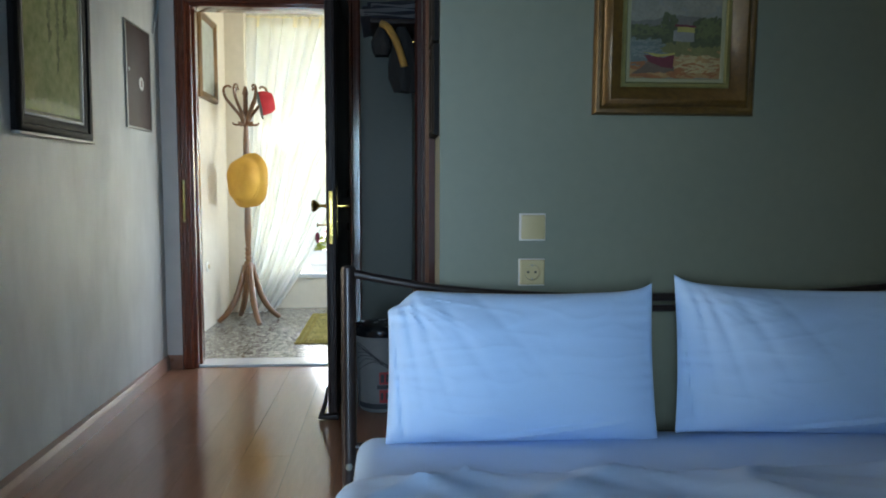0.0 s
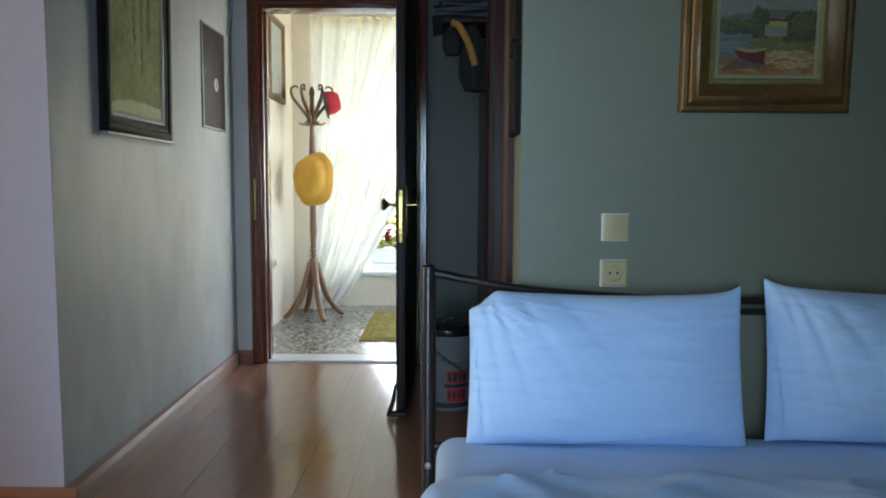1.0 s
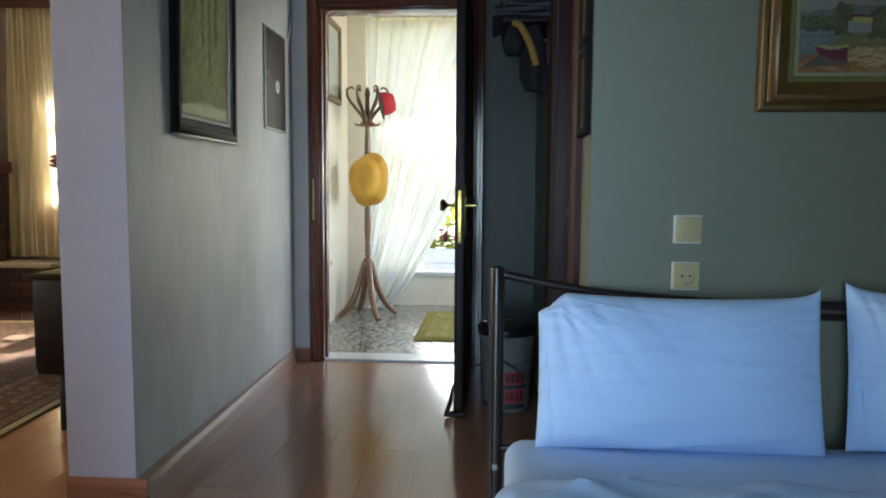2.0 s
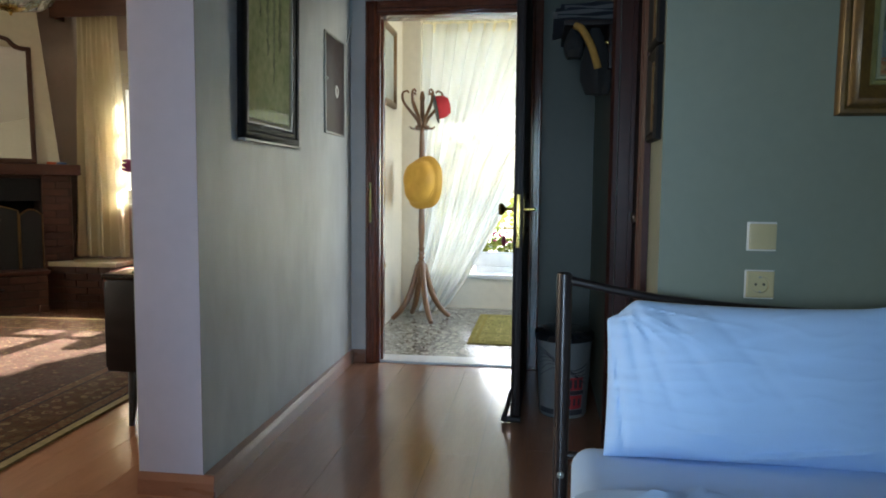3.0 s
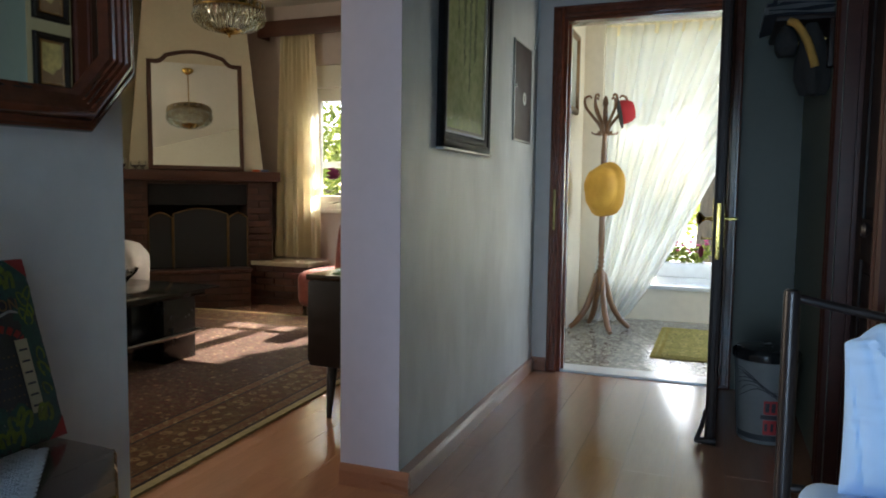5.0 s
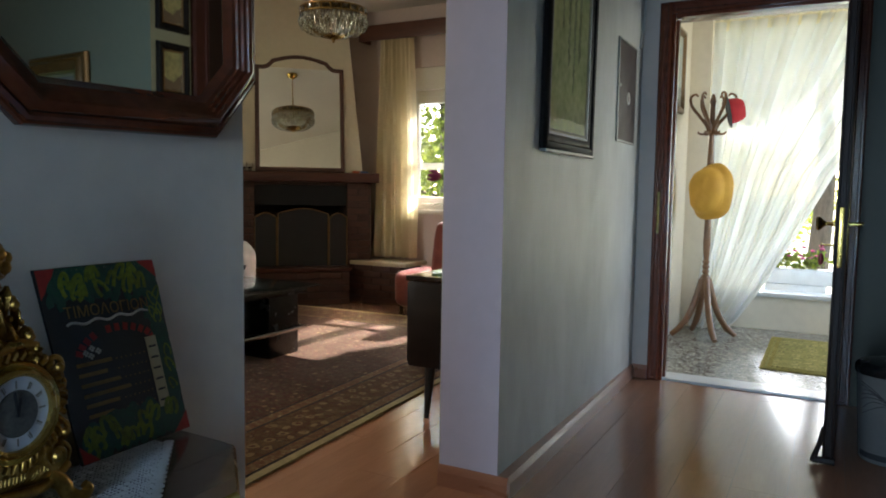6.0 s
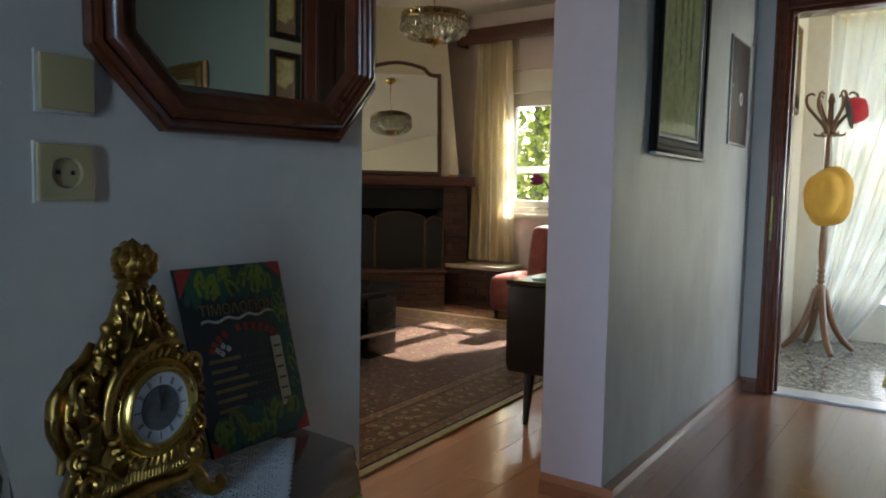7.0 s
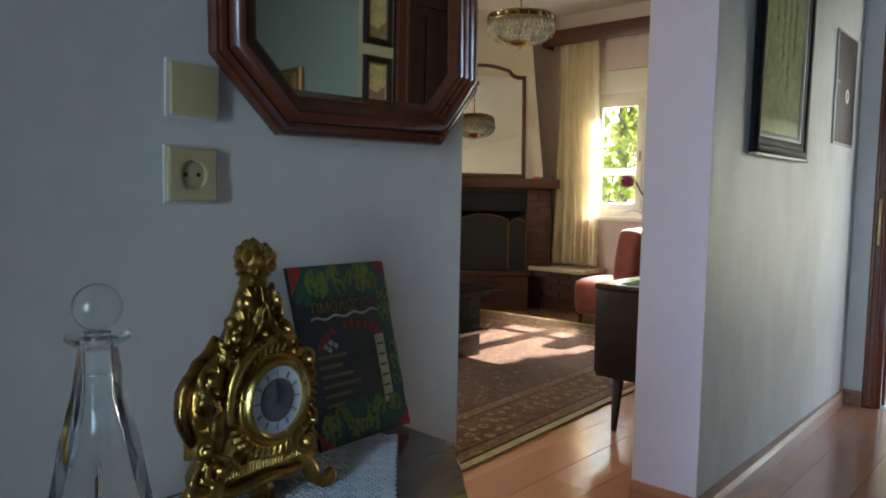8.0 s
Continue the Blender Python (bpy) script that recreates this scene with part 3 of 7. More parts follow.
duvet = tagged(part("bed_sheet", soft_slab(MX0 - 0.03, MX1 + 0.03, MY0 - 0.03, 1.52, 0.235, 0.474, 0.055, 0.024, 8.0), M_LINEN_BLUE_LIT), "creased white cotton top sheet spread on the bed", "bedding")


def pillow(name, w, h, d, m, seed, label):
    """A plump pillow standing upright; local x across, y up, z towards the room."""
    b = B()
    n = 96
    sides = []
    for s in (1, -1):
        g = []
        for i in range(n + 1):
            row = []
            for j in range(n + 1):
                u, v = i / n * 2 - 1, j / n * 2 - 1
                cu, cv = abs(u), abs(v)
                edge = max(0.0, (1 - cu ** 3.2)) ** 0.55 * max(0.0, (1 - cv ** 3.2)) ** 0.55
                pinch = 1 - 0.02 * (1 - cv ** 2) * cu ** 4
                pv = 1 - 0.02 * (1 - cu ** 2) * cv ** 4
                x = u * w / 2 * pinch
                y = v * h / 2 * pv
                fold = math.exp(-((u + 0.93 + 0.06 * v) / 0.022) ** 2) * 0.009
                for k, (du, dv, wd, am) in enumerate(((0.10, 0.40, 0.028, 0.008), (0.16, 0.75, 0.03, 0.006), (0.34, 1.2, 0.05, 0.0045), (0.62, 1.7, 0.05, 0.003))):
                    line = (u + 1) - du - (1 - v) * 0.28 * dv
                    fold += am * math.exp(-(line / wd) ** 2) * max(0.0, v * 0.6 + 0.5)
                crease = noise.noise(Vector((u * 0.9 + seed, v * 0.9 + u * 0.7, seed))) * 0.022 + noise.noise(Vector((u * 1.4 + v * 2.2, v * 3.5 - u * 2, seed + 4))) * 0.005
                ridge = math.exp(-((v + 0.88 - 0.22 * (u - 0.1)) / 0.03) ** 2) * 0.012 * math.exp(-((u - 0.2) / 0.4) ** 2)
                ridge -= math.exp(-((v + 0.80 - 0.22 * (u - 0.1)) / 0.03) ** 2) * 0.007 * math.exp(-((u - 0.2) / 0.4) ** 2)
                # tight creases fanning from the top corner, gathers along the side seam
                rc, ac = math.hypot(u + 1, 1 - v), math.atan2(1 - v, u + 1)
                fan = (1 - abs(noise.noise(Vector((ac * 5 + seed, rc * 0.6, seed))))) ** 9 * (0.006 if seed < 3 else 0.0025) * math.exp(-((rc - 0.40) / 0.38) ** 2)
                gather = 0.004 * math.sin(v * 24 + 3 * math.sin(v * 7 + seed)) * math.exp(-(1 - cu) / 0.12)
                small = (1 - abs(noise.noise(Vector((u * 2.2 + v * 1.5 + seed, v * 4.5 - u * 1.2, seed + 9))))) ** 9 * 0.0018
                crease += fan + gather + small - 0.001
                z = s * (d / 2 * edge + (crease - fold + ridge) * min(1, edge * 2.2))
                sag = -0.008 * math.sin(3.1 * (u + 1) / 2) * (1 + v) / 2
                ear = (0.018 if (seed > 3) == (u < 0) else 0.004) * (cu ** 12) * (cv ** 9) * (v if v > 0 else 0.2 * v)
                if seed < 3:          # the slack corner sinks and folds in
                    sink = max(0.0, 1 - math.hypot((u + 1) / 0.22, (1 - v) / 0.30)) ** 1.2
                    x += 0.030 * sink
                    y -= 0.042 * sink
                row.append(b.verts.new((x, y + h / 2 + sag + ear, z)))
            g.append(row)
        for i in range(n):
            for j in range(n):
                b.faces.new((g[i][j], g[i + 1][j], g[i + 1][j + 1], g[i][j + 1]))
        sides.append(g)
    bmesh.ops.remove_doubles(b, verts=b.verts[:], dist=0.0006)
    return tagged(part(name, b, M_LINEN_BLUE_LIT), label, "pillow", "pillows on the bed"), m


for (w, h, d, m, seed, lab) in (
        (0.662, 0.368, 0.15, (0.352, 1.735, 0.452, -12), 1.3, "plump white pillow propped against the headboard, creased at one corner"),
        (0.68, 0.37, 0.16, (1.072, 1.748, 0.452, -11), 6.7, "plump white pillow propped against the headboard, with a raised corner")):
    ob, at = pillow("pillow", w, h, d, m, seed, lab)
    ob.matrix_basis = pose(at[0], at[1], at[2], 90 + at[3], 0, 0) @ Matrix.Rotation(radians(-2.2 if at[0] > 1 else -0.6), 4, "Z")


# ---- switches and sockets ----
def switch_plate(name, m, s, label):
    t = thing(name, label, "switch", m)
    part("backing", box(B(), -s / 2 - 0.003, s / 2 + 0.001, -s / 2 - 0.003, s / 2 + 0.003, 0.0005, 0.006, 0.0015), M_WALL_BLUE, t, "painted-over rim")
    part("rocker", box(B(), -s / 2 + 0.001, s / 2 - 0.001, -s / 2 + 0.001, s / 2 - 0.001, 0.006, 0.014, 0.003), M_PLASTIC, t)
    return t


def socket_plate(name, m, s, label):
    t = thing(name, label, "socket", m)
    part("backing", box(B(), -s / 2 - 0.003, s / 2 + 0.001, -s / 2 - 0.003, s / 2 + 0.003, 0.0005, 0.006, 0.0015), M_WALL_BLUE, t, "painted-over rim")
    b = B()
    moulding(b, rect(-s / 2, s / 2, -s / 2, s / 2), [(0, 0.005), (0, 0.010), (0.002, 0.012), (0.004, 0.0125)], Matrix())
    n, h = 32, s / 2 - 0.004
    outer, rim, deep = [], [], []
    for k in range(n):
        a = 2 * math.pi * k / n + math.pi / 4
        c, d = math.cos(a), math.sin(a)
        q = h / max(abs(c), abs(d))
        outer.append(b.verts.new((c * q, d * q, 0.0125)))
        rim.append(b.verts.new((0.021 * c, 0.021 * d, 0.0125)))
        deep.append(b.verts.new((0.0195 * c, 0.0195 * d, 0.0066)))
    for p, q in ((outer, rim), (rim, deep)):
        for k in range(n):
            b.faces.new((p[k], p[(k + 1) % n], q[(k + 1) % n], q[k]))
    b.faces.new(deep)
    cover = part("cover", b, M_PLASTIC, t)
    for x in (-0.0095, 0.0095):
        part("pin_hole", lathe(B(), [(0.0032, 0.0067), (0.0032, 0.0076), (0, 0.0077)], 12, (x, 0, 0)), M_DARKHOLE, cover)
    for y in (-0.0175, 0.0175):
        part("earth_clip", box(B(), -0.002, 0.002, y - 0.0015, y + 0.0015, 0.004, 0.0126), M_SILVER, cover)
    return t


switch_plate("light_switch", on_wall(0.404, 1.924, 0.960, -90), 0.065, "square cream plastic light switch on the bedroom wall")
socket_plate("power_socket", on_wall(0.403, 1.924, 0.842, -90), 0.065, "square cream plastic wall socket on the bedroom wall")
switch_plate("light_switch", on_wall(-1.29, 0.535, 1.219, 0), 0.073, "square cream plastic light switch under the mirror")
socket_plate("power_socket", on_wall(-1.29, 0.532, 1.103, 0), 0.074, "square cream plastic wall socket above the console")


# ---- octagonal wall mirror ----
OCT = [(-0.16, -0.370), (0.187, -0.370), (0.285, -0.262), (0.285, 0.262), (0.187, 0.363), (-0.16, 0.363), (-0.267, 0.262), (-0.267, -0.262)]
MIRROR_TURN = -1.9
wall_mirror = thing("wall_mirror", "octagonal mirror in a deep moulded mahogany frame", "mirror", on_wall(-1.281, 0.824, 1.540, MIRROR_TURN) @ Matrix.Rotation(radians(0.9), 4, "Z"))
prof = [(0, 0.001), (0, 0.018), (0.002, 0.022), (0.006, 0.022), (0.007, 0.027), (0.013, 0.030), (0.014, 0.026), (0.018, 0.026), (0.024, 0.040), (0.033, 0.046), (0.038, 0.044), (0.039, 0.038), (0.045, 0.038), (0.046, 0.031), (0.052, 0.031), (0.053, 0.025), (0.060, 0.024), (0.068, 0.014), (0.072, 0.010)]
part("frame", moulding(B(), OCT, prof, Matrix()), M_MAHOGANY_RED, wall_mirror)
part("mirror_glass", plate(B(), [(p.x, p.y) for p in inset_loop(OCT, 0.069)], 0.011, Matrix()), M_MIRROR, wall_mirror, "clear mirror glass")


# ---- pictures ----
def flat_paint(name, colour, rough=0.55, var=0.18, scale=25.0, tint=None):
    return material(name, colour, rough, var=var, scale=scale, fine=140, bump=0.2, depth=0.001, tint=tint)


def picture(name, m, w, h, prof, frame_mat, canvas_mat, label, slips=(), tilt=0.0):
    """A framed picture; w x h outside, local origin at the middle of the lower edge."""
    t = thing(name, label, "picture", m @ Matrix.Rotation(radians(tilt), 4, "X"))
    poly = rect(-w / 2, w / 2, 0, h)
    part("frame", moulding(B(), poly, prof, Matrix()), frame_mat, t)
    last = prof[-1][0]
    for k, (pr, mat, nm) in enumerate(slips):
        part("slip", moulding(B(), poly, pr, Matrix()), mat, t, nm)
        last = pr[-1][0]
    hh = (slips[-1][0][-1][1] if slips else prof[-1][1]) - 0.001
    inner = inset_loop(poly, last - 0.003)
    canvas = part("canvas", plate(B(), [(p.x, p.y) for p in inner], hh, Matrix()), canvas_mat, t)
    return canvas, [(p.x, p.y) for p in inset_loop(poly, last)], hh


def daub(parent, name, pts, h, mat, seed=0, rag=0.003):
    """A flat patch of paint with an uneven edge."""
    random.seed(seed)
    b = B()
    out = []
    n = len(pts)
    for i in range(n):
        p, q = Vector(pts[i]), Vector(pts[(i + 1) % n])
        k = max(1, int((q - p).length / 0.012))
        for j in range(k):
            v = p.lerp(q, j / k)
            out.append((v.x + random.uniform(-rag, rag), v.y + random.uniform(-rag, rag)))
    plate(b, out, h, Matrix())
    return part(name, b, mat, parent, "", False)


P_SKY = flat_paint("paint_grey_sky", (0.223, 0.211, 0.174))
P_HILL = flat_paint("paint_mauve_hill", (0.155, 0.135, 0.11))
P_TREE = flat_paint("paint_dark_green", (0.085, 0.095, 0.035), tint=(0.035, 0.035, 0.015))
P_WATER = flat_paint("paint_blue_grey_water", (0.13, 0.15, 0.135))
P_SAND = flat_paint("paint_ochre_sand", (0.36, 0.21, 0.075), tint=(0.20, 0.10, 0.035))
P_SHADE = flat_paint("paint_umber_shadow", (0.13, 0.09, 0.055))
P_RED = flat_paint("paint_dull_red", (0.136, 0.019, 0.025))
P_YELLOW = flat_paint("paint_lemon", (0.384, 0.322, 0.074))
P_GREYW = flat_paint("paint_grey_wall", (0.24, 0.22, 0.19))

boat_pic, inner, hh = picture(
    "painting", on_wall(0.767, 1.924, 1.251, -90), 0.426, 0.39,
    [(0, 0.001), (0, 0.014), (0.006, 0.022), (0.014, 0.024), (0.02, 0.021), (0.03, 0.036), (0.038, 0.040), (0.046, 0.036), (0.066, 0.018), (0.07, 0.016)],
    M_OLDGOLD, P_SKY, "small boat landscape painting in a wide gilt frame",
    [([(0.07, 0.016), (0.072, 0.020), (0.08, 0.020), (0.084, 0.014)], M_OLIVE, "olive gilt inner slip"), ([(0.084, 0.014), (0.085, 0.016), (0.092, 0.015), (0.094, 0.011)], M_CREAM, "cream inner slip")], 1.5)
x0, x1, y0, y1 = inner[0][0], inner[1][0], inner[0][1], inner[2][1]
W_, H_ = x1 - x0, y1 - y0


def at(u, v):
    return (x0 + u * W_, y0 + v * H_)


def brush(parent, name, mat, h, n, u0, u1, v0, v1, ln, wd, ang, seed, shape=None):
    """Many short overlapping strokes of paint inside a stretch of the canvas."""
    rnd_ = random.Random(seed)
    bb = B()
    for k in range(n):
        u, v = rnd_.uniform(u0, u1), rnd_.uniform(v0, v1)
        if shape and not shape(u, v):
            continue
        c = Vector((*at(u, v), 0))
        a = radians(ang + rnd_.uniform(-25, 25))
        l_, w_ = ln * rnd_.uniform(0.5, 1.3), wd * rnd_.uniform(0.6, 1.3)
        ring = []
        for q in range(8):
            t_ = q * math.pi / 4
            px_, py_ = l_ * math.cos(t_), w_ * math.sin(t_) * rnd_.uniform(0.7, 1.2)
            p = (c.x + px_ * math.cos(a) - py_ * math.sin(a), c.y + px_ * math.sin(a) + py_ * math.cos(a))
            ring.append((min(x1, max(x0, p[0])), min(y1, max(y0, p[1]))))
        plate(bb, ring, h + 0.00002 * k / n * 10, Matrix())
    part(name, bb, mat, parent, "", False)["kind"] = "stuff"


P_BANK = flat_paint("paint_olive_bank", (0.17, 0.15, 0.05))
P_ORANGE = flat_paint("paint_burnt_orange", (0.30, 0.11, 0.03))
P_PALE = flat_paint("paint_pale_sand", (0.42, 0.31, 0.15))
P_GREEN2 = flat_paint("paint_olive_leaf", (0.11, 0.12, 0.04))
brush(boat_pic, "painted_cloud", flat_paint("paint_warm_cloud", (0.24, 0.22, 0.165)), hh + 0.0002, 70, 0.0, 1.0, 0.72, 1.0, 0.022, 0.006, 5, 60)
daub(boat_pic, "painted_hill", [at(0.0, 0.55), at(1.0, 0.55), at(1.0, 0.70), at(0.75, 0.76), at(0.55, 0.79), at(0.3, 0.74), at(0.0, 0.70)], hh + 0.0006, P_HILL, 1)
daub(boat_pic, "painted_water", [at(0.0, 0.12), at(0.62, 0.2), at(0.55, 0.56), at(0.0, 0.56)], hh + 0.0009, P_WATER, 2)
brush(boat_pic, "painted_ripple", flat_paint("paint_pale_water", (0.19, 0.20, 0.17)), hh + 0.0011, 60, 0.0, 0.5, 0.26, 0.5, 0.014, 0.0022, 2, 61)
daub(boat_pic, "painted_sand", [at(0.0, 0.0), at(1.0, 0.0), at(1.0, 0.40), at(0.5, 0.40), at(0.35, 0.16), at(0.0, 0.16)], hh + 0.0014, P_SAND, 3)
brush(boat_pic, "painted_ground", P_ORANGE, hh + 0.0016, 60, 0.0, 1.0, 0.0, 0.2, 0.022, 0.0035, 3, 62)
brush(boat_pic, "painted_ground", P_PALE, hh + 0.0018, 45, 0.45, 1.0, 0.08, 0.3, 0.016, 0.003, 4, 63)
brush(boat_pic, "painted_ground", P_BANK, hh + 0.0020, 90, 0.40, 1.0, 0.30, 0.46, 0.018, 0.005, -4, 64)
brush(boat_pic, "painted_bushes", P_TREE, hh + 0.0022, 120, 0.0, 0.42, 0.50, 0.64, 0.009, 0.005, 20, 65, lambda u, v: v < 0.66 - 0.12 * abs(u - 0.15))
brush(boat_pic, "painted_bushes", P_GREEN2, hh + 0.0024, 60, 0.0, 0.4, 0.54, 0.66, 0.007, 0.003, 15, 66)
brush(boat_pic, "painted_tree", P_TREE, hh + 0.0022, 130, 0.33, 0.50, 0.46, 0.82, 0.007, 0.005, 70, 67, lambda u, v: abs(u - 0.42) < 0.09 * (1.15 - max(0.0, v - 0.6) * 3))
brush(boat_pic, "painted_wood", P_TREE, hh + 0.0022, 220, 0.68, 1.0, 0.42, 0.76, 0.010, 0.006, 40, 68, lambda u, v: v < 0.60 + 0.16 * math.sin((u - 0.62) * 6))
brush(boat_pic, "painted_wood", P_GREEN2, hh + 0.0026, 70, 0.72, 1.0, 0.52, 0.74, 0.008, 0.004, 50, 69, lambda u, v: v < 0.60 + 0.15 * math.sin((u - 0.62) * 6))
daub(boat_pic, "painted_house_wall", [at(0.47, 0.46), at(0.70, 0.46), at(0.70, 0.60), at(0.47, 0.60)], hh + 0.0028, P_GREYW, 8, 0.001)
daub(boat_pic, "painted_house_front", [at(0.51, 0.575), at(0.70, 0.575), at(0.70, 0.64), at(0.51, 0.645)], hh + 0.0030, P_YELLOW, 9, 0.001)
daub(boat_pic, "painted_roof", [at(0.47, 0.645), at(0.72, 0.635), at(0.70, 0.66), at(0.49, 0.675)], hh + 0.0032, P_RED, 10, 0.001)
daub(boat_pic, "painted_boat_shadow", [at(0.02, 0.05), at(0.48, 0.08), at(0.5, 0.16), at(0.2, 0.2)], hh + 0.0030, P_SHADE, 11)
daub(boat_pic, "painted_boat", [at(0.15, 0.29), at(0.20, 0.21), at(0.34, 0.14), at(0.475, 0.12), at(0.49, 0.30), at(0.36, 0.26)], hh + 0.0033, P_RED, 12, 0.001)
daub(boat_pic, "painted_gunwale", [at(0.14, 0.32), at(0.3, 0.265), at(0.49, 0.295), at(0.49, 0.32), at(0.34, 0.295)], hh + 0.0036, P_YELLOW, 13, 0.001)

P_MIST = material("paint_misty_green", (0.64, 0.64, 0.32), 0.75, var=0.25, scale=4.5, fine=26, bump=0.25, depth=0.002, tint=(0.28, 0.32, 0.13), stretch=(1, 1, 0.5), spec=0.08)
P_GRASS = flat_paint("paint_bright_grass", (0.40, 0.45, 0.10))
P_TRUNK = material("paint_grey_trunk", (0.44, 0.46, 0.24), 0.85, var=0.3, scale=14, fine=90, bump=0.2, depth=0.001, spec=0.05)
forest, inner, hh = picture(
    "painting", on_wall(-1.27, 2.985, 1.25, 0), 0.63, 0.98,
    [(0, 0.001), (0, 0.018), (0.009, 0.028), (0.021, 0.031), (0.033, 0.028), (0.038, 0.020), (0.048, 0.022), (0.060, 0.016), (0.067, 0.014)],
    M_BLACKFRAME, P_MIST, "tall misty green landscape painting in a black and silver frame",
    [([(0.067, 0.014), (0.069, 0.017), (0.075, 0.016), (0.077, 0.012)], M_SILVER, "silver inner slip"), ([(0.077, 0.012), (0.079, 0.014), (0.086, 0.012), (0.089, 0.009)], M_CREAM, "cream inner slip")], 0.6)
part("lower_bead", box(B(), -0.317, 0.317, -0.006, 0.004, 0.004, 0.033, 0.002), M_SILVER, forest.parent, "worn silver bead on the lower edge")
x0, x1, y0, y1 = inner[0][0], inner[1][0], inner[0][1], inner[2][1]
W_, H_ = x1 - x0, y1 - y0
daub(forest, "painted_grass", [at(0, 0), at(1, 0), at(1, 0.05), at(0.5, 0.07), at(0, 0.04)], hh + 0.0005, P_GRASS, 21, 0.006)
for k, (a, c, w) in enumerate(((0.42, 0.32, 0.05), (0.58, 0.2, 0.04), (0.72, 0.36, 0.06), (0.25, 0.5, 0.03))):
    daub(forest, "painted_trunk", [at(a, c), at(a + w, c + 0.02), at(a + w * 1.4, 1), at(a - 0.02, 1)], hh + 0.0005, P_TRUNK, 30 + k, 0.008)

P_PRINT = material("yellowed_print", (0.36, 0.33, 0.15), 0.4, var=0.3, scale=14, fine=60, bump=0.05, tint=(0.12, 0.12, 0.06))
small_prof = [(0, 0.001), (0, 0.014), (0.005, 0.02), (0.014, 0.02), (0.022, 0.013), (0.026, 0.009)]
for yc, z, w, h in ((2.018, 1.198, 0.146, 0.232), (2.02, 1.437, 0.15, 0.215), (2.02, 1.70, 0.15, 0.235)):
    t, inner, hh = picture("picture", on_wall(0.161, yc, z, 180), w, h, small_prof, M_BLACKFRAME, P_PRINT, "small dark-framed yellowed print hung in a column of three", [([(0.026, 0.009), (0.027, 0.011), (0.031, 0.011), (0.033, 0.007)], M_OLDGOLD, "thin gilt slip")])
    t.parent["group"] = "small prints beside the corner"
    daub(t, "painted_hills", [(inner[0][0], inner[0][1]), (inner[1][0], inner[0][1]), (inner[1][0], inner[0][1] + 0.05), (0.0, inner[0][1] + 0.03), (inner[0][0], inner[0][1] + 0.07)], hh + 0.0005, P_SHADE, 41)
picture("picture", on_wall(-1.33, 5.6, 1.70, 0), 0.5, 0.62, [(0, 0.001), (0, 0.02), (0.012, 0.032), (0.03, 0.034), (0.045, 0.024), (0.055, 0.012)], M_OLDGOLD, flat_paint("paint_pale_seascape", (0.42, 0.45, 0.42), tint=(0.24, 0.25, 0.19), scale=9.0), "gilt-framed picture hanging on the hall wall")

# ---- meter cupboard, hall switch, cable ----
M_PANEL = material("brown_enamel_panel", (0.05, 0.026, 0.022), 0.5, var=0.15, scale=6, fine=60, bump=0.02, spec=0.15)
meter = thing("meter_cupboard", "flat brown metal cupboard door with a steel rim and round sticker", "fuse box", on_wall(-1.27, 3.951, 1.356, 0))
part("rim", moulding(B(), rect(-0.184, 0.184, 0, 0.532), [(0, 0.001), (0, 0.008), (0.003, 0.010), (0.010, 0.010), (0.012, 0.005)], Matrix()), M_SILVER, meter, "thin steel rim")
part("door", box(B(), -0.173, 0.173, 0.011, 0.521, 0.003, 0.007, 0.001), M_PANEL, meter)
b = B()
lathe(b, [(0.034, 0.0075), (0.034, 0.0082), (0, 0.0084)], 28, (0.035, 0.24, 0))
part("sticker", b, material("white_sticker", (0.62, 0.60, 0.58), 0.5, bump=0.02), meter, "round white sticker")
part("sticker_mark", box(B(), 0.028, 0.042, 0.226, 0.256, 0.0084, 0.0088), P_RED, meter, "faded red mark")
part("lock", lathe(B(), [(0.009, 0.007), (0.009, 0.011), (0.004, 0.014), (0, 0.0142)], 14, (-0.15, 0.29, 0)), M_SILVER, meter, "small round lock")
cable = tagged(part("cable", tube(B(), curve_points([(-1.262, 4.2, 1.9), (-1.261, 4.26, 2.0), (-1.262, 4.292, 2.1), (-1.262, 4.297, 2.4), (-1.262, 4.295, CEIL)], 5), 0.005, 8), M_WALL_WHITE), "painted-over cable in the wall corner", "cable")
t = thing("light_switch", "small round white switch on the hall wall", "switch", on_wall(-1.33, 5.5, 0.47, 0))
part("ring", lathe(B(), [(0.042, 0.001), (0.042, 0.008), (0.036, 0.012), (0.03, 0.011), (0, 0.011)], 24), M_WINFRAME, t)
part("button", lathe(B(), [(0.02, 0.0112), (0.02, 0.016), (0.016, 0.018), (0, 0.018)], 20), M_PLASTIC, t)
# brass strike plate on the hall door frame
strike = thing("strike_plate", "worn brass strike plate on the door frame", "strike plate", on_wall(-1.145, 4.284, 0.86, -90))
part("plate", box(B(), -0.006, 0.006, 0, 0.24, 0.0005, 0.003, 0.001), material("flaked_brass", (0.45, 0.33, 0.08), 0.35, 0.7, var=0.3, scale=90, fine=200, bump=0.3, tint=(0.10, 0.04, 0.02)), strike)

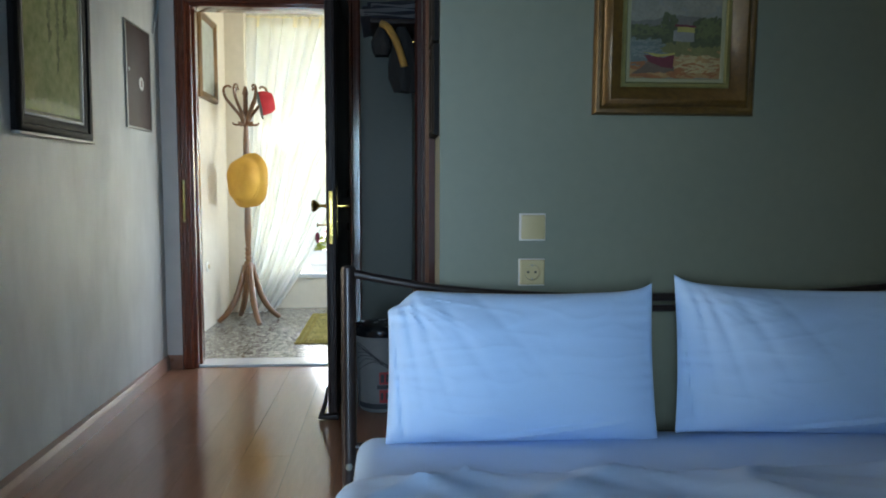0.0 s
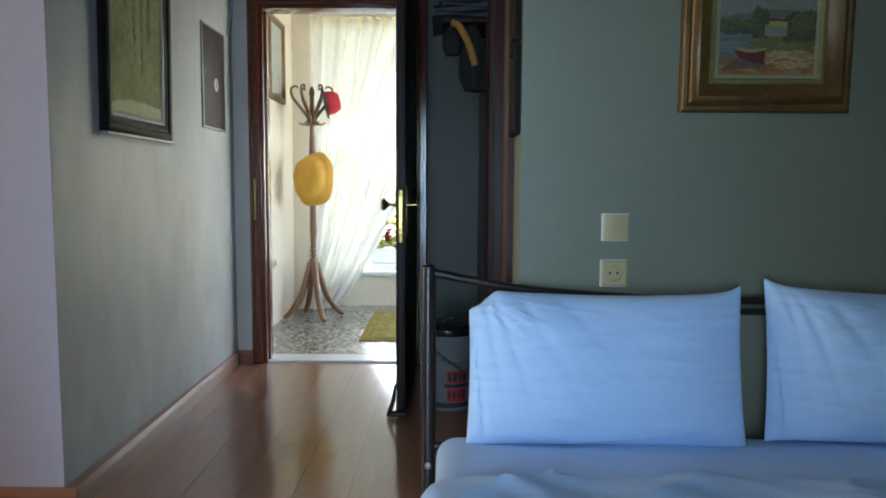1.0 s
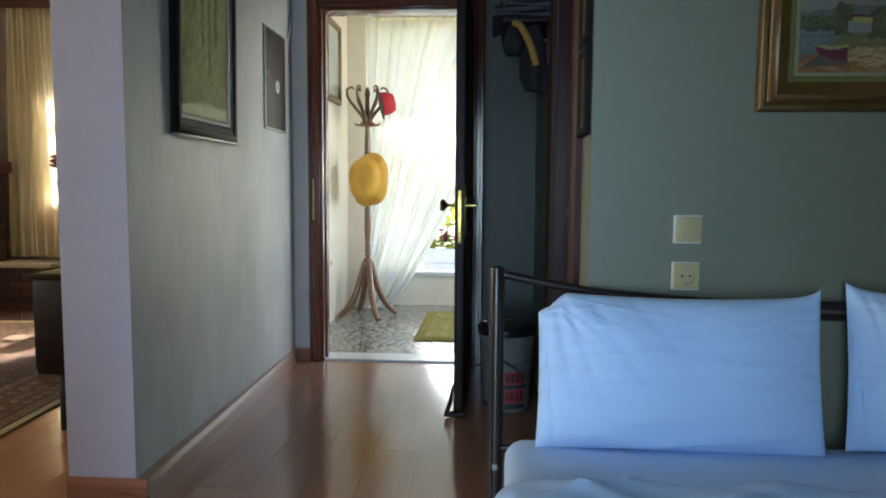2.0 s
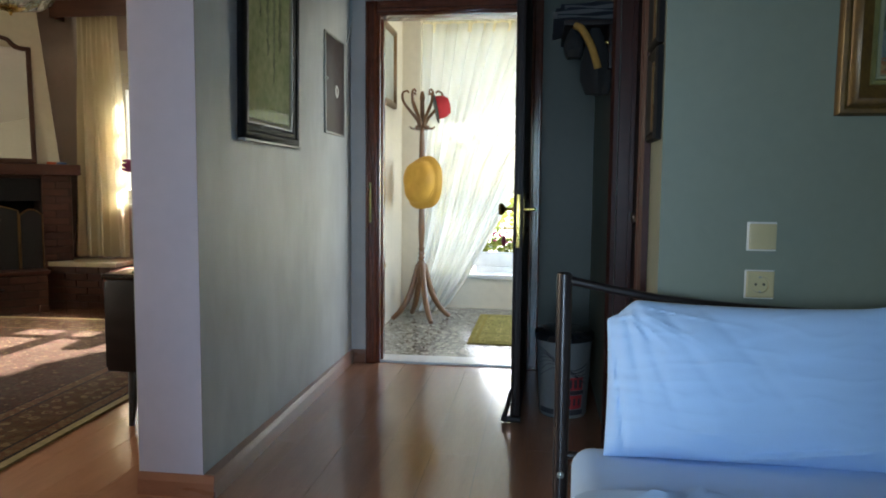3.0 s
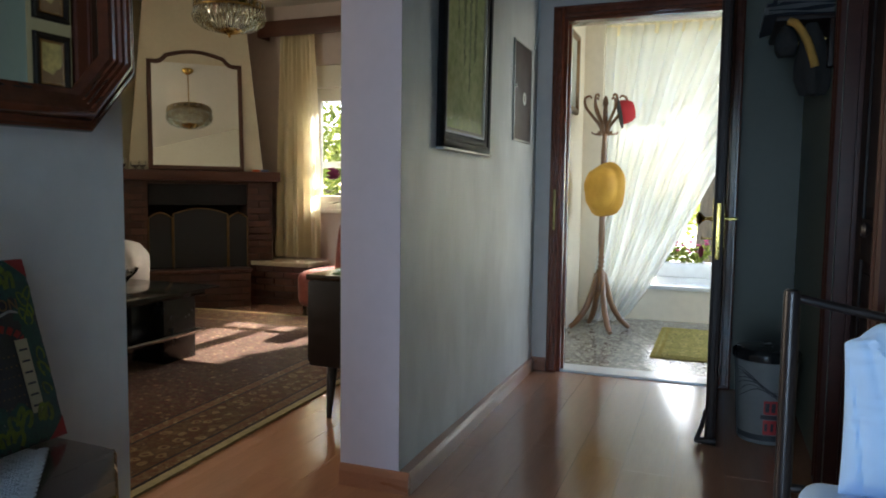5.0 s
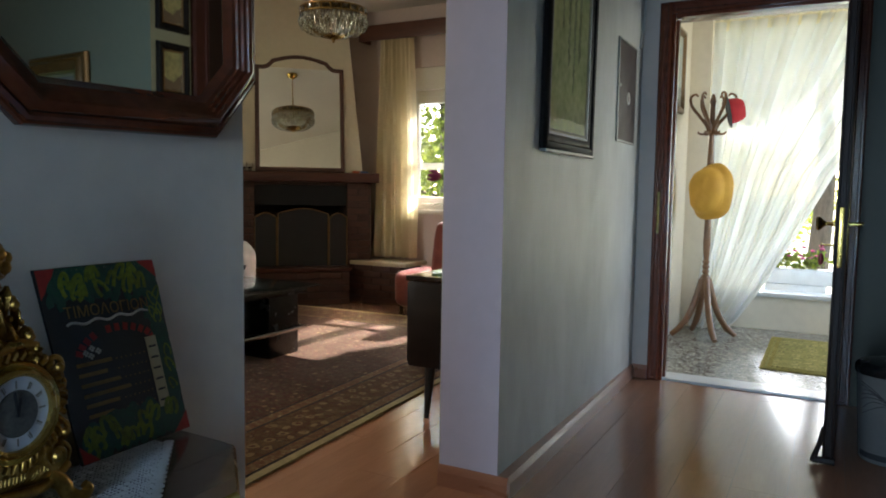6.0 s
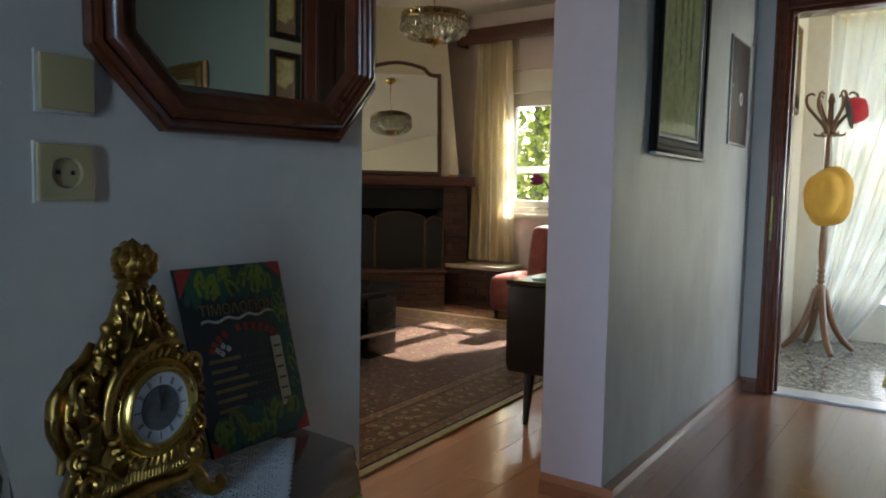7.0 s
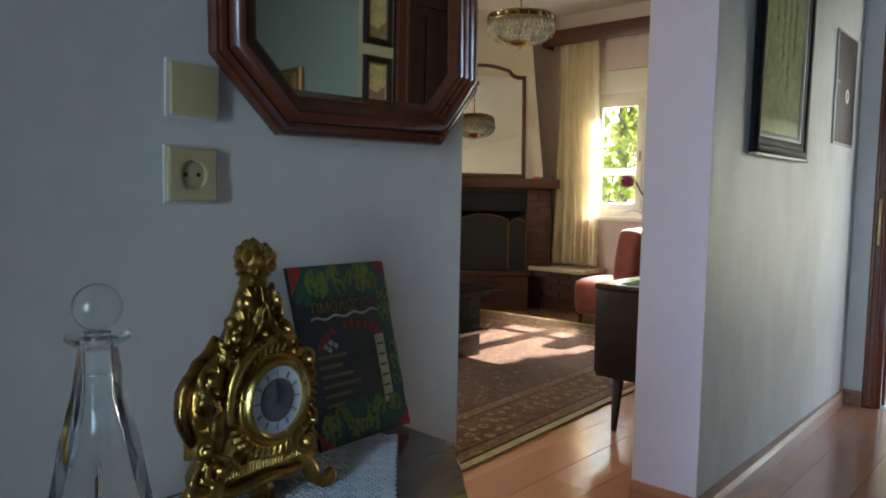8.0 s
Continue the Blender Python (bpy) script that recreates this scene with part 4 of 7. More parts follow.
# ---- coat rack with hats ----
M_BENTWOOD = material("brown_bentwood", (0.21, 0.095, 0.038), 0.35, var=0.2, scale=8, fine=60, bump=0.06, coat=0.3)
RX, RY = -1.085, 5.80
rack = thing("coat_rack", "brown turned wooden coat rack on four splayed legs", "coat rack", pose(RX, RY, 0))
prof = [(0.0, 0.30), (0.03, 0.302), (0.037, 0.31), (0.037, 0.46), (0.03, 0.478), (0.018, 0.485)]
zz = 0.49
for k in range(2):              # turned rings, then a long slim baluster, twice
    for q in range(3):
        prof += [(0.018, zz), (0.026, zz + 0.012), (0.026, zz + 0.022), (0.018, zz + 0.034)]
        zz += 0.036
    prof += [(0.021, zz + 0.02), (0.027, zz + 0.12), (0.023, zz + 0.30), (0.018, zz + 0.40)]
    zz += 0.41
prof += [(0.018, 1.53), (0.026, 1.54), (0.026, 1.57), (0.02, 1.60), (0.017, 1.76), (0.024, 1.78), (0.018, 1.81), (0.010, 1.835), (0.0, 1.84)]
part("pole", lathe(B(), prof, 18), M_BENTWOOD, rack)
for ang in (-62, 28, 118, 208):
    c, s = math.cos(radians(ang)), math.sin(radians(ang))
    pts = curve_points([(0.03 * c, 0.03 * s, 0.45), (0.05 * c, 0.05 * s, 0.36), (0.10 * c, 0.10 * s, 0.20), (0.17 * c, 0.17 * s, 0.085), (0.245 * c, 0.245 * s, 0.016)], 6)
    part("leg", tube(B(), pts, 0.02, 10, [0.019 + 0.006 * math.sin(math.pi * k / (len(pts) - 1)) for k in range(len(pts))]), M_BENTWOOD, rack)
for ang in (0, 60, 120, 180, 240, 300):
    c, s = math.cos(radians(ang + 10)), math.sin(radians(ang + 10))
    pts = curve_points([(0.016 * c, 0.016 * s, 1.55), (0.04 * c, 0.04 * s, 1.61), (0.095 * c, 0.095 * s, 1.68), (0.148 * c, 0.148 * s, 1.75), (0.158 * c, 0.158 * s, 1.815), (0.125 * c, 0.125 * s, 1.838), (0.105 * c, 0.105 * s, 1.822)], 6)
    part("hook", tube(B(), pts, 0.011, 8, [0.015 - 0.008 * i / len(pts) for i in range(len(pts))]), M_BENTWOOD, rack)
    pts = curve_points([(0.016 * c, 0.016 * s, 1.575), (0.05 * c, 0.05 * s, 1.545), (0.085 * c, 0.085 * s, 1.545), (0.10 * c, 0.10 * s, 1.56)], 5)
    part("lower_hook", tube(B(), pts, 0.009, 8, [0.012 - 0.006 * i / len(pts) for i in range(len(pts))]), M_BENTWOOD, rack)


def straw_hat(m):
    t = thing("straw_hat", "floppy yellow straw hat hanging on the coat rack", "hat", m)
    M_STRAW = material("yellow_straw", (0.70, 0.40, 0.06), 0.7, var=0.15, scale=9, fine=240, bump=0.3, depth=0.002, tint=(0.50, 0.25, 0.03))
    b = B()
    seg, rings = 56, [(0.0, 0.095), (0.06, 0.094), (0.11, 0.086), (0.138, 0.066), (0.152, 0.038), (0.158, 0.012), (0.165, 0.002), (0.178, -0.008), (0.19, -0.026), (0.195, -0.046)]
    vs = []
    for r, h in rings:
        row = []
        for k in range(seg):
            a = 2 * math.pi * k / seg
            soft = (r / 0.196) ** 2
            rr = r * (1 + soft * (0.05 * math.sin(2 * a + 0.6) + 0.025 * math.sin(5 * a)))
            dent = 0.018 * soft * math.sin(3 * a + 1) + 0.010 * soft * noise.noise(Vector((math.cos(a) * 2, math.sin(a) * 2, r * 6)))
            dent -= 0.02 * math.exp(-((rr * math.cos(a) - 0.02) / 0.03) ** 2) * max(0.0, 1 - r / 0.1)
            row.append(b.verts.new((rr * math.cos(a), rr * math.sin(a) * 1.06, h + dent)))
        vs.append(row)
    for p, q in zip(vs, vs[1:]):
        for k in range(seg):
            b.faces.new((p[k], p[(k + 1) % seg], q[(k + 1) % seg], q[k]))
    bmesh.ops.remove_doubles(b, verts=b.verts[:], dist=0.0005)
    bmesh.ops.solidify(b, geom=b.faces[:], thickness=0.004)
    body = part("body", b, M_STRAW, t)
    part("seam", tube(B(), [(0.1575 * math.cos(k * math.pi / 20), 0.1575 * 1.06 * math.sin(k * math.pi / 20), 0.014) for k in range(41)], 0.004, 6), M_STRAW, body)
    return t


straw_hat(Matrix.Translation((-1.075, 5.71, 1.115)) @ Matrix.Rotation(radians(84), 4, "X") @ Matrix.Rotation(radians(-26), 4, "Y") @ Matrix.Diagonal((0.86, 1.04, 1.15, 1)))
M_REDFELT = material("red_felt", (0.50, 0.02, 0.03), 0.75, var=0.12, scale=12, fine=200, bump=0.1)
M_GREYFELT = material("grey_felt", (0.13, 0.13, 0.14), 0.8, var=0.12, scale=12, fine=200, bump=0.1)
cap = thing("red_hat", "red felt hat with a grey brim hung on a rack hook", "hat", Matrix.Translation((-0.955, 5.74, 1.70)) @ Matrix.Rotation(radians(78), 4, "Y") @ Matrix.Rotation(radians(-12), 4, "X") @ Matrix.Diagonal((1.12, 1.12, 1.12, 1)))
part("crown", lathe(B(), [(0.075, -0.01), (0.082, 0.0), (0.08, 0.03), (0.072, 0.06), (0.055, 0.085), (0.03, 0.09), (0, 0.082)], 28), M_REDFELT, cap)
part("brim", lathe(B(), [(0.075, -0.004), (0.1, -0.012), (0.11, -0.008), (0.1, -0.016), (0.072, -0.012)], 28), M_GREYFELT, cap, "grey felt brim")

# ---- hall curtain, mat, window ----
def hem_right(z):
    """Right-hand edge of the swept-back voile at a height."""
    if z > 1.25:
        return -0.26 + (z - 1.25) * 0.75
    return -0.95 + 0.69 * (max(0.0, z - 0.02) / 1.23) ** 0.85


def voile(u, v):
    z = 0.02 + (2.47 - 0.02) * v
    xl = -1.18 - 0.10 * (1 - v) ** 3
    x = xl + (hem_right(z) - xl) * u
    pinch = max(0.0, (v - 0.35) / 0.65) ** 0.7
    p = 2 * math.pi * (17 * u + 0.10 * math.sin(u * 40))
    x -= (0.006 + 0.021 * pinch) * math.sin(p)
    amp = 0.022 + 0.022 * pinch
    y = 6.33 + amp * math.cos(p) + (1 - v) * 0.05 * math.sin(u * 2 * math.pi * 6 + 1.4 * v)
    y -= 0.22 * (1 - v) ** 2 * math.exp(-((u - 0.5) / 0.55) ** 2)
    return (x, y, z)


hall_curtain = thing("curtain", "white sheer pleated voile curtain swept aside in the hall", "curtain")
part("voile", sheet(B(), 340, 44, voile), M_SHEER, hall_curtain)
b = B()
tube(b, [(-1.17, 6.33, 2.5), (1.2, 6.33, 2.5)], 0.011, 10)
part("rail", b, M_WINFRAME, hall_curtain, "white curtain rail")


def heading(u, v):
    z = 2.40 + 0.09 * v
    x = -1.18 + 1.85 * u
    return (x, 6.318 + 0.016 * math.sin(u * 2 * math.pi * 26), z)


part("heading_tape", sheet(B(), 220, 2, heading), M_DRAPE, hall_curtain, "cream pleated heading")
win = thing("window_hall", "tall hall window with white frame", "window", kind="structure")
for x0, x1, z0, z1 in ((-1.17, -1.11, 0.27, 2.52), (0.10, 0.17, 0.27, 2.52), (1.24, 1.3, 0.27, 2.52)):
    part("window_frame", box(B(), x0, x1, 6.47, 6.53, z0, z1, 0.004), M_WINFRAME, win)
part("window_sill", box(B(), -1.17, 1.3, 6.39, 6.62, 0.271, 0.305, 0.005), M_MARBLE, win, "white marble sill")
M_MATC = rug_material("yellow_green_mat_weave", (0.30, 0.27, 0.09), (0.48, 0.41, 0.15), (0.16, 0.17, 0.06), 11.0)
M_MATB = rug_material("olive_mat_border", (0.30, 0.25, 0.07), (0.40, 0.33, 0.11), (0.18, 0.15, 0.05), 20.0)
mat_ = thing("door_mat", "yellow and olive patterned hall mat", "mat", pose(-0.62, 4.93, 0.0))
part("border", box(B(), 0, 0.75, 0, 1.15, 0.001, 0.009, 0.003), M_MATB, mat_)
part("field", box(B(), 0.07, 0.68, 0.07, 1.08, 0.0092, 0.0125, 0.001), M_MATC, mat_)
part("stripe", moulding(B(), rect(0.03, 0.72, 0.03, 1.12), [(0, 0.0092), (0, 0.0115), (0.012, 0.0115), (0.012, 0.0092)], Matrix()), M_MATC, mat_)

# ---- shelf with folded blanket and hanging things, bin ----
shelf = thing("hat_shelf", "small dark wooden wall shelf with coat pegs", "shelf", pose(0, 0, 0.085))
part("board", box(B(), -0.05, 0.158, 3.255, 3.75, 1.685, 1.705, 0.003), M_DOOR, shelf)
part("back_board", box(B(), 0.14, 0.159, 3.255, 3.75, 1.50, 1.684, 0.003), M_DOOR, shelf)
for y in (3.33, 3.55):
    part("peg", tube(B(), [(0.14, y, 1.62), (0.07, y, 1.63), (0.05, y, 1.66)], 0.008, 8), M_BRASS, shelf)
M_STRIPE = material("grey_wool_blanket", (0.50, 0.49, 0.48), 0.9, var=0.1, scale=20, fine=200, bump=0.3)
M_STRIPE2 = material("dark_blanket_stripe", (0.075, 0.075, 0.09), 0.9, var=0.1, scale=20, fine=200, bump=0.3)
blanket = thing("folded_blanket", "folded grey striped blanket on the shelf", "blanket", pose(0, 0, 0.085))
def cloth_layer(xa, xb, ya, yb, z, th, seed):
    """One soft layer of a folded cloth with a rolled, sagging front edge."""
    def f(u, v):
        a = 2 * math.pi * v
        x = xa + (xb - xa) * u
        bulge = 0.5 + 0.5 * math.cos(a)
        y = ya + (yb - ya) * (0.5 - 0.5 * math.cos(a)) ** 1.0
        sag = 0.012 * math.exp(-(u / 0.12) ** 2) * (1.2 - v)
        return (x, y + 0.004 * math.sin(9 * u + seed) * bulge, z + th * (0.5 + 0.5 * math.sin(a)) - sag + 0.004 * math.sin(5 * u + seed))
    return sheet(B(), 22, 18, f)


for k in range(7):
    z = 1.710 + 0.0105 * k
    light = k % 2
    b = cloth_layer(-0.095 + 0.008 * (k % 3) + (0.03 if k > 4 else 0), 0.157, 3.260 - 0.006 * light, 3.68, z, 0.007 if light else 0.009, k * 1.7)
    part("fold", b, M_STRIPE if light else M_STRIPE2, blanket)


def drape_lump(name, label, cat, mat, top, bottom, rx, ry, seed, lean=0.0):
    """A garment or bag hanging in soft folds."""
    b = B()
    seg, n = 28, 14
    rows = []
    for i in range(n + 1):
        t = i / n
        z = top[2] + (bottom - top[2]) * t
        r = 0.35 + 0.65 * math.sin(min(1.0, t * 1.5) * math.pi / 2) - 0.35 * max(0, t - 0.8) / 0.2
        row = []
        for k in range(seg):
            a = 2 * math.pi * k / seg
            f = 1 + 0.2 * math.sin(4 * a + seed) * t + 0.14 * noise.noise(Vector((math.cos(a) * 2, math.sin(a) * 2, t * 4 + seed)))
            row.append(b.verts.new((top[0] + lean * t + rx * r * f * math.cos(a), top[1] + ry * r * f * math.sin(a), z)))
        rows.append(row)
    for p, q in zip(rows, rows[1:]):
        for k in range(seg):
            b.faces.new((p[k], p[(k + 1) % seg], q[(k + 1) % seg], q[k]))
    b.faces.new(rows[0])
    b.faces.new(rows[-1])
    return tagged(part(name, b, mat), label, cat)


M_DARKCLOTH = material("dark_brown_cloth", (0.024, 0.019, 0.016), 0.9, var=0.25, scale=14, fine=160, bump=0.3)
M_SCARF = material("mustard_cloth", (0.45, 0.22, 0.04), 0.85, var=0.2, scale=20, fine=160, bump=0.3)
drape_lump("hanging_bag", "dark cloth bag hanging from a shelf peg", "bag", M_DARKCLOTH, (0.085, 3.33, 1.768), 1.485, 0.062, 0.06, 2.0, 0.015)
drape_lump("dark_beret", "dark grey beret hanging under the shelf", "hat", M_DARKCLOTH, (-0.005, 3.34, 1.769), 1.645, 0.045, 0.06, 5.0)
b = B()
pts = curve_points([(-0.005, 3.262, 1.769), (0.025, 3.252, 1.75), (0.06, 3.246, 1.69), (0.085, 3.246, 1.62), (0.095, 3.25, 1.585)], 5)
tube(b, pts, 0.016, 10)
tagged(part("scarf", b, M_SCARF), "mustard yellow cloth strap hanging under the shelf", "scarf")

# white enamel greyed in colour for the shaded corner by the door
M_BIN = material("white_enamel_shaded", (0.17, 0.17, 0.165), 0.4, var=0.08, scale=8, fine=60, bump=0.04)
P_BUSRED = flat_paint("print_red", (0.42, 0.03, 0.03))
P_INK = flat_paint("print_ink", (0.03, 0.03, 0.035))
binn = thing("waste_bin", "white round bin with dark lid and printed red bus", "bin", pose(-0.01, 3.50, 0))
part("body", lathe(B(), [(0.0, 0.002), (0.105, 0.002), (0.11, 0.01), (0.132, 0.37), (0.134, 0.375), (0.128, 0.376)], 36), M_BIN, binn)
part("lid", lathe(B(), [(0.138, 0.365), (0.14, 0.37), (0.14, 0.395), (0.125, 0.412), (0.06, 0.424), (0, 0.426)], 36), M_BLACK, binn, "black lid")


def on_bin(name, a0, a1, z0, z1, mat):
    b = B()
    def f(u, v):
        a = radians(a0 + (a1 - a0) * u)
        z = z0 + (z1 - z0) * v
        r = 0.11 + 0.022 * (z - 0.01) / 0.36 + 0.0012
        return (r * math.cos(a), r * math.sin(a), z)
    sheet(b, 8, 2, f)
    part(name, b, mat, binn)


for a0, a1, z0, z1, mt in ((-95, -45, 0.05, 0.115, P_BUSRED), (-95, -45, 0.14, 0.20, P_BUSRED), (-160, -40, 0.02, 0.045, P_INK), (-100, -40, 0.118, 0.137, P_INK)):
    on_bin("print", a0, a1, z0, z1, mt)
for k in range(4):
    on_bin("print_window", -92 + 12 * k, -84 + 12 * k, 0.15, 0.19, P_INK)
    on_bin("print_window", -92 + 12 * k, -86 + 12 * k, 0.065, 0.10, P_INK)
for k in range(7):
    b = B()
    pts = []
    for i in range(9):
        a = radians(-150 + 14 * i + 4 * math.sin(k * 2 + i))
        z = 0.20 + 0.014 * k + 0.05 * math.sin(i * 0.5 + k * 0.3)
        r = 0.11 + 0.022 * (z - 0.01) / 0.36 + 0.001
        pts.append((r * math.cos(a), r * math.sin(a), z))
    part("print_line", tube(b, pts, 0.0016, 5), P_INK, binn)


# ---- console table and what stands on it ----
TZ = 0.655
console = thing("console_table", "dark polished console table with clipped corners and gilt edge line", "table", pose(0, 0, 0))
TOP = [(-1.287, 0.945), (-1.287, -0.06), (-1.14, -0.06), (-0.998, 0.08), (-0.998, 0.802), (-1.139, 0.938)]
b = B()
loops = [[b.verts.new((p.x, p.y, z)) for p in inset_loop(TOP, d)] for d, z in ((0.012, TZ - 0.032), (0.002, TZ - 0.026), (0.0, TZ - 0.018), (0.0, TZ - 0.006), (0.003, TZ - 0.001), (0.006, TZ))]
for p, q in zip(loops, loops[1:]):
    for i in range(6):
        b.faces.new((p[i], p[(i + 1) % 6], q[(i + 1) % 6], q[i]))
b.faces.new(loops[0])
b.faces.new(loops[-1])
part("tabletop", b, M_CONSOLE, console)
b = B()
loops = [[b.verts.new((p.x, p.y, z)) for p in inset_loop(TOP, d)] for d, z in ((-0.0008, TZ - 0.016), (-0.0012, TZ - 0.008), (0.003, TZ - 0.0005))]
for p, q in zip(loops, loops[1:]):
    for i in range(2, 6):
        b.faces.new((p[i], p[(i + 1) % 6], q[(i + 1) % 6], q[i]))
part("edge_line", b, M_BRASS, console, "thin gilt line along the edge")
b = B()
loops = [[b.verts.new((p.x, p.y, z)) for p in inset_loop(TOP, 0.03)] for z in (TZ - 0.12, TZ - 0.032)]
for i in range(6):
    b.faces.new((loops[0][i], loops[0][(i + 1) % 6], loops[1][(i + 1) % 6], loops[1][i]))
part("apron", b, M_CONSOLE, console)
for x, y in ((-1.25, 0.89), (-1.25, 0.0), (-1.04, 0.76), (-1.04, 0.12)):
    part("leg", lathe(B(), [(0.0, 0), (0.014, 0.0), (0.012, 0.05), (0.018, 0.3), (0.024, TZ - 0.12), (0.0, TZ - 0.119)], 12, (x, y, 0)), M_CONSOLE, console)

M_LACE = material("white_crochet", (0.70, 0.71, 0.72), 0.9, var=0.08, scale=30, fine=300, bump=0.3)
doily = thing("doily", "white crochet doily with scalloped edge on the console", "doily", pose(0, 0, TZ + 0.0008))


def on_doily(x, y):
    """Whether a spot of the table lies under the doily."""
    return -1.272 < x < -1.03 and 0.16 < y and x + y < -0.352 and y < 0.885


b = B()
step = 0.0062
for i in range(110):
    y0 = 0.165 + 0.0065 * i
    xs = [-1.27 + 0.006 * k for k in range(41) if on_doily(-1.27 + 0.006 * k, y0)]
    if len(xs) > 2:
        tube(b, [(xs[0], y0, 0.0012), ((xs[0] + xs[-1]) / 2, y0 + 0.0015, 0.0016), (xs[-1], y0, 0.0012)], 0.0012, 4)
for k in range(33):
    x = -1.268 + 0.0072 * k
    ys = [0.165 + 0.006 * i for i in range(121) if on_doily(x, 0.165 + 0.006 * i)]
    if len(ys) > 2:
        tube(b, [(x, ys[0], 0.0014), (x + 0.001, (ys[0] + ys[-1]) / 2, 0.0018), (x, ys[-1], 0.0014)], 0.0011, 4)
part("thread_lace", b, M_LACE, doily)["kind"] = "stuff"
b = B()
for i in range(64):
    for j in range(21):
        x, y = -1.266 + 0.0118 * j, 0.17 + 0.0115 * i
        if on_doily(x + 0.004, y + 0.004) and (i // 2 + j // 2) % 2:
            lathe(b, [(0.0052, 0.0008), (0.0052, 0.0024), (0, 0.003)], 6, (x, y, 0))
part("rosette_lace", b, M_LACE, doily)["kind"] = "stuff"
b = B()
for i in range(18):
    t = i / 17
    x = -1.236 + 0.206 * t
    lathe(b, [(0.0085, 0.0006), (0.009, 0.002), (0.005, 0.0028), (0, 0.0028)], 10, (x, -0.352 - x, 0))
for i in range(38):
    lathe(b, [(0.0085, 0.0006), (0.009, 0.002), (0.005, 0.0028), (0, 0.0028)], 10, (-1.03, 0.17 + 0.0135 * i, 0))
part("scallop_edge", b, M_LACE, doily)["kind"] = "stuff"


# gilt clock
clock = thing("mantel_clock", "ornate gilt baroque table clock with white dial", "clock", on_wall(-1.178, 0.561, TZ + 0.004, 4) @ Matrix.Diagonal((0.9, 0.965, 1, 1)))
M_DIAL = material("white_enamel_dial", (0.62, 0.64, 0.68), 0.35, var=0.04, scale=20, fine=120, bump=0.02)


def half_width(y):
    """Half width of the clock's body at a height above its feet."""
    key = [(0.03, 0.100), (0.055, 0.108), (0.075, 0.098), (0.10, 0.092), (0.14, 0.104), (0.17, 0.102), (0.20, 0.082), (0.225, 0.056), (0.255, 0.041), (0.285, 0.029), (0.315, 0.018)]
    for (a, wa), (c, wc) in zip(key, key[1:]):
        if y <= c:
            t = max(0.0, (y - a) / (c - a))
            t = t * t * (3 - 2 * t)
            return wa + (wc - wa) * t
    return key[-1][1]


b = B()
ny, nx = 60, 30
for side, depth in ((1, 0.018), (-1, 0.045)):
    g = []
    for j in range(ny + 1):
        y = 0.03 + 0.285 * j / ny
        w = half_width(y)
        row = []
        for i in range(nx + 1):
            u = i / nx * 2 - 1
            edge = max(0.0, 1 - abs(u) ** 4) ** 0.5
            z = side * depth * edge * (1 - 0.7 * max(0.0, y - 0.17) / 0.145)
            if side > 0:
                z += (0.004 * noise.noise(Vector((u * w * 110, y * 80, 1.0))) + 0.0022 * math.sin(u * 11 + 26 * y) - 0.006 * max(0.0, y - 0.2) / 0.11) * edge
            row.append(b.verts.new((u * w, y, z)))
        g.append(row)
    for j in range(ny):
        for i in range(nx):
            b.faces.new((g[j][i], g[j][i + 1], g[j + 1][i + 1], g[j + 1][i]))
bmesh.ops.remove_doubles(b, verts=b.verts[:], dist=0.0004)
part("body", b, M_GOLD, clock)
# smooth side bands
M_WORNGILT = material("worn_gilt", (0.46, 0.27, 0.07), 0.28, 1.0, var=0.25, scale=30, fine=140, bump=0.12, depth=0.001, tint=(0.22, 0.12, 0.03))
for s in (-1, 1):
    pts = [(s * (half_width(0.08 + 0.16 * k / 14) + 0.001), 0.08 + 0.16 * k / 14, -0.02) for k in range(15)]
    part("side_band", tube(B(), pts, 0.011, 10, [0.004 + 0.008 * math.sin(math.pi * (k + 0.5) / 15) for k in range(15)]), M_WORNGILT, clock, "smooth bright side band")


def scroll(parent, cx, cy, r, turns, start, direction, thick, z=0.02, tail=None):
    """A C-scroll that curls in on itself."""
    pts, tap = [], []
    n = int(22 * turns)
    for k in range(n + 1):
        t = k / n
        a = radians(start) + direction * 2 * math.pi * turns * t
        rr = r * (1 - 0.75 * t)
        pts.append((cx + rr * math.cos(a), cy + rr * math.sin(a), z + 0.006 * t))
        tap.append(thick * (1 - 0.35 * t))
    if tail:
        pts = curve_points([tail[0], tail[1], pts[0]], 5)[:-1] + pts
        tap = [thick * (0.35 + 0.65 * k / (len(pts) - len(tap))) for k in range(len(pts) - len(tap))] + tap
    part("scroll", tube(B(), pts, thick, 8, tap), M_GOLD, parent)
    lathe_at = pts[-1]
    part("scroll_eye", lathe(B(), [(0, 0), (thick * 1.3, thick * 0.3), (thick * 1.5, thick), (thick, thick * 1.8), (0, thick * 2.1)], 10, lathe_at), M_GOLD, parent)


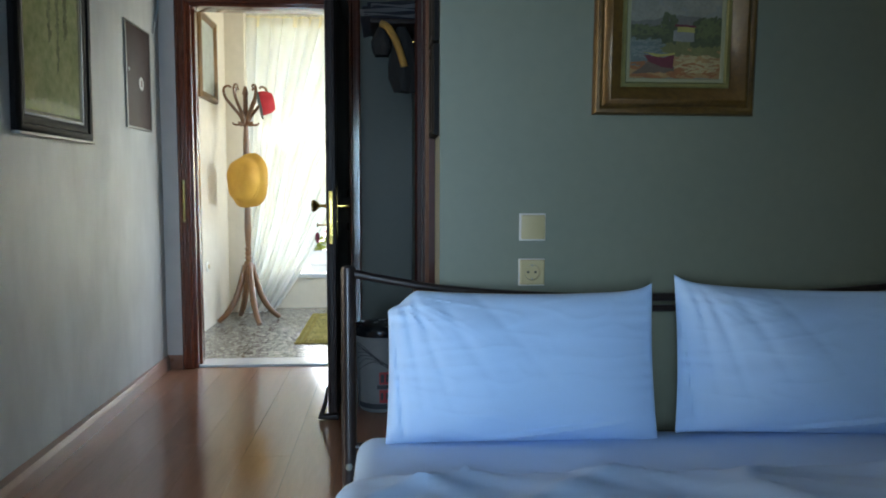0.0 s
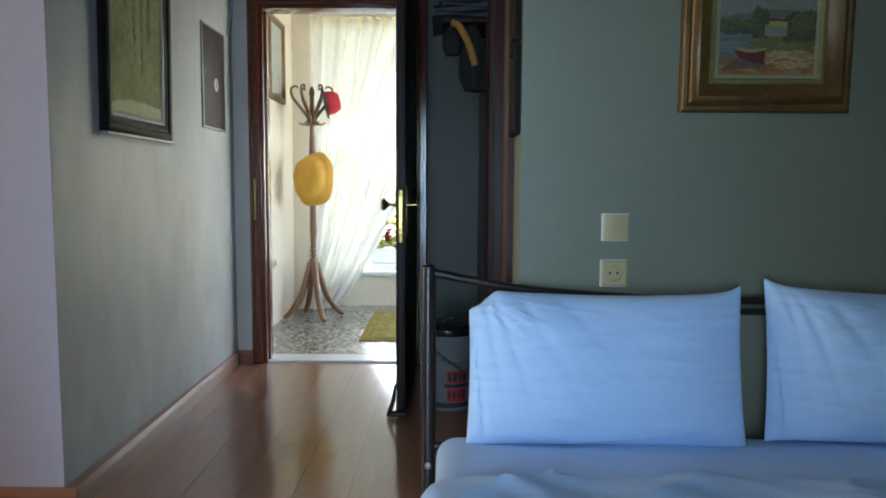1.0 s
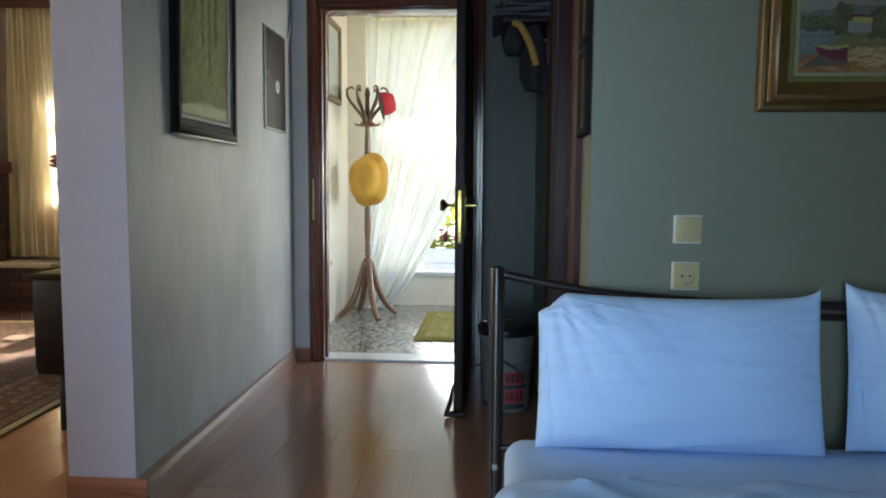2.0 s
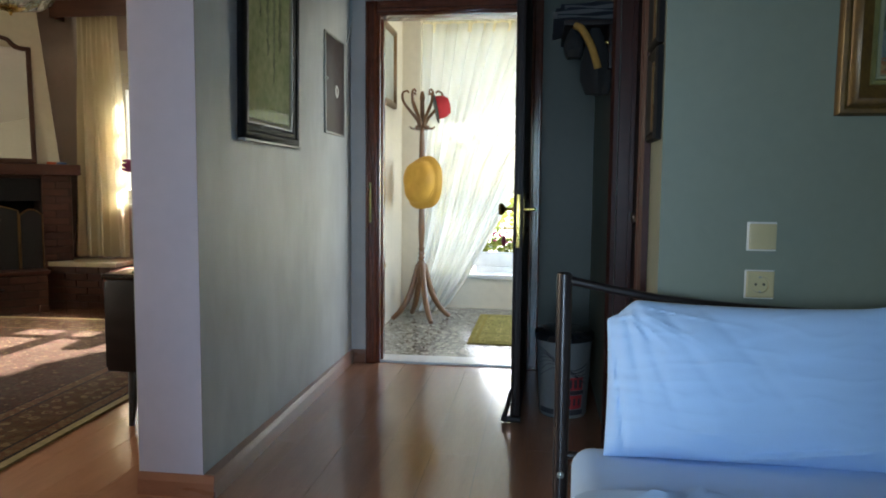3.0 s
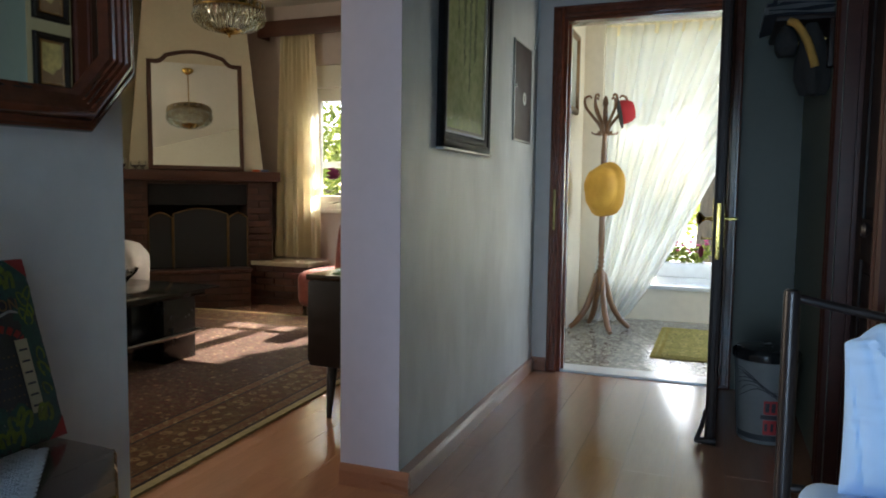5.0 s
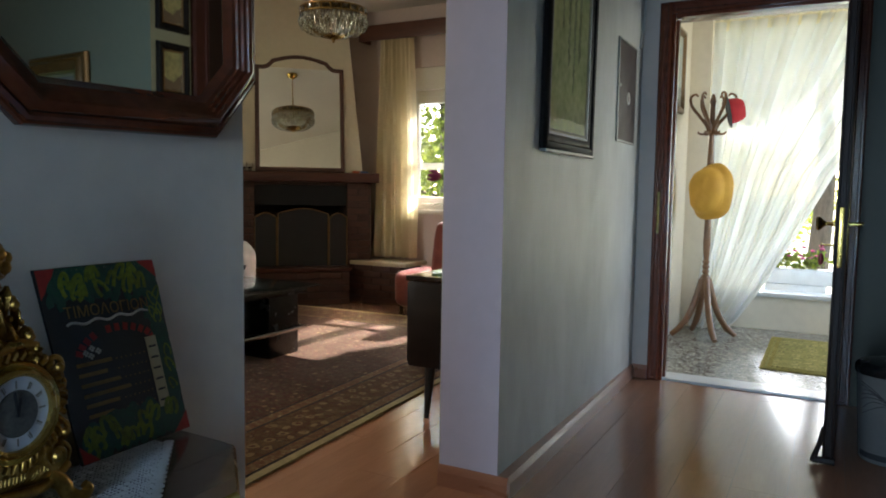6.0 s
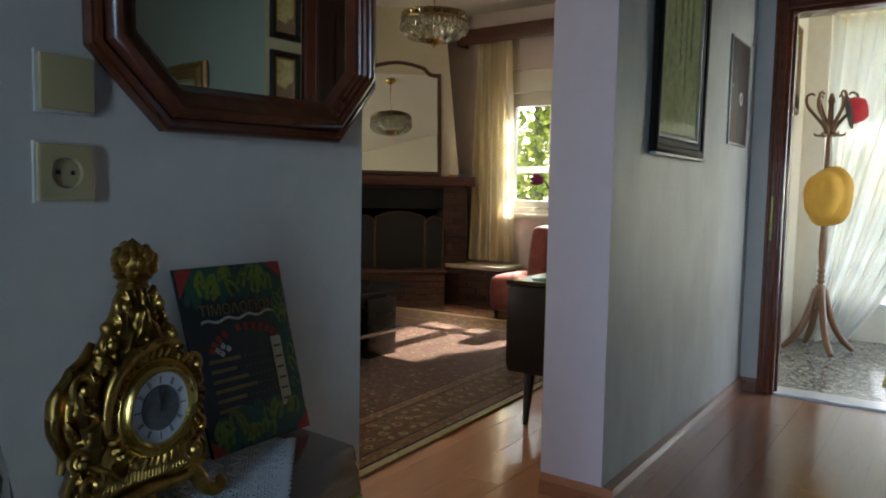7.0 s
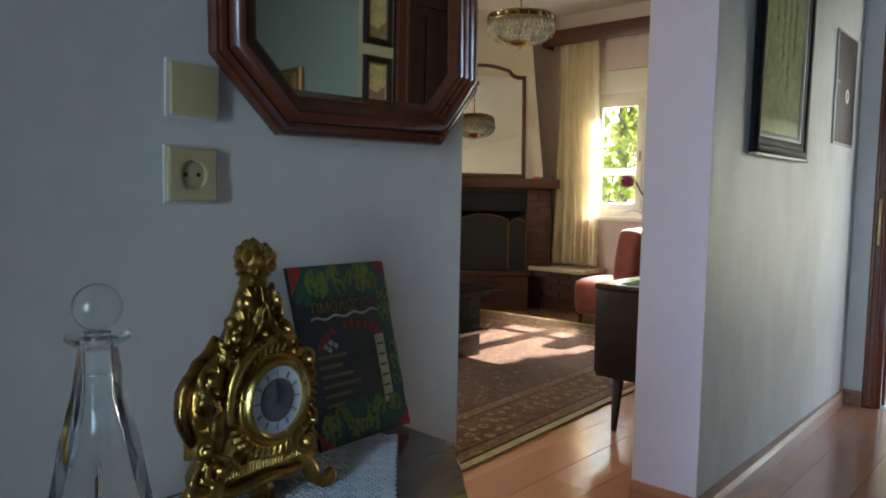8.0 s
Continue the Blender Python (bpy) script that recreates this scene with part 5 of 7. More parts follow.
def leaf(parent, x, y, z, length, width, ang, curl=0.3):
    """An acanthus-like leaf with ribs."""
    b = B()
    n, mth = 14, 8
    ca, sa_ = math.cos(radians(ang)), math.sin(radians(ang))
    g = []
    for i in range(n + 1):
        t = i / n
        w = width * 1.15 * math.sin(math.pi * min(1, t * 0.92 + 0.07)) ** 0.6 * (0.9 + 0.14 * math.sin(t * 19))
        row = []
        for j in range(mth + 1):
            s = j / mth * 2 - 1
            lx, ly = s * w, t * length
            lz = (0.004 + 0.006 * math.sin(math.pi * t)) * (1 - s * s) + 0.0012 * math.cos(s * 9) - 0.003 * t * t + curl * 0.012 * math.exp(-((t - 0.86) / 0.12) ** 2)
            row.append(b.verts.new((x + lx * ca - ly * sa_, y + lx * sa_ + ly * ca, z + lz)))
        g.append(row)
    for i in range(n):
        for j in range(mth):
            b.faces.new((g[i][j], g[i + 1][j], g[i + 1][j + 1], g[i][j + 1]))
    bmesh.ops.solidify(b, geom=b.faces[:], thickness=0.0024)
    part("leaf", b, M_GOLD, parent)


DC = (0.022, 0.147)     # middle of the dial
for s in (-1, 1):
    scroll(clock, s * 0.084, 0.072, 0.022, 1.2, 90 if s > 0 else 90, s, 0.0055, 0.018, ((s * 0.03, 0.052, 0.022), (s * 0.055, 0.078, 0.022)))
    scroll(clock, s * 0.095, 0.105, 0.016, 1.1, -90, s, 0.0045, 0.014, ((s * 0.103, 0.04, 0.012), (s * 0.112, 0.07, 0.014)))
    scroll(clock, s * 0.086, 0.195, 0.017, 1.1, -60 if s > 0 else 240, s, 0.005, 0.014, ((s * 0.10, 0.145, 0.012), (s * 0.106, 0.168, 0.014)))
    scroll(clock, s * 0.046, 0.244, 0.012, 1.1, -60 if s > 0 else 240, s, 0.0045, 0.012, ((s * 0.066, 0.208, 0.012), (s * 0.060, 0.226, 0.012)))
    scroll(clock, s * 0.026, 0.290, 0.009, 1.0, -60 if s > 0 else 240, s, 0.0045, 0.012, ((s * 0.036, 0.258, 0.012), (s * 0.036, 0.272, 0.012)))
    leaf(clock, s * 0.052, 0.06, 0.014, 0.05, 0.016, s * 38)
    leaf(clock, s * 0.075, 0.09, 0.014, 0.06, 0.017, s * 8)
    leaf(clock, s * 0.085, 0.145, 0.014, 0.05, 0.014, s * -12)
    leaf(clock, s * 0.06, 0.205, 0.014, 0.05, 0.014, s * 22)
    leaf(clock, s * 0.032, 0.225, 0.016, 0.04, 0.011, s * 24)
    leaf(clock, s * 0.012, 0.245, 0.018, 0.045, 0.009, s * 14)
    leaf(clock, s * 0.016, 0.272, 0.010, 0.034, 0.010, s * 12)
    leaf(clock, s * 0.018, 0.02, 0.018, 0.045, 0.011, s * 160)
    # scrolled feet
    pts = curve_points([(s * 0.075, 0.045, 0.012), (s * 0.092, 0.03, 0.02), (s * 0.098, 0.014, 0.026), (s * 0.112, 0.006, 0.034), (s * 0.124, 0.014, 0.036), (s * 0.118, 0.022, 0.034)], 5)
    part("foot", tube(B(), pts, 0.011, 10, [0.014 - 0.008 * k / len(pts) for k in range(len(pts))]), M_GOLD, clock)
    pts = curve_points([(s * 0.07, 0.045, -0.03), (s * 0.085, 0.02, -0.035), (s * 0.09, 0.006, -0.04), (s * 0.095, 0.004, -0.045)], 5)
    part("foot", tube(B(), pts, 0.011, 10), M_GOLD, clock)
leaf(clock, 0, 0.0, 0.02, 0.05, 0.02, 0, 0.1)
# tall acanthus leaves and a ball on the upper body
for x, y, ln, wd, an in ((-0.030, 0.215, 0.07, 0.014, -6), (-0.012, 0.225, 0.085, 0.012, -2), (0.010, 0.222, 0.08, 0.012, 6), (0.030, 0.214, 0.06, 0.013, 14), (-0.048, 0.195, 0.05, 0.013, -14), (0.0, 0.262, 0.05, 0.010, 0), (-0.014, 0.268, 0.045, 0.009, 14), (0.014, 0.268, 0.045, 0.009, -14)):
    leaf(clock, x, y, 0.012, ln, wd, an, 0.16)
for x, y, r in ((-0.046, 0.262, 0.0095), (0.044, 0.262, 0.006), (-0.06, 0.235, 0.006)):
    b = B()
    bmesh.ops.create_uvsphere(b, u_segments=14, v_segments=10, radius=r, matrix=Matrix.Translation((x, y, 0.008)))
    part("ball", b, M_GOLD, clock)
random.seed(9)
for k in range(22):           # flowers and berries in the ornament
    y = random.uniform(0.06, 0.29)
    w = half_width(y)
    u = random.choice((-1, 1)) * random.uniform(0.55, 0.95)
    if (u * w - DC[0]) ** 2 + (y - DC[1]) ** 2 < 0.0044:
        continue
    r = random.uniform(0.0025, 0.005)
    part("berry", lathe(B(), [(0, 0), (r, r * 0.4), (r * 1.05, r), (r * 0.6, r * 1.7), (0, r * 1.9)], 8, (u * w, y, 0.012)), M_GOLD, clock)
for cx, cy in ((-0.05, 0.222), (0.052, 0.22), (0.0, 0.236), (-0.082, 0.17)):
    for k in range(6):
        a = k * math.pi / 3
        leaf(clock, cx, cy, 0.02, 0.013, 0.005, math.degrees(a), 0.5)
for s in (-1, 1):            # leafy border along the outline
    for k in range(17):
        y = 0.05 + 0.255 * k / 16
        w = half_width(y)
        slope = (half_width(y + 0.01) - half_width(y - 0.01)) / 0.02
        ang = math.degrees(math.atan2(-slope * s, 1)) - s * 35 * (1 if k % 2 else -0.3)
        leaf(clock, s * (w - 0.008), y, 0.006 + 0.006 * (k % 2), 0.020 + 0.006 * (k % 3), 0.007, ang * 0.6, 0.1)
# broken arch over the dial, ribbed ring and fluted band under it
arc = [(DC[0] + (0.088 - 0.006 * k / 18) * math.cos(radians(66 + 125 * k / 18)), DC[1] + (0.090 - 0.006 * k / 18) * math.sin(radians(66 + 125 * k / 18)), 0.022) for k in range(19)]
part("arch", tube(B(), arc, 0.008, 12, [0.005 + 0.005 * math.sin(math.pi * (k + 1) / 20) for k in range(19)]), M_WORNGILT, clock, "smooth bright arch over the dial")
for k in range(40):
    a = 2 * math.pi * k / 40
    c, d = math.cos(a), math.sin(a)
    part("ring_rib", tube(B(), [(DC[0] + 0.069 * c, DC[1] + 0.069 * d, 0.021), (DC[0] + 0.077 * c + 0.004 * d, DC[1] + 0.077 * d - 0.004 * c, 0.022), (DC[0] + 0.083 * c + 0.007 * d, DC[1] + 0.083 * d - 0.007 * c, 0.016)], 0.004, 6), M_GOLD, clock)
for k in range(30):
    x = -0.085 + 0.17 * k / 29
    part("flute", tube(B(), [(x - 0.003, 0.045, 0.017), (x + 0.002, 0.056, 0.021), (x + 0.006, 0.066, 0.017)], 0.0036, 6), M_GOLD, clock)
for k in range(15):
    a = radians(215 + 110 * k / 14)
    part("bead", lathe(B(), [(0, 0), (0.005, 0.002), (0.0055, 0.006), (0.003, 0.009), (0, 0.0095)], 8, (DC[0] + 0.083 * math.cos(a), DC[1] + 0.08 * math.sin(a), 0.014)), M_GOLD, clock)
part("base_rib", tube(B(), curve_points([(-0.11, 0.05, 0.01), (-0.06, 0.036, 0.022), (0, 0.042, 0.028), (0.06, 0.036, 0.022), (0.11, 0.05, 0.01)], 6), 0.008, 10), M_GOLD, clock)
# crown
part("crown_neck", lathe(B(), [(0.022, 0), (0.018, 0.008), (0.026, 0.014), (0.02, 0.02)], 16, (0, 0.31, 0), Matrix.Rotation(radians(-90), 4, "X")), M_GOLD, clock)
b = lathe(B(), [(0.012, 0), (0.018, 0.006), (0.026, 0.017), (0.027, 0.026), (0.021, 0.035), (0.012, 0.044), (0.005, 0.050), (0, 0.054)], 24, (0, 0.322, 0), Matrix.Rotation(radians(-90), 4, "X"))
for v in b.verts:
    d = Vector((v.co.x, 0, v.co.z))
    f = 1 + 0.10 * noise.noise(v.co * 90)
    v.co.x *= f
    v.co.z *= f
part("crown", b, M_GOLD, clock)
for k in range(16):
    a = k * 2.4
    yy, rr = 0.33 + 0.0022 * k, 0.027 - 0.0009 * abs(k - 6)
    part("petal", lathe(B(), [(0, 0), (0.008, 0.002), (0.009, 0.006), (0.005, 0.01), (0, 0.011)], 8, (rr * math.cos(a), yy, rr * math.sin(a) * 0.9)), M_GOLD, clock)
# dial
DM = Matrix.Translation((DC[0], DC[1], 0))
part("bezel", lathe(B(), [(0.070, 0.012), (0.071, 0.020), (0.066, 0.026), (0.060, 0.024), (0.058, 0.030), (0.053, 0.034), (0.049, 0.031), (0.048, 0.024)], 48, (DC[0], DC[1], 0)), M_BRASS, clock, "polished brass bezel")
dial = part("dial", lathe(B(), [(0.0488, 0.024), (0.0488, 0.0255), (0, 0.026)], 48, (DC[0], DC[1], 0)), M_DIAL, clock, "white enamel dial")
M_DIALPIC = material("dial_centre", (0.12, 0.12, 0.105), 0.5, var=0.4, scale=70, fine=200, bump=0.05, tint=(0.04, 0.04, 0.04))
part("dial_centre", lathe(B(), [(0.031, 0.0256), (0.031, 0.0266), (0, 0.0268)], 36, (DC[0], DC[1], 0)), M_DIALPIC, dial, "small grey landscape print")
for k in range(12):
    a = radians(30 * k)
    b = box(B(), -0.0011, 0.0011, 0.033, 0.043, 0.026, 0.0266)
    if k % 3:
        box(b, 0.0022, 0.0032, 0.034, 0.042, 0.026, 0.0266)
    bmesh.ops.rotate(b, verts=b.verts[:], cent=(0, 0, 0), matrix=Matrix.Rotation(-a, 3, "Z"))
    bmesh.ops.translate(b, verts=b.verts[:], vec=(DC[0], DC[1], 0))
    part("hour_mark", b, P_GREYW, dial)
for a, ln, w in ((8, 0.03, 0.0016), (-12, 0.021, 0.0022)):
    b = box(B(), -w, w, -0.004, ln, 0.028, 0.029)
    bmesh.ops.rotate(b, verts=b.verts[:], cent=(0, 0, 0), matrix=Matrix.Rotation(radians(a), 3, "Z"))
    bmesh.ops.translate(b, verts=b.verts[:], vec=(DC[0], DC[1], 0))
    part("pointer", b, P_INK, dial)

# painted price board
board = thing("price_board", "small black painted price board leaning on the wall", "sign", Matrix.Translation((-1.258, 0.742, TZ + 0.003)) @ on_wall(0, 0, 0, 2) @ Matrix.Rotation(radians(-5.0), 4, "X"))
BW, BH = 0.213, 0.305
M_BOARD = material("black_board_paint", (0.012, 0.014, 0.016), 0.45, var=0.2, scale=20, fine=100, bump=0.05)
P_GREEN = flat_paint("board_dark_green", (0.01, 0.09, 0.05), tint=(0.004, 0.03, 0.03))
P_LIME = flat_paint("board_yellow_green", (0.20, 0.30, 0.012), var=0.4)
P_BRED = flat_paint("board_red", (0.40, 0.02, 0.015))
P_OCHRE = flat_paint("board_ochre", (0.24, 0.15, 0.04))
P_PAPER = flat_paint("cream_paper", (0.50, 0.45, 0.28), var=0.05)
P_WHITE = flat_paint("board_white", (0.60, 0.60, 0.56))
part("panel", box(B(), 0, BW, 0, BH, -0.006, 0, 0.001), M_BOARD, board)


def strokes(nm, mat, n, box_, size, thick, seed, lift=0.0):
    """Loose brush loops."""
    random.seed(seed)
    b = B()
    for k in range(n):
        cx, cy = random.uniform(box_[0], box_[1]), random.uniform(box_[2], box_[3])
        a0 = random.uniform(-0.6, 0.6)
        wd, ht, open_ = random.uniform(0.2, 0.36), random.uniform(0.45, 0.7), random.uniform(0.55, 0.95)
        pts = []
        for i in range(13):
            t = (i / 12 - 0.5) * 2 * math.pi * open_
            lx, ly = size * wd * math.sin(t), size * ht * math.cos(t) + size * 0.1 * math.cos(2 * t)
            pts.append((cx + lx * math.cos(a0) - ly * math.sin(a0), cy + lx * math.sin(a0) + ly * math.cos(a0), 0.0006))
        sm = [(min(BW - thick, max(thick, p.x)), min(BH - thick, max(thick, p.y)), p.z) for p in curve_points(pts[::2], 3)]
        tube(b, sm, thick, 4)
    for v in b.verts:
        v.co.z = 0.0007 + lift + (v.co.z - 0.0006) * 0.08
    part(nm, b, mat, board)["kind"] = "stuff"


strokes("green_wash", P_GREEN, 55, (0.02, 0.2, 0.255, 0.295), 0.03, 0.006, 1)
strokes("green_wash", P_GREEN, 60, (0.02, 0.2, 0.01, 0.05), 0.03, 0.006, 2)
strokes("green_wash", P_GREEN, 22, (0.185, 0.205, 0.06, 0.25), 0.03, 0.006, 3)
strokes("leaf_stroke", P_LIME, 15, (0.035, 0.18, 0.262, 0.292), 0.024, 0.0034, 4, 0.0009)
strokes("leaf_stroke", P_LIME, 18, (0.02, 0.19, 0.012, 0.05), 0.024, 0.0034, 5, 0.0009)
strokes("leaf_stroke", P_LIME, 9, (0.188, 0.206, 0.07, 0.25), 0.022, 0.0016, 6, 0.0009)
for k, tri in enumerate(([(0.001, BH - 0.001), (0.001, BH - 0.045), (0.032, BH - 0.001)], [(BW - 0.001, BH - 0.001), (BW - 0.034, BH - 0.001), (BW - 0.001, BH - 0.032)], [(BW - 0.001, 0.001), (BW - 0.001, 0.034), (BW - 0.034, 0.001)], [(0.001, 0.001), (0.03, 0.001), (0.001, 0.03)])):
    daub(board, "red_corner", tri, 0.0019, P_BRED, 50 + k, 0.001)


def lettering(text, size, m, mat, parent, name):
    cu = bpy.data.curves.new(name, "FONT")
    cu.body, cu.size, cu.extrude, cu.align_x = text, size, 0.0003, "CENTER"
    tmp = bpy.data.objects.new(name, cu)
    me = bpy.data.meshes.new_from_object(tmp)
    bpy.data.objects.remove(tmp)
    me.materials.clear()
    me.materials.append(mat)
    ob = new(name, me)
    ob.parent = parent
    ob.matrix_basis = m
    return ob


lettering("\u03a4\u0399\u039c\u039f\u039b\u039f\u0393\u0399\u039f\u039d", 0.0245, pose(0.107, 0.226, 0.001, 0, 0, -1), P_OCHRE, board, "title")
b = B()
tube(b, [(0.03 + 0.15 * k / 30, 0.217 + 0.0025 * math.sin(k * 0.75) + 0.004 * k / 30, 0.0006) for k in range(31)], 0.0022, 5)
for v in b.verts:
    v.co.z *= 0.6
part("wavy_line", b, P_WHITE, board)
for k in range(12):
    a = radians(158 - 128 * k / 11)
    b = box(B(), -0.0045, 0.0045, -0.006, 0.006, 0.0003, 0.0008)
    bmesh.ops.rotate(b, verts=b.verts[:], cent=(0, 0, 0), matrix=Matrix.Rotation(a - math.pi / 2, 3, "Z"))
    bmesh.ops.translate(b, verts=b.verts[:], vec=(0.112 + 0.078 * math.cos(a), 0.152 + 0.05 * math.sin(a), 0))
    if k not in (4,):
        part("red_letter_bar", b, P_BRED, board)
for k in range(6):
    y = 0.150 - 0.0165 * k
    b = box(B(), 0.03, 0.03 + (0.062, 0.05, 0.07, 0.085, 0.06, 0.045)[k], y, y + 0.006, 0.0003, 0.0008)
    part("text_bar", b, P_OCHRE, board)
    b = B()
    for j in range(7):
        x = 0.10 + 0.009 * j + (0.015 if k == 3 else 0)
        if x < 0.158:
            box(b, x, x + 0.002, y + 0.001, y + 0.003, 0.0003, 0.0008)
    part("dots", b, P_OCHRE, board)
part("price_strip", box(B(), 0.162, 0.184, 0.052, 0.176, 0.0005, 0.0012), P_PAPER, board, "cream paper price strip")
for k in range(6):
    part("price_bar", box(B(), 0.1655, 0.1805, 0.157 - 0.019 * k, 0.1605 - 0.019 * k, 0.0013, 0.0016), P_INK, board)
for x, y in ((0.05, 0.17), (0.062, 0.176), (0.058, 0.164), (0.072, 0.17)):
    b = B()
    for j in range(4):
        a = j * math.pi / 2
        box(b, x + 0.003 * math.cos(a) - 0.002, x + 0.003 * math.cos(a) + 0.002, y + 0.003 * math.sin(a) - 0.002, y + 0.003 * math.sin(a) + 0.002, 0.0004, 0.0009 + 0.0001 * j)
    part("white_flower", b, P_WHITE, board)

# the board is cut askew
SKEW = Matrix(((1, -0.175, 0, 0), (0, 1, 0, 0), (0, 0, 1, 0), (0, 0, 0, 1)))
for ob in board.children:
    ob.data.transform(ob.matrix_basis.inverted() @ SKEW @ ob.matrix_basis)

# glass decanter
dec = thing("decanter", "clear glass decanter with round ball stopper", "decanter", pose(-1.165, 0.352, TZ + 0.004, 0, 0, 20))
b = B()
rings = []
for z, r, k in ((0.0, 0.044, 1), (0.008, 0.047, 1), (0.05, 0.042, 1), (0.14, 0.030, 1), (0.2, 0.022, 0.6), (0.245, 0.019, 0.2), (0.256, 0.034, 0), (0.260, 0.034, 0), (0.2605, 0.013, 0), (0.19, 0.012, 0.2), (0.10, 0.023, 0.7), (0.022, 0.035, 1), (0.016, 0.0, 1)):
    row = []
    for i in range(32):
        a = 2 * math.pi * i / 32
        tri = 1 / max(0.62, math.cos(((a + math.pi / 4) % (math.pi / 2)) - math.pi / 4))
        rr = r * (1 + k * (tri - 1) * 0.9)
        row.append(b.verts.new((rr * math.cos(a), rr * math.sin(a), z)))
    rings.append(row)
for p, q in zip(rings, rings[1:]):
    for i in range(32):
        b.faces.new((p[i], p[(i + 1) % 32], q[(i + 1) % 32], q[i]))
b.faces.new(rings[0])
bmesh.ops.remove_doubles(b, verts=b.verts[:], dist=0.0003)
part("bottle", b, M_THIN, dec)
b = B()
bmesh.ops.create_uvsphere(b, u_segments=32, v_segments=20, radius=0.0265, matrix=Matrix.Translation((0, 0, 0.2915)))
lathe(b, [(0.0105, 0.215), (0.011, 0.2608), (0.014, 0.2625), (0.014, 0.2655), (0.0, 0.2656)], 20)
part("stopper", b, M_GLASS, dec, "round glass ball stopper")


# ---- living room: corner fireplace ----
M_BRICK = material("dark_brown_brick", (0.10, 0.04, 0.025), 0.6, var=0.25, scale=14, fine=90, bump=0.3, depth=0.004, island=0.25)
M_MORTAR = material("dark_mortar", (0.075, 0.045, 0.034), 0.85, var=0.2, scale=14, fine=90, bump=0.3)
M_SLAB = material("cream_stone_slab", (0.45, 0.38, 0.25), 0.5, var=0.12, scale=8, fine=60, bump=0.1)
M_MANTEL = material("brown_mantel_wood", (0.10, 0.036, 0.022), 0.35, var=0.2, scale=4, fine=50, bump=0.08, stretch=(0.6, 5, 5))
FM = on_wall(-4.4, 5.7, 0, -45)
fire = thing("fireplace", "dark brick corner fireplace with wooden mantel and plaster hood", "fireplace", FM)
b = B()
box(b, -1.08, -0.83, 0.32, 1.15, -0.45, -0.002)
box(b, 0.035, 0.27, 0.32, 1.15, -0.45, -0.002)
box(b, -0.829, 0.034, 1.125, 1.15, -0.45, -0.002)
box(b, -0.829, 0.034, 0.32, 0.38, -0.45, -0.004)
box(b, -1.09, 0.03, 0.0, 0.319, -0.45, 0.185)
part("brick_core", b, M_MORTAR, fire)
part("firebox", box(B(), -0.829, 0.034, 0.381, 1.124, -0.47, -0.44), M_SOOT_UNLIT, fire, "soot-black firebox")
part("smoke_panel", box(B(), -0.828, 0.033, 0.93, 1.122, -0.03, -0.012, 0.002), M_SOOT_UNLIT, fire, "black metal smoke panel")
part("mantel_shelf", box(B(), -1.16, 0.33, 1.152, 1.243, -0.3, 0.09, 0.006), M_MANTEL, fire, "thick dark wooden mantel shelf")
part("hearth_slab", box(B(), -1.1, 0.05, 0.32, 0.352, -0.002, 0.2, 0.006), M_MANTEL, fire, "dark stone hearth slab")
b = B()
hood = [(-0.98, 1.244, 0.0), (0.185, 1.244, 0.0), (0.03, 2.848, -0.12), (-0.83, 2.848, -0.12)]
f1 = [b.verts.new(p) for p in hood]
f2 = [b.verts.new((x, y, -0.62)) for x, y, z in hood]
b.faces.new(f1)
b.faces.new(f2)
for i in range(4):
    b.faces.new((f1[i], f1[(i + 1) % 4], f2[(i + 1) % 4], f2[i]))
part("hood", b, M_PLASTER, fire, "cream plaster hood", False)
# folding screen
M_SCREEN = material("black_screen_mesh", (0.012, 0.012, 0.012), 0.6, var=0.2, scale=60, fine=300, bump=0.3)
screen = thing("fire_screen", "folding black mesh fire screen with brass arch trim", "fire screen", FM)
for u0, u1, h in ((-0.83, -0.63, 0.86), (-0.62, -0.15, 0.90), (-0.14, 0.03, 0.86)):
    pts = [(u0, 0.353), (u1, 0.353)]
    n = 10
    arcp = [(u1 - (u1 - u0) * k / n, h - 0.05 + 0.05 * math.sin(math.pi * k / n)) for k in range(n + 1)]
    part("mesh_panel", plate(B(), pts + arcp, 0.03, Matrix()), M_SCREEN, screen)
    path3 = [(u0, 0.353, 0.034)] + [(x, y, 0.034) for x, y in reversed(arcp)] + [(u1, 0.353, 0.034)]
    part("trim_bar", tube(B(), path3, 0.007, 6), M_OLDGOLD, screen, "dull brass trim")
# raised side bench of brick under the window
bench = thing("brick_bench", "low brick ledge with a pale stone slab under the curtain", "ledge")
part("brick_core", box(B(), -4.42, -3.79, 5.78, 6.148, 0, 0.365), M_MORTAR, bench)
part("slab", box(B(), -4.40, -3.72, 5.735, 6.149, 0.366, 0.405, 0.006), M_SLAB, bench, "pale stone slab")

# tall mirror on the mantel
ml = [(-0.82, 1.247), (0.004, 1.247), (0.004, 2.235), (-0.07, 2.235), (-0.10, 2.243), (-0.125, 2.265), (-0.15, 2.295)]
na = 12
mid = -0.408
for k in range(1, na):
    t = k / na
    ml.append((-0.15 - (2 * (mid + 0.15) * -1) * t, 2.295 + 0.05 * math.sin(math.pi * t)))
ml += [(2 * mid + 0.15, 2.295), (2 * mid + 0.125, 2.265), (2 * mid + 0.10, 2.243), (2 * mid + 0.07, 2.235), (-0.82, 2.235)]
M_MIRFRAME = material("dark_walnut_frame", (0.085, 0.03, 0.018), 0.35, var=0.2, scale=6, fine=60, bump=0.06, coat=0.3)
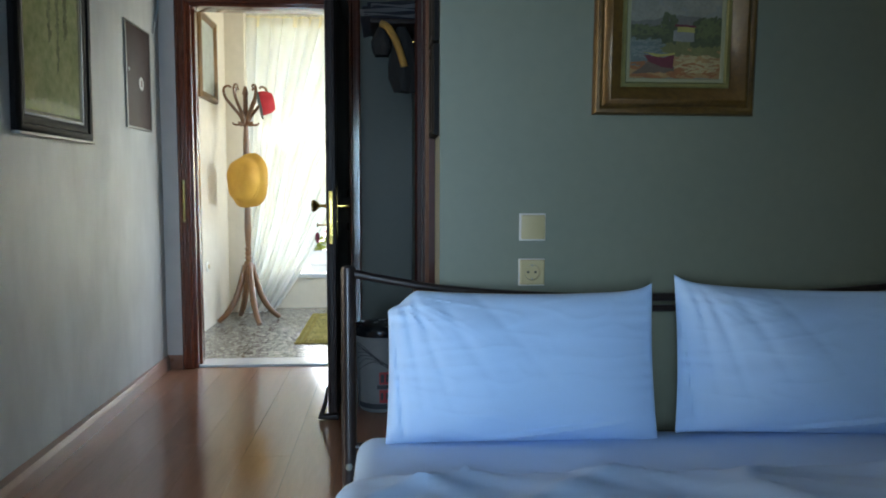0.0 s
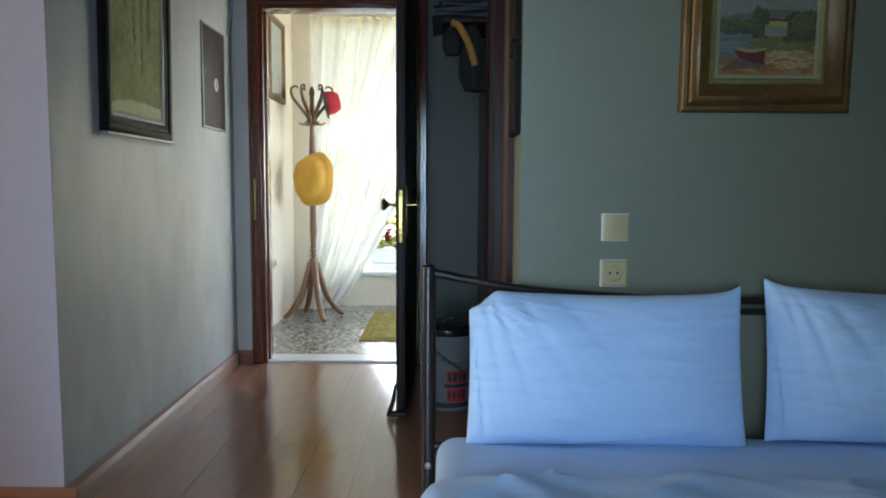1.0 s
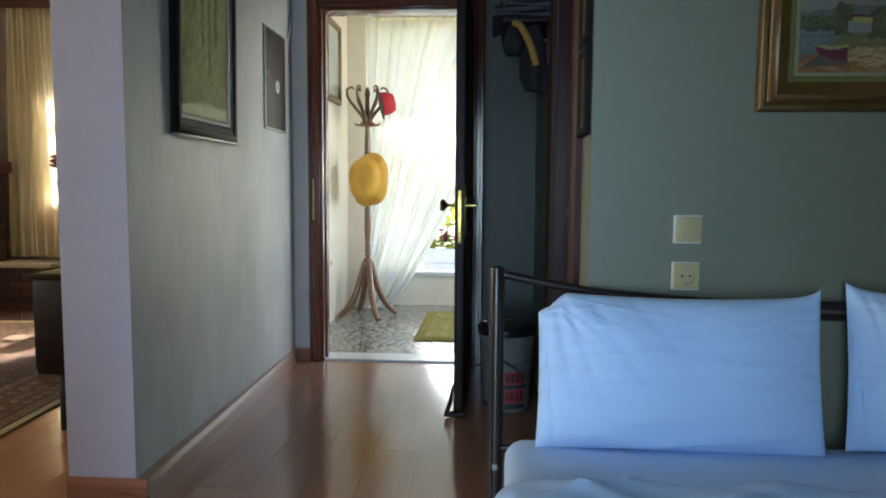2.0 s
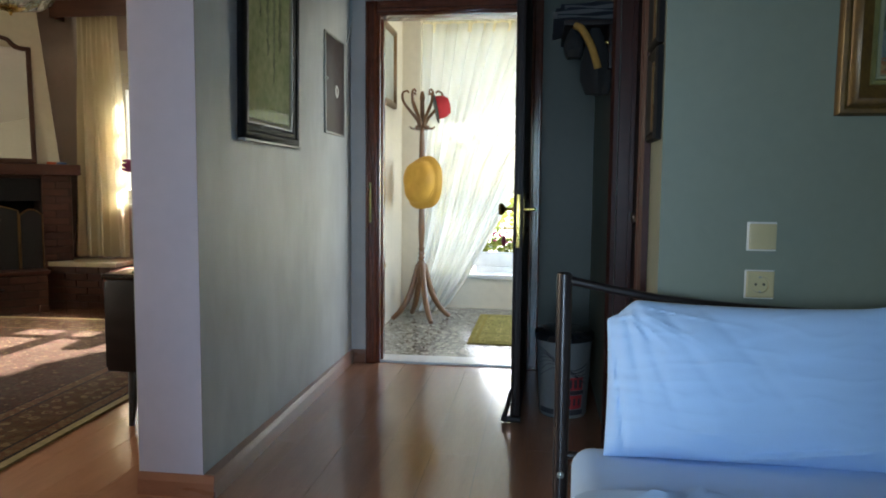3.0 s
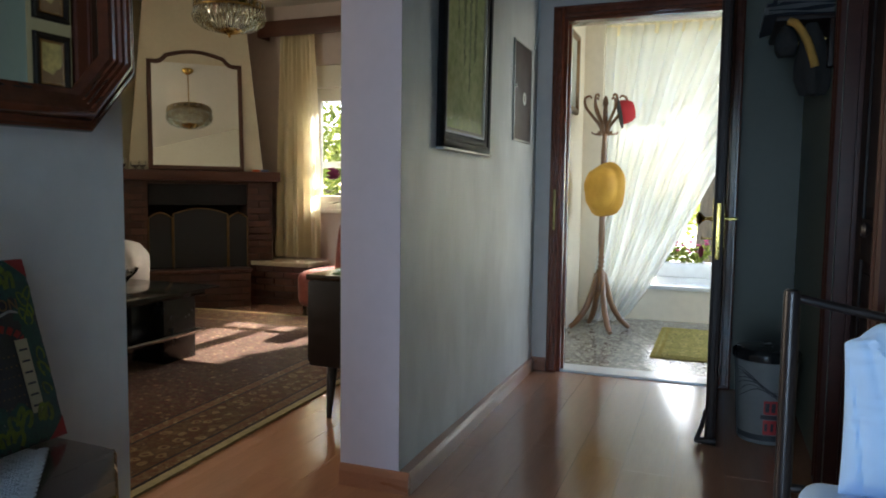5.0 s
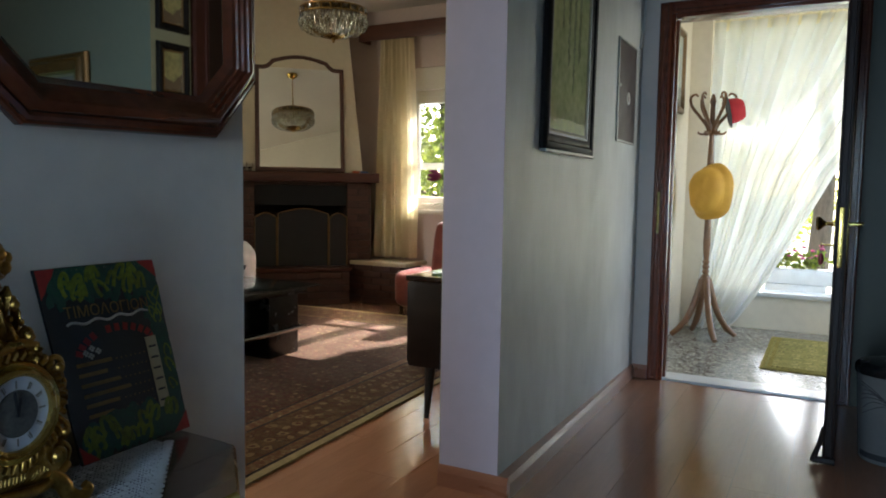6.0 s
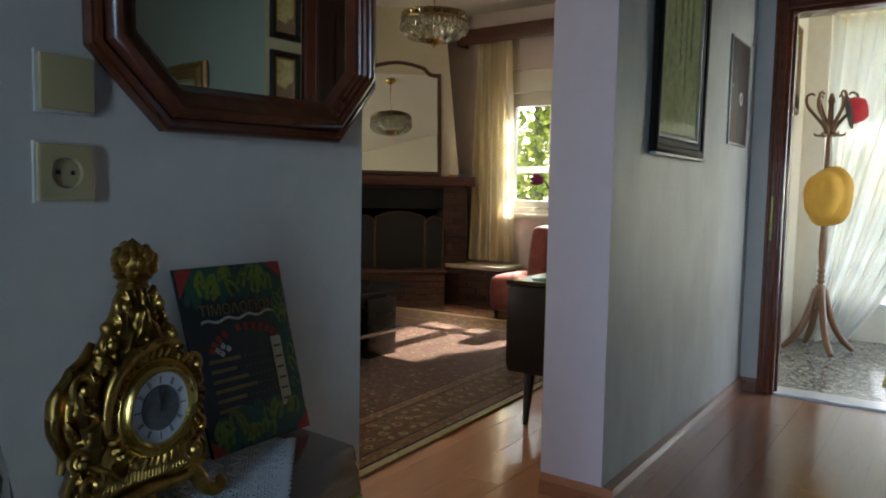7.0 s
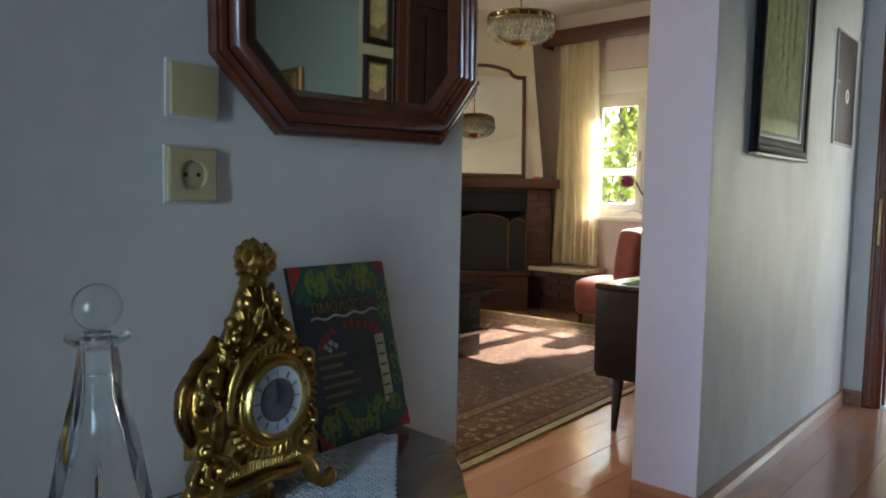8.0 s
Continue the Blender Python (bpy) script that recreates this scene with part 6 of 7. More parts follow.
tall = thing("mantel_mirror", "tall arched mirror in a dark walnut frame on the mantel", "mirror", FM @ Matrix.Translation((0, 0, 0.045)) @ Matrix.Translation((0, 1.247, 0)) @ Matrix.Rotation(radians(-7.0), 4, "X") @ Matrix.Translation((0, -1.247, 0)))
part("frame", moulding(B(), ml, [(0, -0.02), (0, 0.006), (0.006, 0.012), (0.028, 0.012), (0.036, 0.004), (0.04, 0.0)], Matrix()), M_MIRFRAME, tall)
part("mirror_glass", plate(B(), [(p.x, p.y) for p in inset_loop(ml, 0.037)], 0.001, Matrix()), M_MIRROR, tall, "slightly hazy mirror glass")

# small things on the mantel
for u, h, r in ((-1.03, 0.09, 0.035), (-0.93, 0.07, 0.04), (-0.87, 0.075, 0.03)):
    t = thing("glass_ornament", "small clear glass ornament on the mantel", "ornament", FM @ Matrix.Translation((u, 1.2435, 0.04)) @ Matrix.Rotation(radians(-90), 4, "X"), "glass ornaments on the mantel")
    part("glass", lathe(B(), [(0.0, 0.0), (r * 0.8, 0.0), (r * 0.3, 0.01), (r, h * 0.5), (r * 0.9, h), (r * 0.8, h), (r * 0.85, h * 0.5), (0, 0.02)], 20), M_GLASS, t)
M_ORANGE = material("orange_plastic", (0.60, 0.12, 0.03), 0.4, bump=0.02)
M_BLUEP = material("blue_plastic", (0.08, 0.14, 0.30), 0.4, bump=0.02)
for u, mt, lab in ((0.11, M_ORANGE, "small orange lighter lying on the mantel"), (0.19, M_BLUEP, "small blue box lying on the mantel")):
    t = thing("small_box", lab, "box", FM @ Matrix.Translation((u, 1.2435, 0.05)))
    part("body", box(B(), -0.035, 0.035, 0.0, 0.02, -0.012, 0.012, 0.003), mt, t)
    part("cap", box(B(), 0.036, 0.046, 0.003, 0.017, -0.009, 0.009, 0.002), M_SILVER, t)

# ---- pelmet, drape and window ----
pel = thing("pelmet", "dark brown wooden curtain pelmet over the window", "pelmet")
part("board", box(B(), -4.42, -2.5, 5.965, 5.985, 2.525, 2.672, 0.004), M_MANTEL, pel)
part("side", box(B(), -4.42, -4.40, 5.986, 6.149, 2.525, 2.672, 0.003), M_MANTEL, pel)
part("top", box(B(), -4.42, -2.5, 5.986, 6.149, 2.655, 2.671, 0.003), M_MANTEL, pel)


def drape(u, v):
    z = 0.43 + (2.60 - 0.43) * v
    x0 = -4.30 + 0.08 * v ** 1.5
    x1 = -3.79 - 0.06 * v
    x = x0 + (x1 - x0) * u
    a = 0.048 * (1 - 0.35 * v)
    y = 6.055 + a * math.sin(u * 2 * math.pi * 5 + 0.7 * math.sin(v * 3.4) + 0.8 * math.sin(u * 9)) + 0.014 * math.sin(u * 2 * math.pi * 13 + v * 3)
    return (x, y, z)


dr = thing("drape", "long cream fabric curtain hanging from the pelmet", "curtain")
part("cloth", sheet(B(), 130, 30, drape), M_DRAPE, dr)
part("hem", sheet(B(), 130, 1, lambda u, v: (drape(u, 0)[0], drape(u, 0)[1] - 0.003, 0.432 + 0.14 * v)), M_DRAPE, dr, "doubled hem")

winl = thing("window_living", "white window with roller shutter box and casements", "window", kind="structure")
part("shutter_box", box(B(), -3.999, -2.721, 6.16, 6.34, 2.06, 2.268, 0.006), M_WINFRAME, winl, "cream shutter box")
part("window_sill", box(B(), -4.0, -2.72, 6.10, 6.34, 0.86, 0.899, 0.005), M_WINFRAME, winl)
part("window_frame", moulding(B(), rect(-4.0, -2.72, 0.90, 2.06), [(0, 0), (0, 0.05), (0.06, 0.05), (0.06, 0.0)], Matrix(((1, 0, 0, 0), (0, 0, -1, 6.28), (0, 1, 0, 0), (0, 0, 0, 1)))), M_WINFRAME, winl)
for x0, x1 in ((-3.938, -3.442), (-3.438, -2.782)):
    casement = part("casement", moulding(B(), rect(x0, x1, 0.962, 1.998), [(0, 0), (0, 0.04), (0.004, 0.044), (0.06, 0.044), (0.066, 0.036), (0.066, 0.0)], Matrix(((1, 0, 0, 0), (0, 0, -1, 6.262), (0, 1, 0, 0), (0, 0, 0, 1)))), M_WINFRAME, winl)
    pane = part("pane", box(B(), x0 + 0.06, x1 - 0.06, 6.238, 6.242, 1.024, 1.936), M_PANE, casement)
    pane.visible_shadow = False
part("guard_rail", box(B(), -4.0, -2.72, 6.41, 6.43, 1.30, 1.365, 0.004), M_WINFRAME, winl, "white rail across the outside of the window")
part("latch", box(B(), -3.47, -3.455, 6.20, 6.218, 1.42, 1.52, 0.003), M_SILVER, winl)

# ---- chandelier ----
M_OLDBRASS = material("dull_old_brass", (0.30, 0.19, 0.06), 0.35, 1.0, var=0.2, scale=20, fine=120, bump=0.05, depth=0.001)
ch = thing("chandelier", "brass chandelier with tiers of hanging crystal rods", "chandelier", pose(-3.50, 4.34, 2.16))
part("chain_rod", tube(B(), [(0, 0, 0.2), (0, 0, 0.64)], 0.006, 8), M_BRASS, ch)
for k in range(9):
    part("chain_bead", lathe(B(), [(0, -0.012), (0.011, 0), (0, 0.012)], 8, (0, 0, 0.3 + 0.035 * k)), M_BRASS, ch)
part("canopy", lathe(B(), [(0.012, 0.63), (0.03, 0.64), (0.06, 0.665), (0.065, 0.688), (0, 0.6885)], 24), M_BRASS, ch)
for z in (0.165, 0.209):
    part("rim", lathe(B(), [(0.230, z), (0.242, z + 0.002), (0.243, z + 0.008), (0.240, z + 0.012), (0.230, z + 0.012), (0.2295, z + 0.006)], 48), M_OLDBRASS, ch, "thin brass rim ring")
for k in range(22):
    a = 2 * math.pi * (k + 0.5) / 22
    part("rim_bar", tube(B(), [(0.237 * math.cos(a), 0.237 * math.sin(a), 0.176), (0.237 * math.cos(a), 0.237 * math.sin(a), 0.21)], 0.006, 6), M_OLDBRASS, ch)
for k in range(22):
    a = 2 * math.pi * k / 22
    part("rim_stone", lathe(B(), [(0, 0), (0.018, 0.003), (0.014, 0.008), (0, 0.010)], 8, (0.236 * math.cos(a), 0.238 * math.sin(a), 0.194), Matrix.Rotation(a, 4, "Z") @ Matrix.Rotation(radians(90), 4, "Y")), M_CRYSTAL, ch)
for k in range(6):
    a = 2 * math.pi * k / 6
    part("arm", tube(B(), [(0.01 * math.cos(a), 0.01 * math.sin(a), 0.205), (0.235 * math.cos(a), 0.235 * math.sin(a), 0.205)], 0.005, 6), M_BRASS, ch)
part("bowl_bottom", lathe(B(), [(0.0, -0.02), (0.008, -0.016), (0.01, 0.0), (0.05, 0.012), (0.085, 0.03), (0.09, 0.036), (0.0, 0.034)], 28), M_BRASS, ch, "brass bottom cap")


def rod_mesh(r_top, r_bot, z_top, z_bot):
    b = B()
    tube(b, [(r_top, 0, z_top), (r_top * 0.6 + r_bot * 0.4 + 0.012, 0, z_top * 0.5 + z_bot * 0.5), (r_bot, 0, z_bot)], 0.009, 6, [0.006, 0.010, 0.006])
    return mesh_of("crystal_rod", b, M_CRYSTAL)


for n, (rt, rb, zt, zb) in ((48, (0.235, 0.19, 0.165, 0.05)), (34, (0.185, 0.085, 0.12, 0.025)), (40, (0.232, 0.232, 0.165, 0.075))):
    me = rod_mesh(rt, rb, zt, zb)
    for k in range(n):
        ob = new("crystal_rod", me)
        ob.parent = ch
        ob.rotation_euler = (0, 0, 2 * math.pi * (k + 0.5 * (n == 34)) / n)

# ---- rug ----
M_RUGF = rug_material("oriental_rug_field", (0.040, 0.017, 0.009), (0.19, 0.12, 0.052), (0.12, 0.022, 0.012), 21.0)
M_RUGB = rug_material("oriental_rug_border", (0.062, 0.028, 0.010), (0.18, 0.12, 0.048), (0.085, 0.016, 0.010), 13.0)
M_RUGG = rug_material("oriental_rug_guard", (0.10, 0.050, 0.020), (0.26, 0.19, 0.085), (0.12, 0.02, 0.016), 22.0)
M_RUGD = material("rug_dark_line", (0.022, 0.016, 0.016), 0.95, var=0.3, scale=22, fine=150, bump=0.5, spec=0.1)
M_RUGC = material("rug_cream_edge", (0.30, 0.235, 0.12), 0.95, var=0.2, scale=30, fine=180, bump=0.5, spec=0.1)
rug = thing("rug", "large worn oriental rug in brown, red and cream", "rug", pose(-2.10, 2.05, 0, 0, 0, 2.6))
RP = rect(-2.66, 0.0, -0.7, 3.30)
part("edge", moulding(B(), RP, [(0, 0.0005), (0, 0.010), (0.038, 0.011)], Matrix()), M_RUGC, rug, "cream woven edge")
for k, (d0, d1, mt) in enumerate(((0.038, 0.055, M_RUGD), (0.055, 0.115, M_RUGG), (0.115, 0.128, M_RUGD), (0.128, 0.37, M_RUGB), (0.37, 0.383, M_RUGD), (0.383, 0.443, M_RUGG), (0.443, 0.456, M_RUGD))):
    part("border", moulding(B(), RP, [(d0, 0.0112), (d1, 0.0112)], Matrix()), mt, rug)
part("field", plate(B(), [(p.x, p.y) for p in inset_loop(RP, 0.456)], 0.0112, Matrix()), M_RUGF, rug)
b = B()
rnd = random.Random(77)
for k in range(150):
    x = -2.64 + 2.62 * k / 149
    tube(b, [(x, 3.298, 0.006), (x + rnd.uniform(-0.008, 0.008), 3.33, 0.004), (x + rnd.uniform(-0.015, 0.015), 3.36, 0.002)], 0.003, 4)
part("fringe", b, M_RUGC, rug, "short cream fringe")["kind"] = "stuff"

# ---- sideboard with tulip ----
M_SIDE = material("black_brown_sideboard", (0.014, 0.008, 0.006), 0.35, var=0.2, scale=5, fine=60, bump=0.04, coat=0.0, spec=0.25, stretch=(1, 1, 4))
side = thing("sideboard", "small black-brown sideboard on tapered splayed legs", "cabinet", pose(0, 0, 0))
part("body", box(B(), -2.03, -1.53, 2.985, 4.05, 0.245, 0.655, 0.006), M_SIDE, side)
part("top", box(B(), -2.04, -1.525, 2.975, 4.06, 0.656, 0.683, 0.004), material("polished_black_top", (0.012, 0.009, 0.008), 0.12, var=0.2, scale=5, fine=60, bump=0.02, coat=0.5, uneven=0.03), side, "polished dark top")
for yk in (3.0, 3.53):
    part("door", box(B(), -2.046, -2.0305, yk, yk + 0.5, 0.26, 0.645, 0.003), M_SIDE, side)
for x, y, dx, dy in ((-1.945, 3.06, 0.02, -0.07), (-1.62, 3.06, 0.03, -0.07), (-1.945, 3.97, 0.0, 0.06), (-1.62, 3.97, 0.03, 0.06)):
    part("leg", tube(B(), [(x, y, 0.246), (x + dx * 0.5, y + dy * 0.5, 0.12), (x + dx, y + dy, 0.0)], 0.02, 10, [0.027, 0.02, 0.011]), M_SIDE, side)
cloth = thing("table_runner", "small dark green cloth on the sideboard", "cloth")
part("cloth", box(B(), -1.93, -1.6, 3.03, 3.5, 0.684, 0.689, 0.001), material("dark_green_cloth", (0.06, 0.13, 0.05), 0.85, var=0.2, scale=20, fine=150, bump=0.3), cloth)
M_STEM = material("green_stem", (0.06, 0.13, 0.02), 0.5, var=0.2, scale=30, bump=0.1)
M_PETAL = material("purple_petal", (0.32, 0.02, 0.15), 0.5, var=0.25, scale=40, fine=120, bump=0.1)
vase = thing("tulip_vase", "purple tulip in a clear glass vase on the sideboard", "vase", pose(-1.80, 3.20, 0.689))
part("vase", lathe(B(), [(0, 0), (0.05, 0.0), (0.052, 0.01), (0.04, 0.15), (0.05, 0.24), (0.047, 0.24), (0.037, 0.15), (0.045, 0.02), (0, 0.015)], 24), M_GLASS, vase)
T0 = Vector((-0.07, -0.19, 0.462))
pts = curve_points([(0, 0, 0.02), (-0.01, -0.01, 0.22), (-0.04, -0.07, 0.34), (-0.06, -0.145, 0.41), tuple(T0)], 6)
part("stem", tube(B(), pts, 0.004, 8), M_STEM, vase, "curved green stem")
for k in range(6):
    b = B()
    a = math.pi / 3 * k
    r = 0.025 if k % 2 else 0.022
    def petal(u, v, a=a, r=r):
        w = math.sin(math.pi * min(1, v * 0.93 + 0.05)) ** 0.6
        ang = a + (u - 0.5) * 1.15 * w
        rr = r * (0.35 + 0.9 * math.sin(min(1, v * 1.2) * math.pi * 0.55)) * (1 - 0.35 * v ** 3)
        return (rr * math.cos(ang), rr * math.sin(ang), v * 0.068)
    sheet(b, 5, 8, petal)
    d = Vector((-0.85, -0.5, 0.12)).normalized()
    m = Matrix.Translation(T0) @ d.to_track_quat("Z", "Y").to_matrix().to_4x4()
    bmesh.ops.transform(b, matrix=m, verts=b.verts[:])
    part("petal", b, M_PETAL, vase, "dark purple petal")
b = B()
def tulip_leaf(u, v):
    c = curve_points([(0, 0, 0.05), (-0.05, -0.02, 0.25), (-0.12, -0.08, 0.31), (-0.17, -0.13, 0.30)], 4)
    p = c[min(len(c) - 1, int(v * (len(c) - 1)))]
    w = 0.022 * math.sin(math.pi * (0.1 + 0.88 * v))
    return (p.x + (u - 0.5) * w * 0.4, p.y + (u - 0.5) * w, p.z + 0.4 * abs(u - 0.5) * w + 0.02)
sheet(b, 4, 12, tulip_leaf)
part("leaf", b, M_STEM, vase)

# ---- slipper chair, coffee table, sofa ----
M_CHAIR = material("pink_brown_plush", (0.30, 0.085, 0.06), 0.9, var=0.3, scale=14, fine=120, bump=0.4, sheen=0.2, tint=(0.16, 0.035, 0.03))
chair = thing("slipper_chair", "low armless chair in mottled reddish plush", "chair", pose(-3.40, 5.62, 0))


def cushion(x0, x1, y0, y1, z0, z1, r, puff, seed):
    b = B()
    bmesh.ops.create_cube(b, size=1)
    bmesh.ops.subdivide_edges(b, edges=b.edges[:], cuts=14, use_grid_fill=True)
    c = Vector(((x0 + x1) / 2, (y0 + y1) / 2, (z0 + z1) / 2))
    h = Vector(((x1 - x0) / 2, (y1 - y0) / 2, (z1 - z0) / 2))
    for v in b.verts:
        u = v.co * 2
        p = Vector([u[i] * h[i] for i in range(3)])
        q = Vector([max(-h[i] + r, min(h[i] - r, p[i])) for i in range(3)])
        d = p - q
        if d.length > 1e-6:
            d = d.normalized() * max(abs(d.x), abs(d.y), abs(d.z))
        p = q + d
        for i in range(3):
            j, k = (i + 1) % 3, (i + 2) % 3
            p[i] += puff * u[i] * (1 - u[j] ** 2) * (1 - u[k] ** 2)
        p += v.co * 0.012 * noise.noise(p * 7 + Vector((seed, 0, 0)))
        v.co = c + p
    return b


part("seat", cushion(-0.20, 0.40, -0.29, 0.29, 0.075, 0.385, 0.07, 0.02, 1), M_CHAIR, chair)
b = cushion(0.16, 0.36, -0.29, 0.29, 0.32, 0.82, 0.05, 0.015, 2)
bmesh.ops.rotate(b, verts=b.verts[:], cent=(0.25, 0, 0.4), matrix=Matrix.Rotation(radians(7), 3, "Y"))
part("backrest", b, M_CHAIR, chair)
for x in (-0.14, 0.34):
    for y in (-0.24, 0.24):
        part("leg", tube(B(), [(x, y, 0.16), (x, y, 0.0)], 0.02, 8, [0.022, 0.015]), M_BLACK, chair)

M_TGLASS = material("dark_tinted_glass", (0.016, 0.019, 0.019), 0.08, var=0.1, scale=3, fine=30, bump=0.0, coat=0.3)
M_CHROME = material("chrome_bar", (0.62, 0.60, 0.57), 0.18, 1.0, var=0.05, scale=10, bump=0.0)
ct = thing("coffee_table", "low coffee table with dark glass top and black block legs", "coffee table", pose(0, 0, 0))
part("glass_top", box(B(), -4.05, -3.24, 2.72, 3.87, 0.445, 0.457, 0.003), M_TGLASS, ct)
part("under_frame", box(B(), -4.0, -3.30, 2.80, 3.80, 0.405, 0.444, 0.004), M_BLACK, ct)
for x0, x1 in ((-3.97, -3.72), (-3.58, -3.33)):
    for y0 in (2.86, 3.46):
        part("leg_block", box(B(), x0, x1, y0, y0 + 0.28, 0.0125, 0.404, 0.005), M_BLACK, ct)
for x in (-3.32, -3.99):
    part("chrome_rail", box(B(), x, x + 0.018, 2.80, 3.80, 0.165, 0.185, 0.003), M_CHROME, ct, "polished metal rail")
part("chrome_rail", box(B(), -3.99, -3.31, 3.775, 3.793, 0.165, 0.185, 0.003), M_CHROME, ct)
part("shelf", box(B(), -3.97, -3.33, 2.83, 3.77, 0.166, 0.182, 0.003), M_TGLASS, ct)
bowl = thing("glass_bowl", "clear cut-glass bowl standing on the coffee table", "bowl", pose(-3.66, 3.42, 0.4575))
b = B()
rows = []
for r, z in ((0.05, 0.0), (0.055, 0.006), (0.03, 0.02), (0.06, 0.045), (0.11, 0.10), (0.125, 0.13), (0.118, 0.132), (0.10, 0.10), (0.05, 0.05), (0.0, 0.035)):
    rows.append([b.verts.new((r * (1 + 0.08 * (i % 2)) * math.cos(math.pi * i / 12), r * (1 + 0.08 * (i % 2)) * math.sin(math.pi * i / 12), z)) for i in range(24)])
for p, q in zip(rows, rows[1:]):
    for i in range(24):
        b.faces.new((p[i], p[(i + 1) % 24], q[(i + 1) % 24], q[i]))
b.faces.new(rows[0])
bmesh.ops.remove_doubles(b, verts=b.verts[:], dist=0.0004)
part("glass", b, M_GLASS, bowl)
sofa = thing("sofa", "sofa covered with a loose creased white throw", "sofa", pose(0, 0, 0))
M_THROW = material("white_throw", (0.60, 0.57, 0.52), 0.9, var=0.1, scale=9, fine=140, bump=0.3)
part("base", cushion(-5.2, -4.35, 2.2, 4.25, 0.06, 0.42, 0.06, 0.01, 3), M_THROW, sofa)
part("backrest", cushion(-5.42, -5.1, 2.2, 4.25, 0.3, 0.84, 0.08, 0.02, 4), M_THROW, sofa)
part("arm", cushion(-5.2, -4.14, 3.93, 4.28, 0.3, 0.68, 0.12, 0.03, 5), M_THROW, sofa)
part("arm", cushion(-5.2, -4.28, 2.15, 2.45, 0.3, 0.66, 0.12, 0.03, 6), M_THROW, sofa)
for x in (-5.1, -4.45):
    for y in (2.3, 4.15):
        part("foot", lathe(B(), [(0.02, 0.0), (0.025, 0.1), (0.0, 0.1)], 10, (x, y, 0.0)), M_BLACK, sofa)

# ---- outside ----
M_GROUND = material("sunlit_ground", (0.42, 0.40, 0.33), 0.95, var=0.25, scale=0.6, fine=14, bump=0.3, depth=0.02, tint=(0.22, 0.25, 0.14))
b = B()
for y0, y1 in ((-160.0, -1.63), (6.62, 260.0)):
    plate(b, rect(-200, 200, y0, y1), -0.13, Matrix())
plate(b, rect(-200, -5.61, -1.63, 6.62), -0.13, Matrix())
plate(b, rect(3.53, 200, -1.63, 6.62), -0.13, Matrix())
structure("ground", b, M_GROUND, "bright dry garden ground outside", "ground")


def foliage_material(name, color):
    m = bpy.data.materials.new(name)
    m.use_nodes = True
    n, l = m.node_tree.nodes, m.node_tree.links
    n.remove(n["Principled BSDF"])
    d, t, x = n.new("ShaderNodeBsdfDiffuse"), n.new("ShaderNodeBsdfTranslucent"), n.new("ShaderNodeMixShader")
    geo, rp = n.new("ShaderNodeNewGeometry"), n.new("ShaderNodeValToRGB")
    rp.color_ramp.elements[0].color = (*[c * 0.55 for c in color], 1)
    rp.color_ramp.elements[1].color = (color[0] * 1.5, color[1] * 1.3, color[2], 1)
    l.new(geo.outputs["Random Per Island"], rp.inputs[0])
    l.new(rp.outputs[0], d.inputs[0])
    l.new(rp.outputs[0], t.inputs[0])
    x.inputs[0].default_value = 0.5
    l.new(d.outputs[0], x.inputs[1])
    l.new(t.outputs[0], x.inputs[2])
    l.new(x.outputs[0], n["Material Output"].inputs[0])
    return m


M_LEAVES = foliage_material("tree_leaves", (0.24, 0.30, 0.075))
M_BARK = material("grey_bark", (0.16, 0.12, 0.085), 0.9, var=0.3, scale=5, fine=30, bump=0.6, depth=0.02, stretch=(3, 3, 0.6))


def leaf_cloud(b_, clumps, per, size, seed):
    rnd = random.Random(seed)
    verts, faces = [], []
    for cx, cy, cz, r in clumps:
        for _ in range(per):
            d = Vector((rnd.gauss(0, 1), rnd.gauss(0, 1), rnd.gauss(0, 1))).normalized() * r * rnd.random() ** 0.45
            c = Vector((cx, cy, cz)) + d
            q = Euler((rnd.uniform(0, 6.3), rnd.uniform(0, 6.3), rnd.uniform(0, 6.3))).to_matrix()
            s = size * rnd.uniform(0.6, 1.3)
            k = len(verts)
            for px_, py_ in ((0, -1), (0.45, 0), (0, 1), (-0.45, 0)):
                verts.append(tuple(c + q @ Vector((px_ * s, py_ * s, 0.1 * s * px_))))
            faces.append((k, k + 1, k + 2, k + 3))
    me = bpy.data.meshes.new("crown")
    me.from_pydata(verts, [], faces)
    me.materials.append(M_LEAVES)
    return me


def tree(x, y, h, r, seed, low=0.35, nclump=24, per=170):
    rnd = random.Random(seed)
    t = thing("tree", "leafy green garden tree outside the windows", "tree", pose(x, y, -0.13), "garden trees")
    pts = curve_points([(0, 0, 0), (0.06, 0.03, h * 0.25), (-0.05, 0.06, h * 0.5), (0.04, 0, h * 0.8)], 5)
    b = B()
    tube(b, pts, 0.1, 10, [0.15 - 0.11 * k / len(pts) for k in range(len(pts))])
    clumps = []
    for k in range(nclump):
        a, e = rnd.uniform(0, 6.28), rnd.uniform(low, 1.0)
        rr = r * rnd.uniform(0.3, 1.0) * (1 - 0.5 * max(0, e - 0.6))
        c = (rr * math.cos(a), rr * math.sin(a), h * e)
        clumps.append((*c, rnd.uniform(0.3, 0.6) * r * 0.55))
        if k % 3 == 0:
            tube(b, [(0, 0, h * min(e, 0.75) * 0.75), (c[0] * 0.5, c[1] * 0.5, c[2] * 0.92), c], 0.03, 6, [0.05, 0.03, 0.01])
    part("trunk", b, M_BARK, t)
    ob = new("crown", leaf_cloud(None, clumps, per, 0.085, seed))
    ob.parent = t
    return t


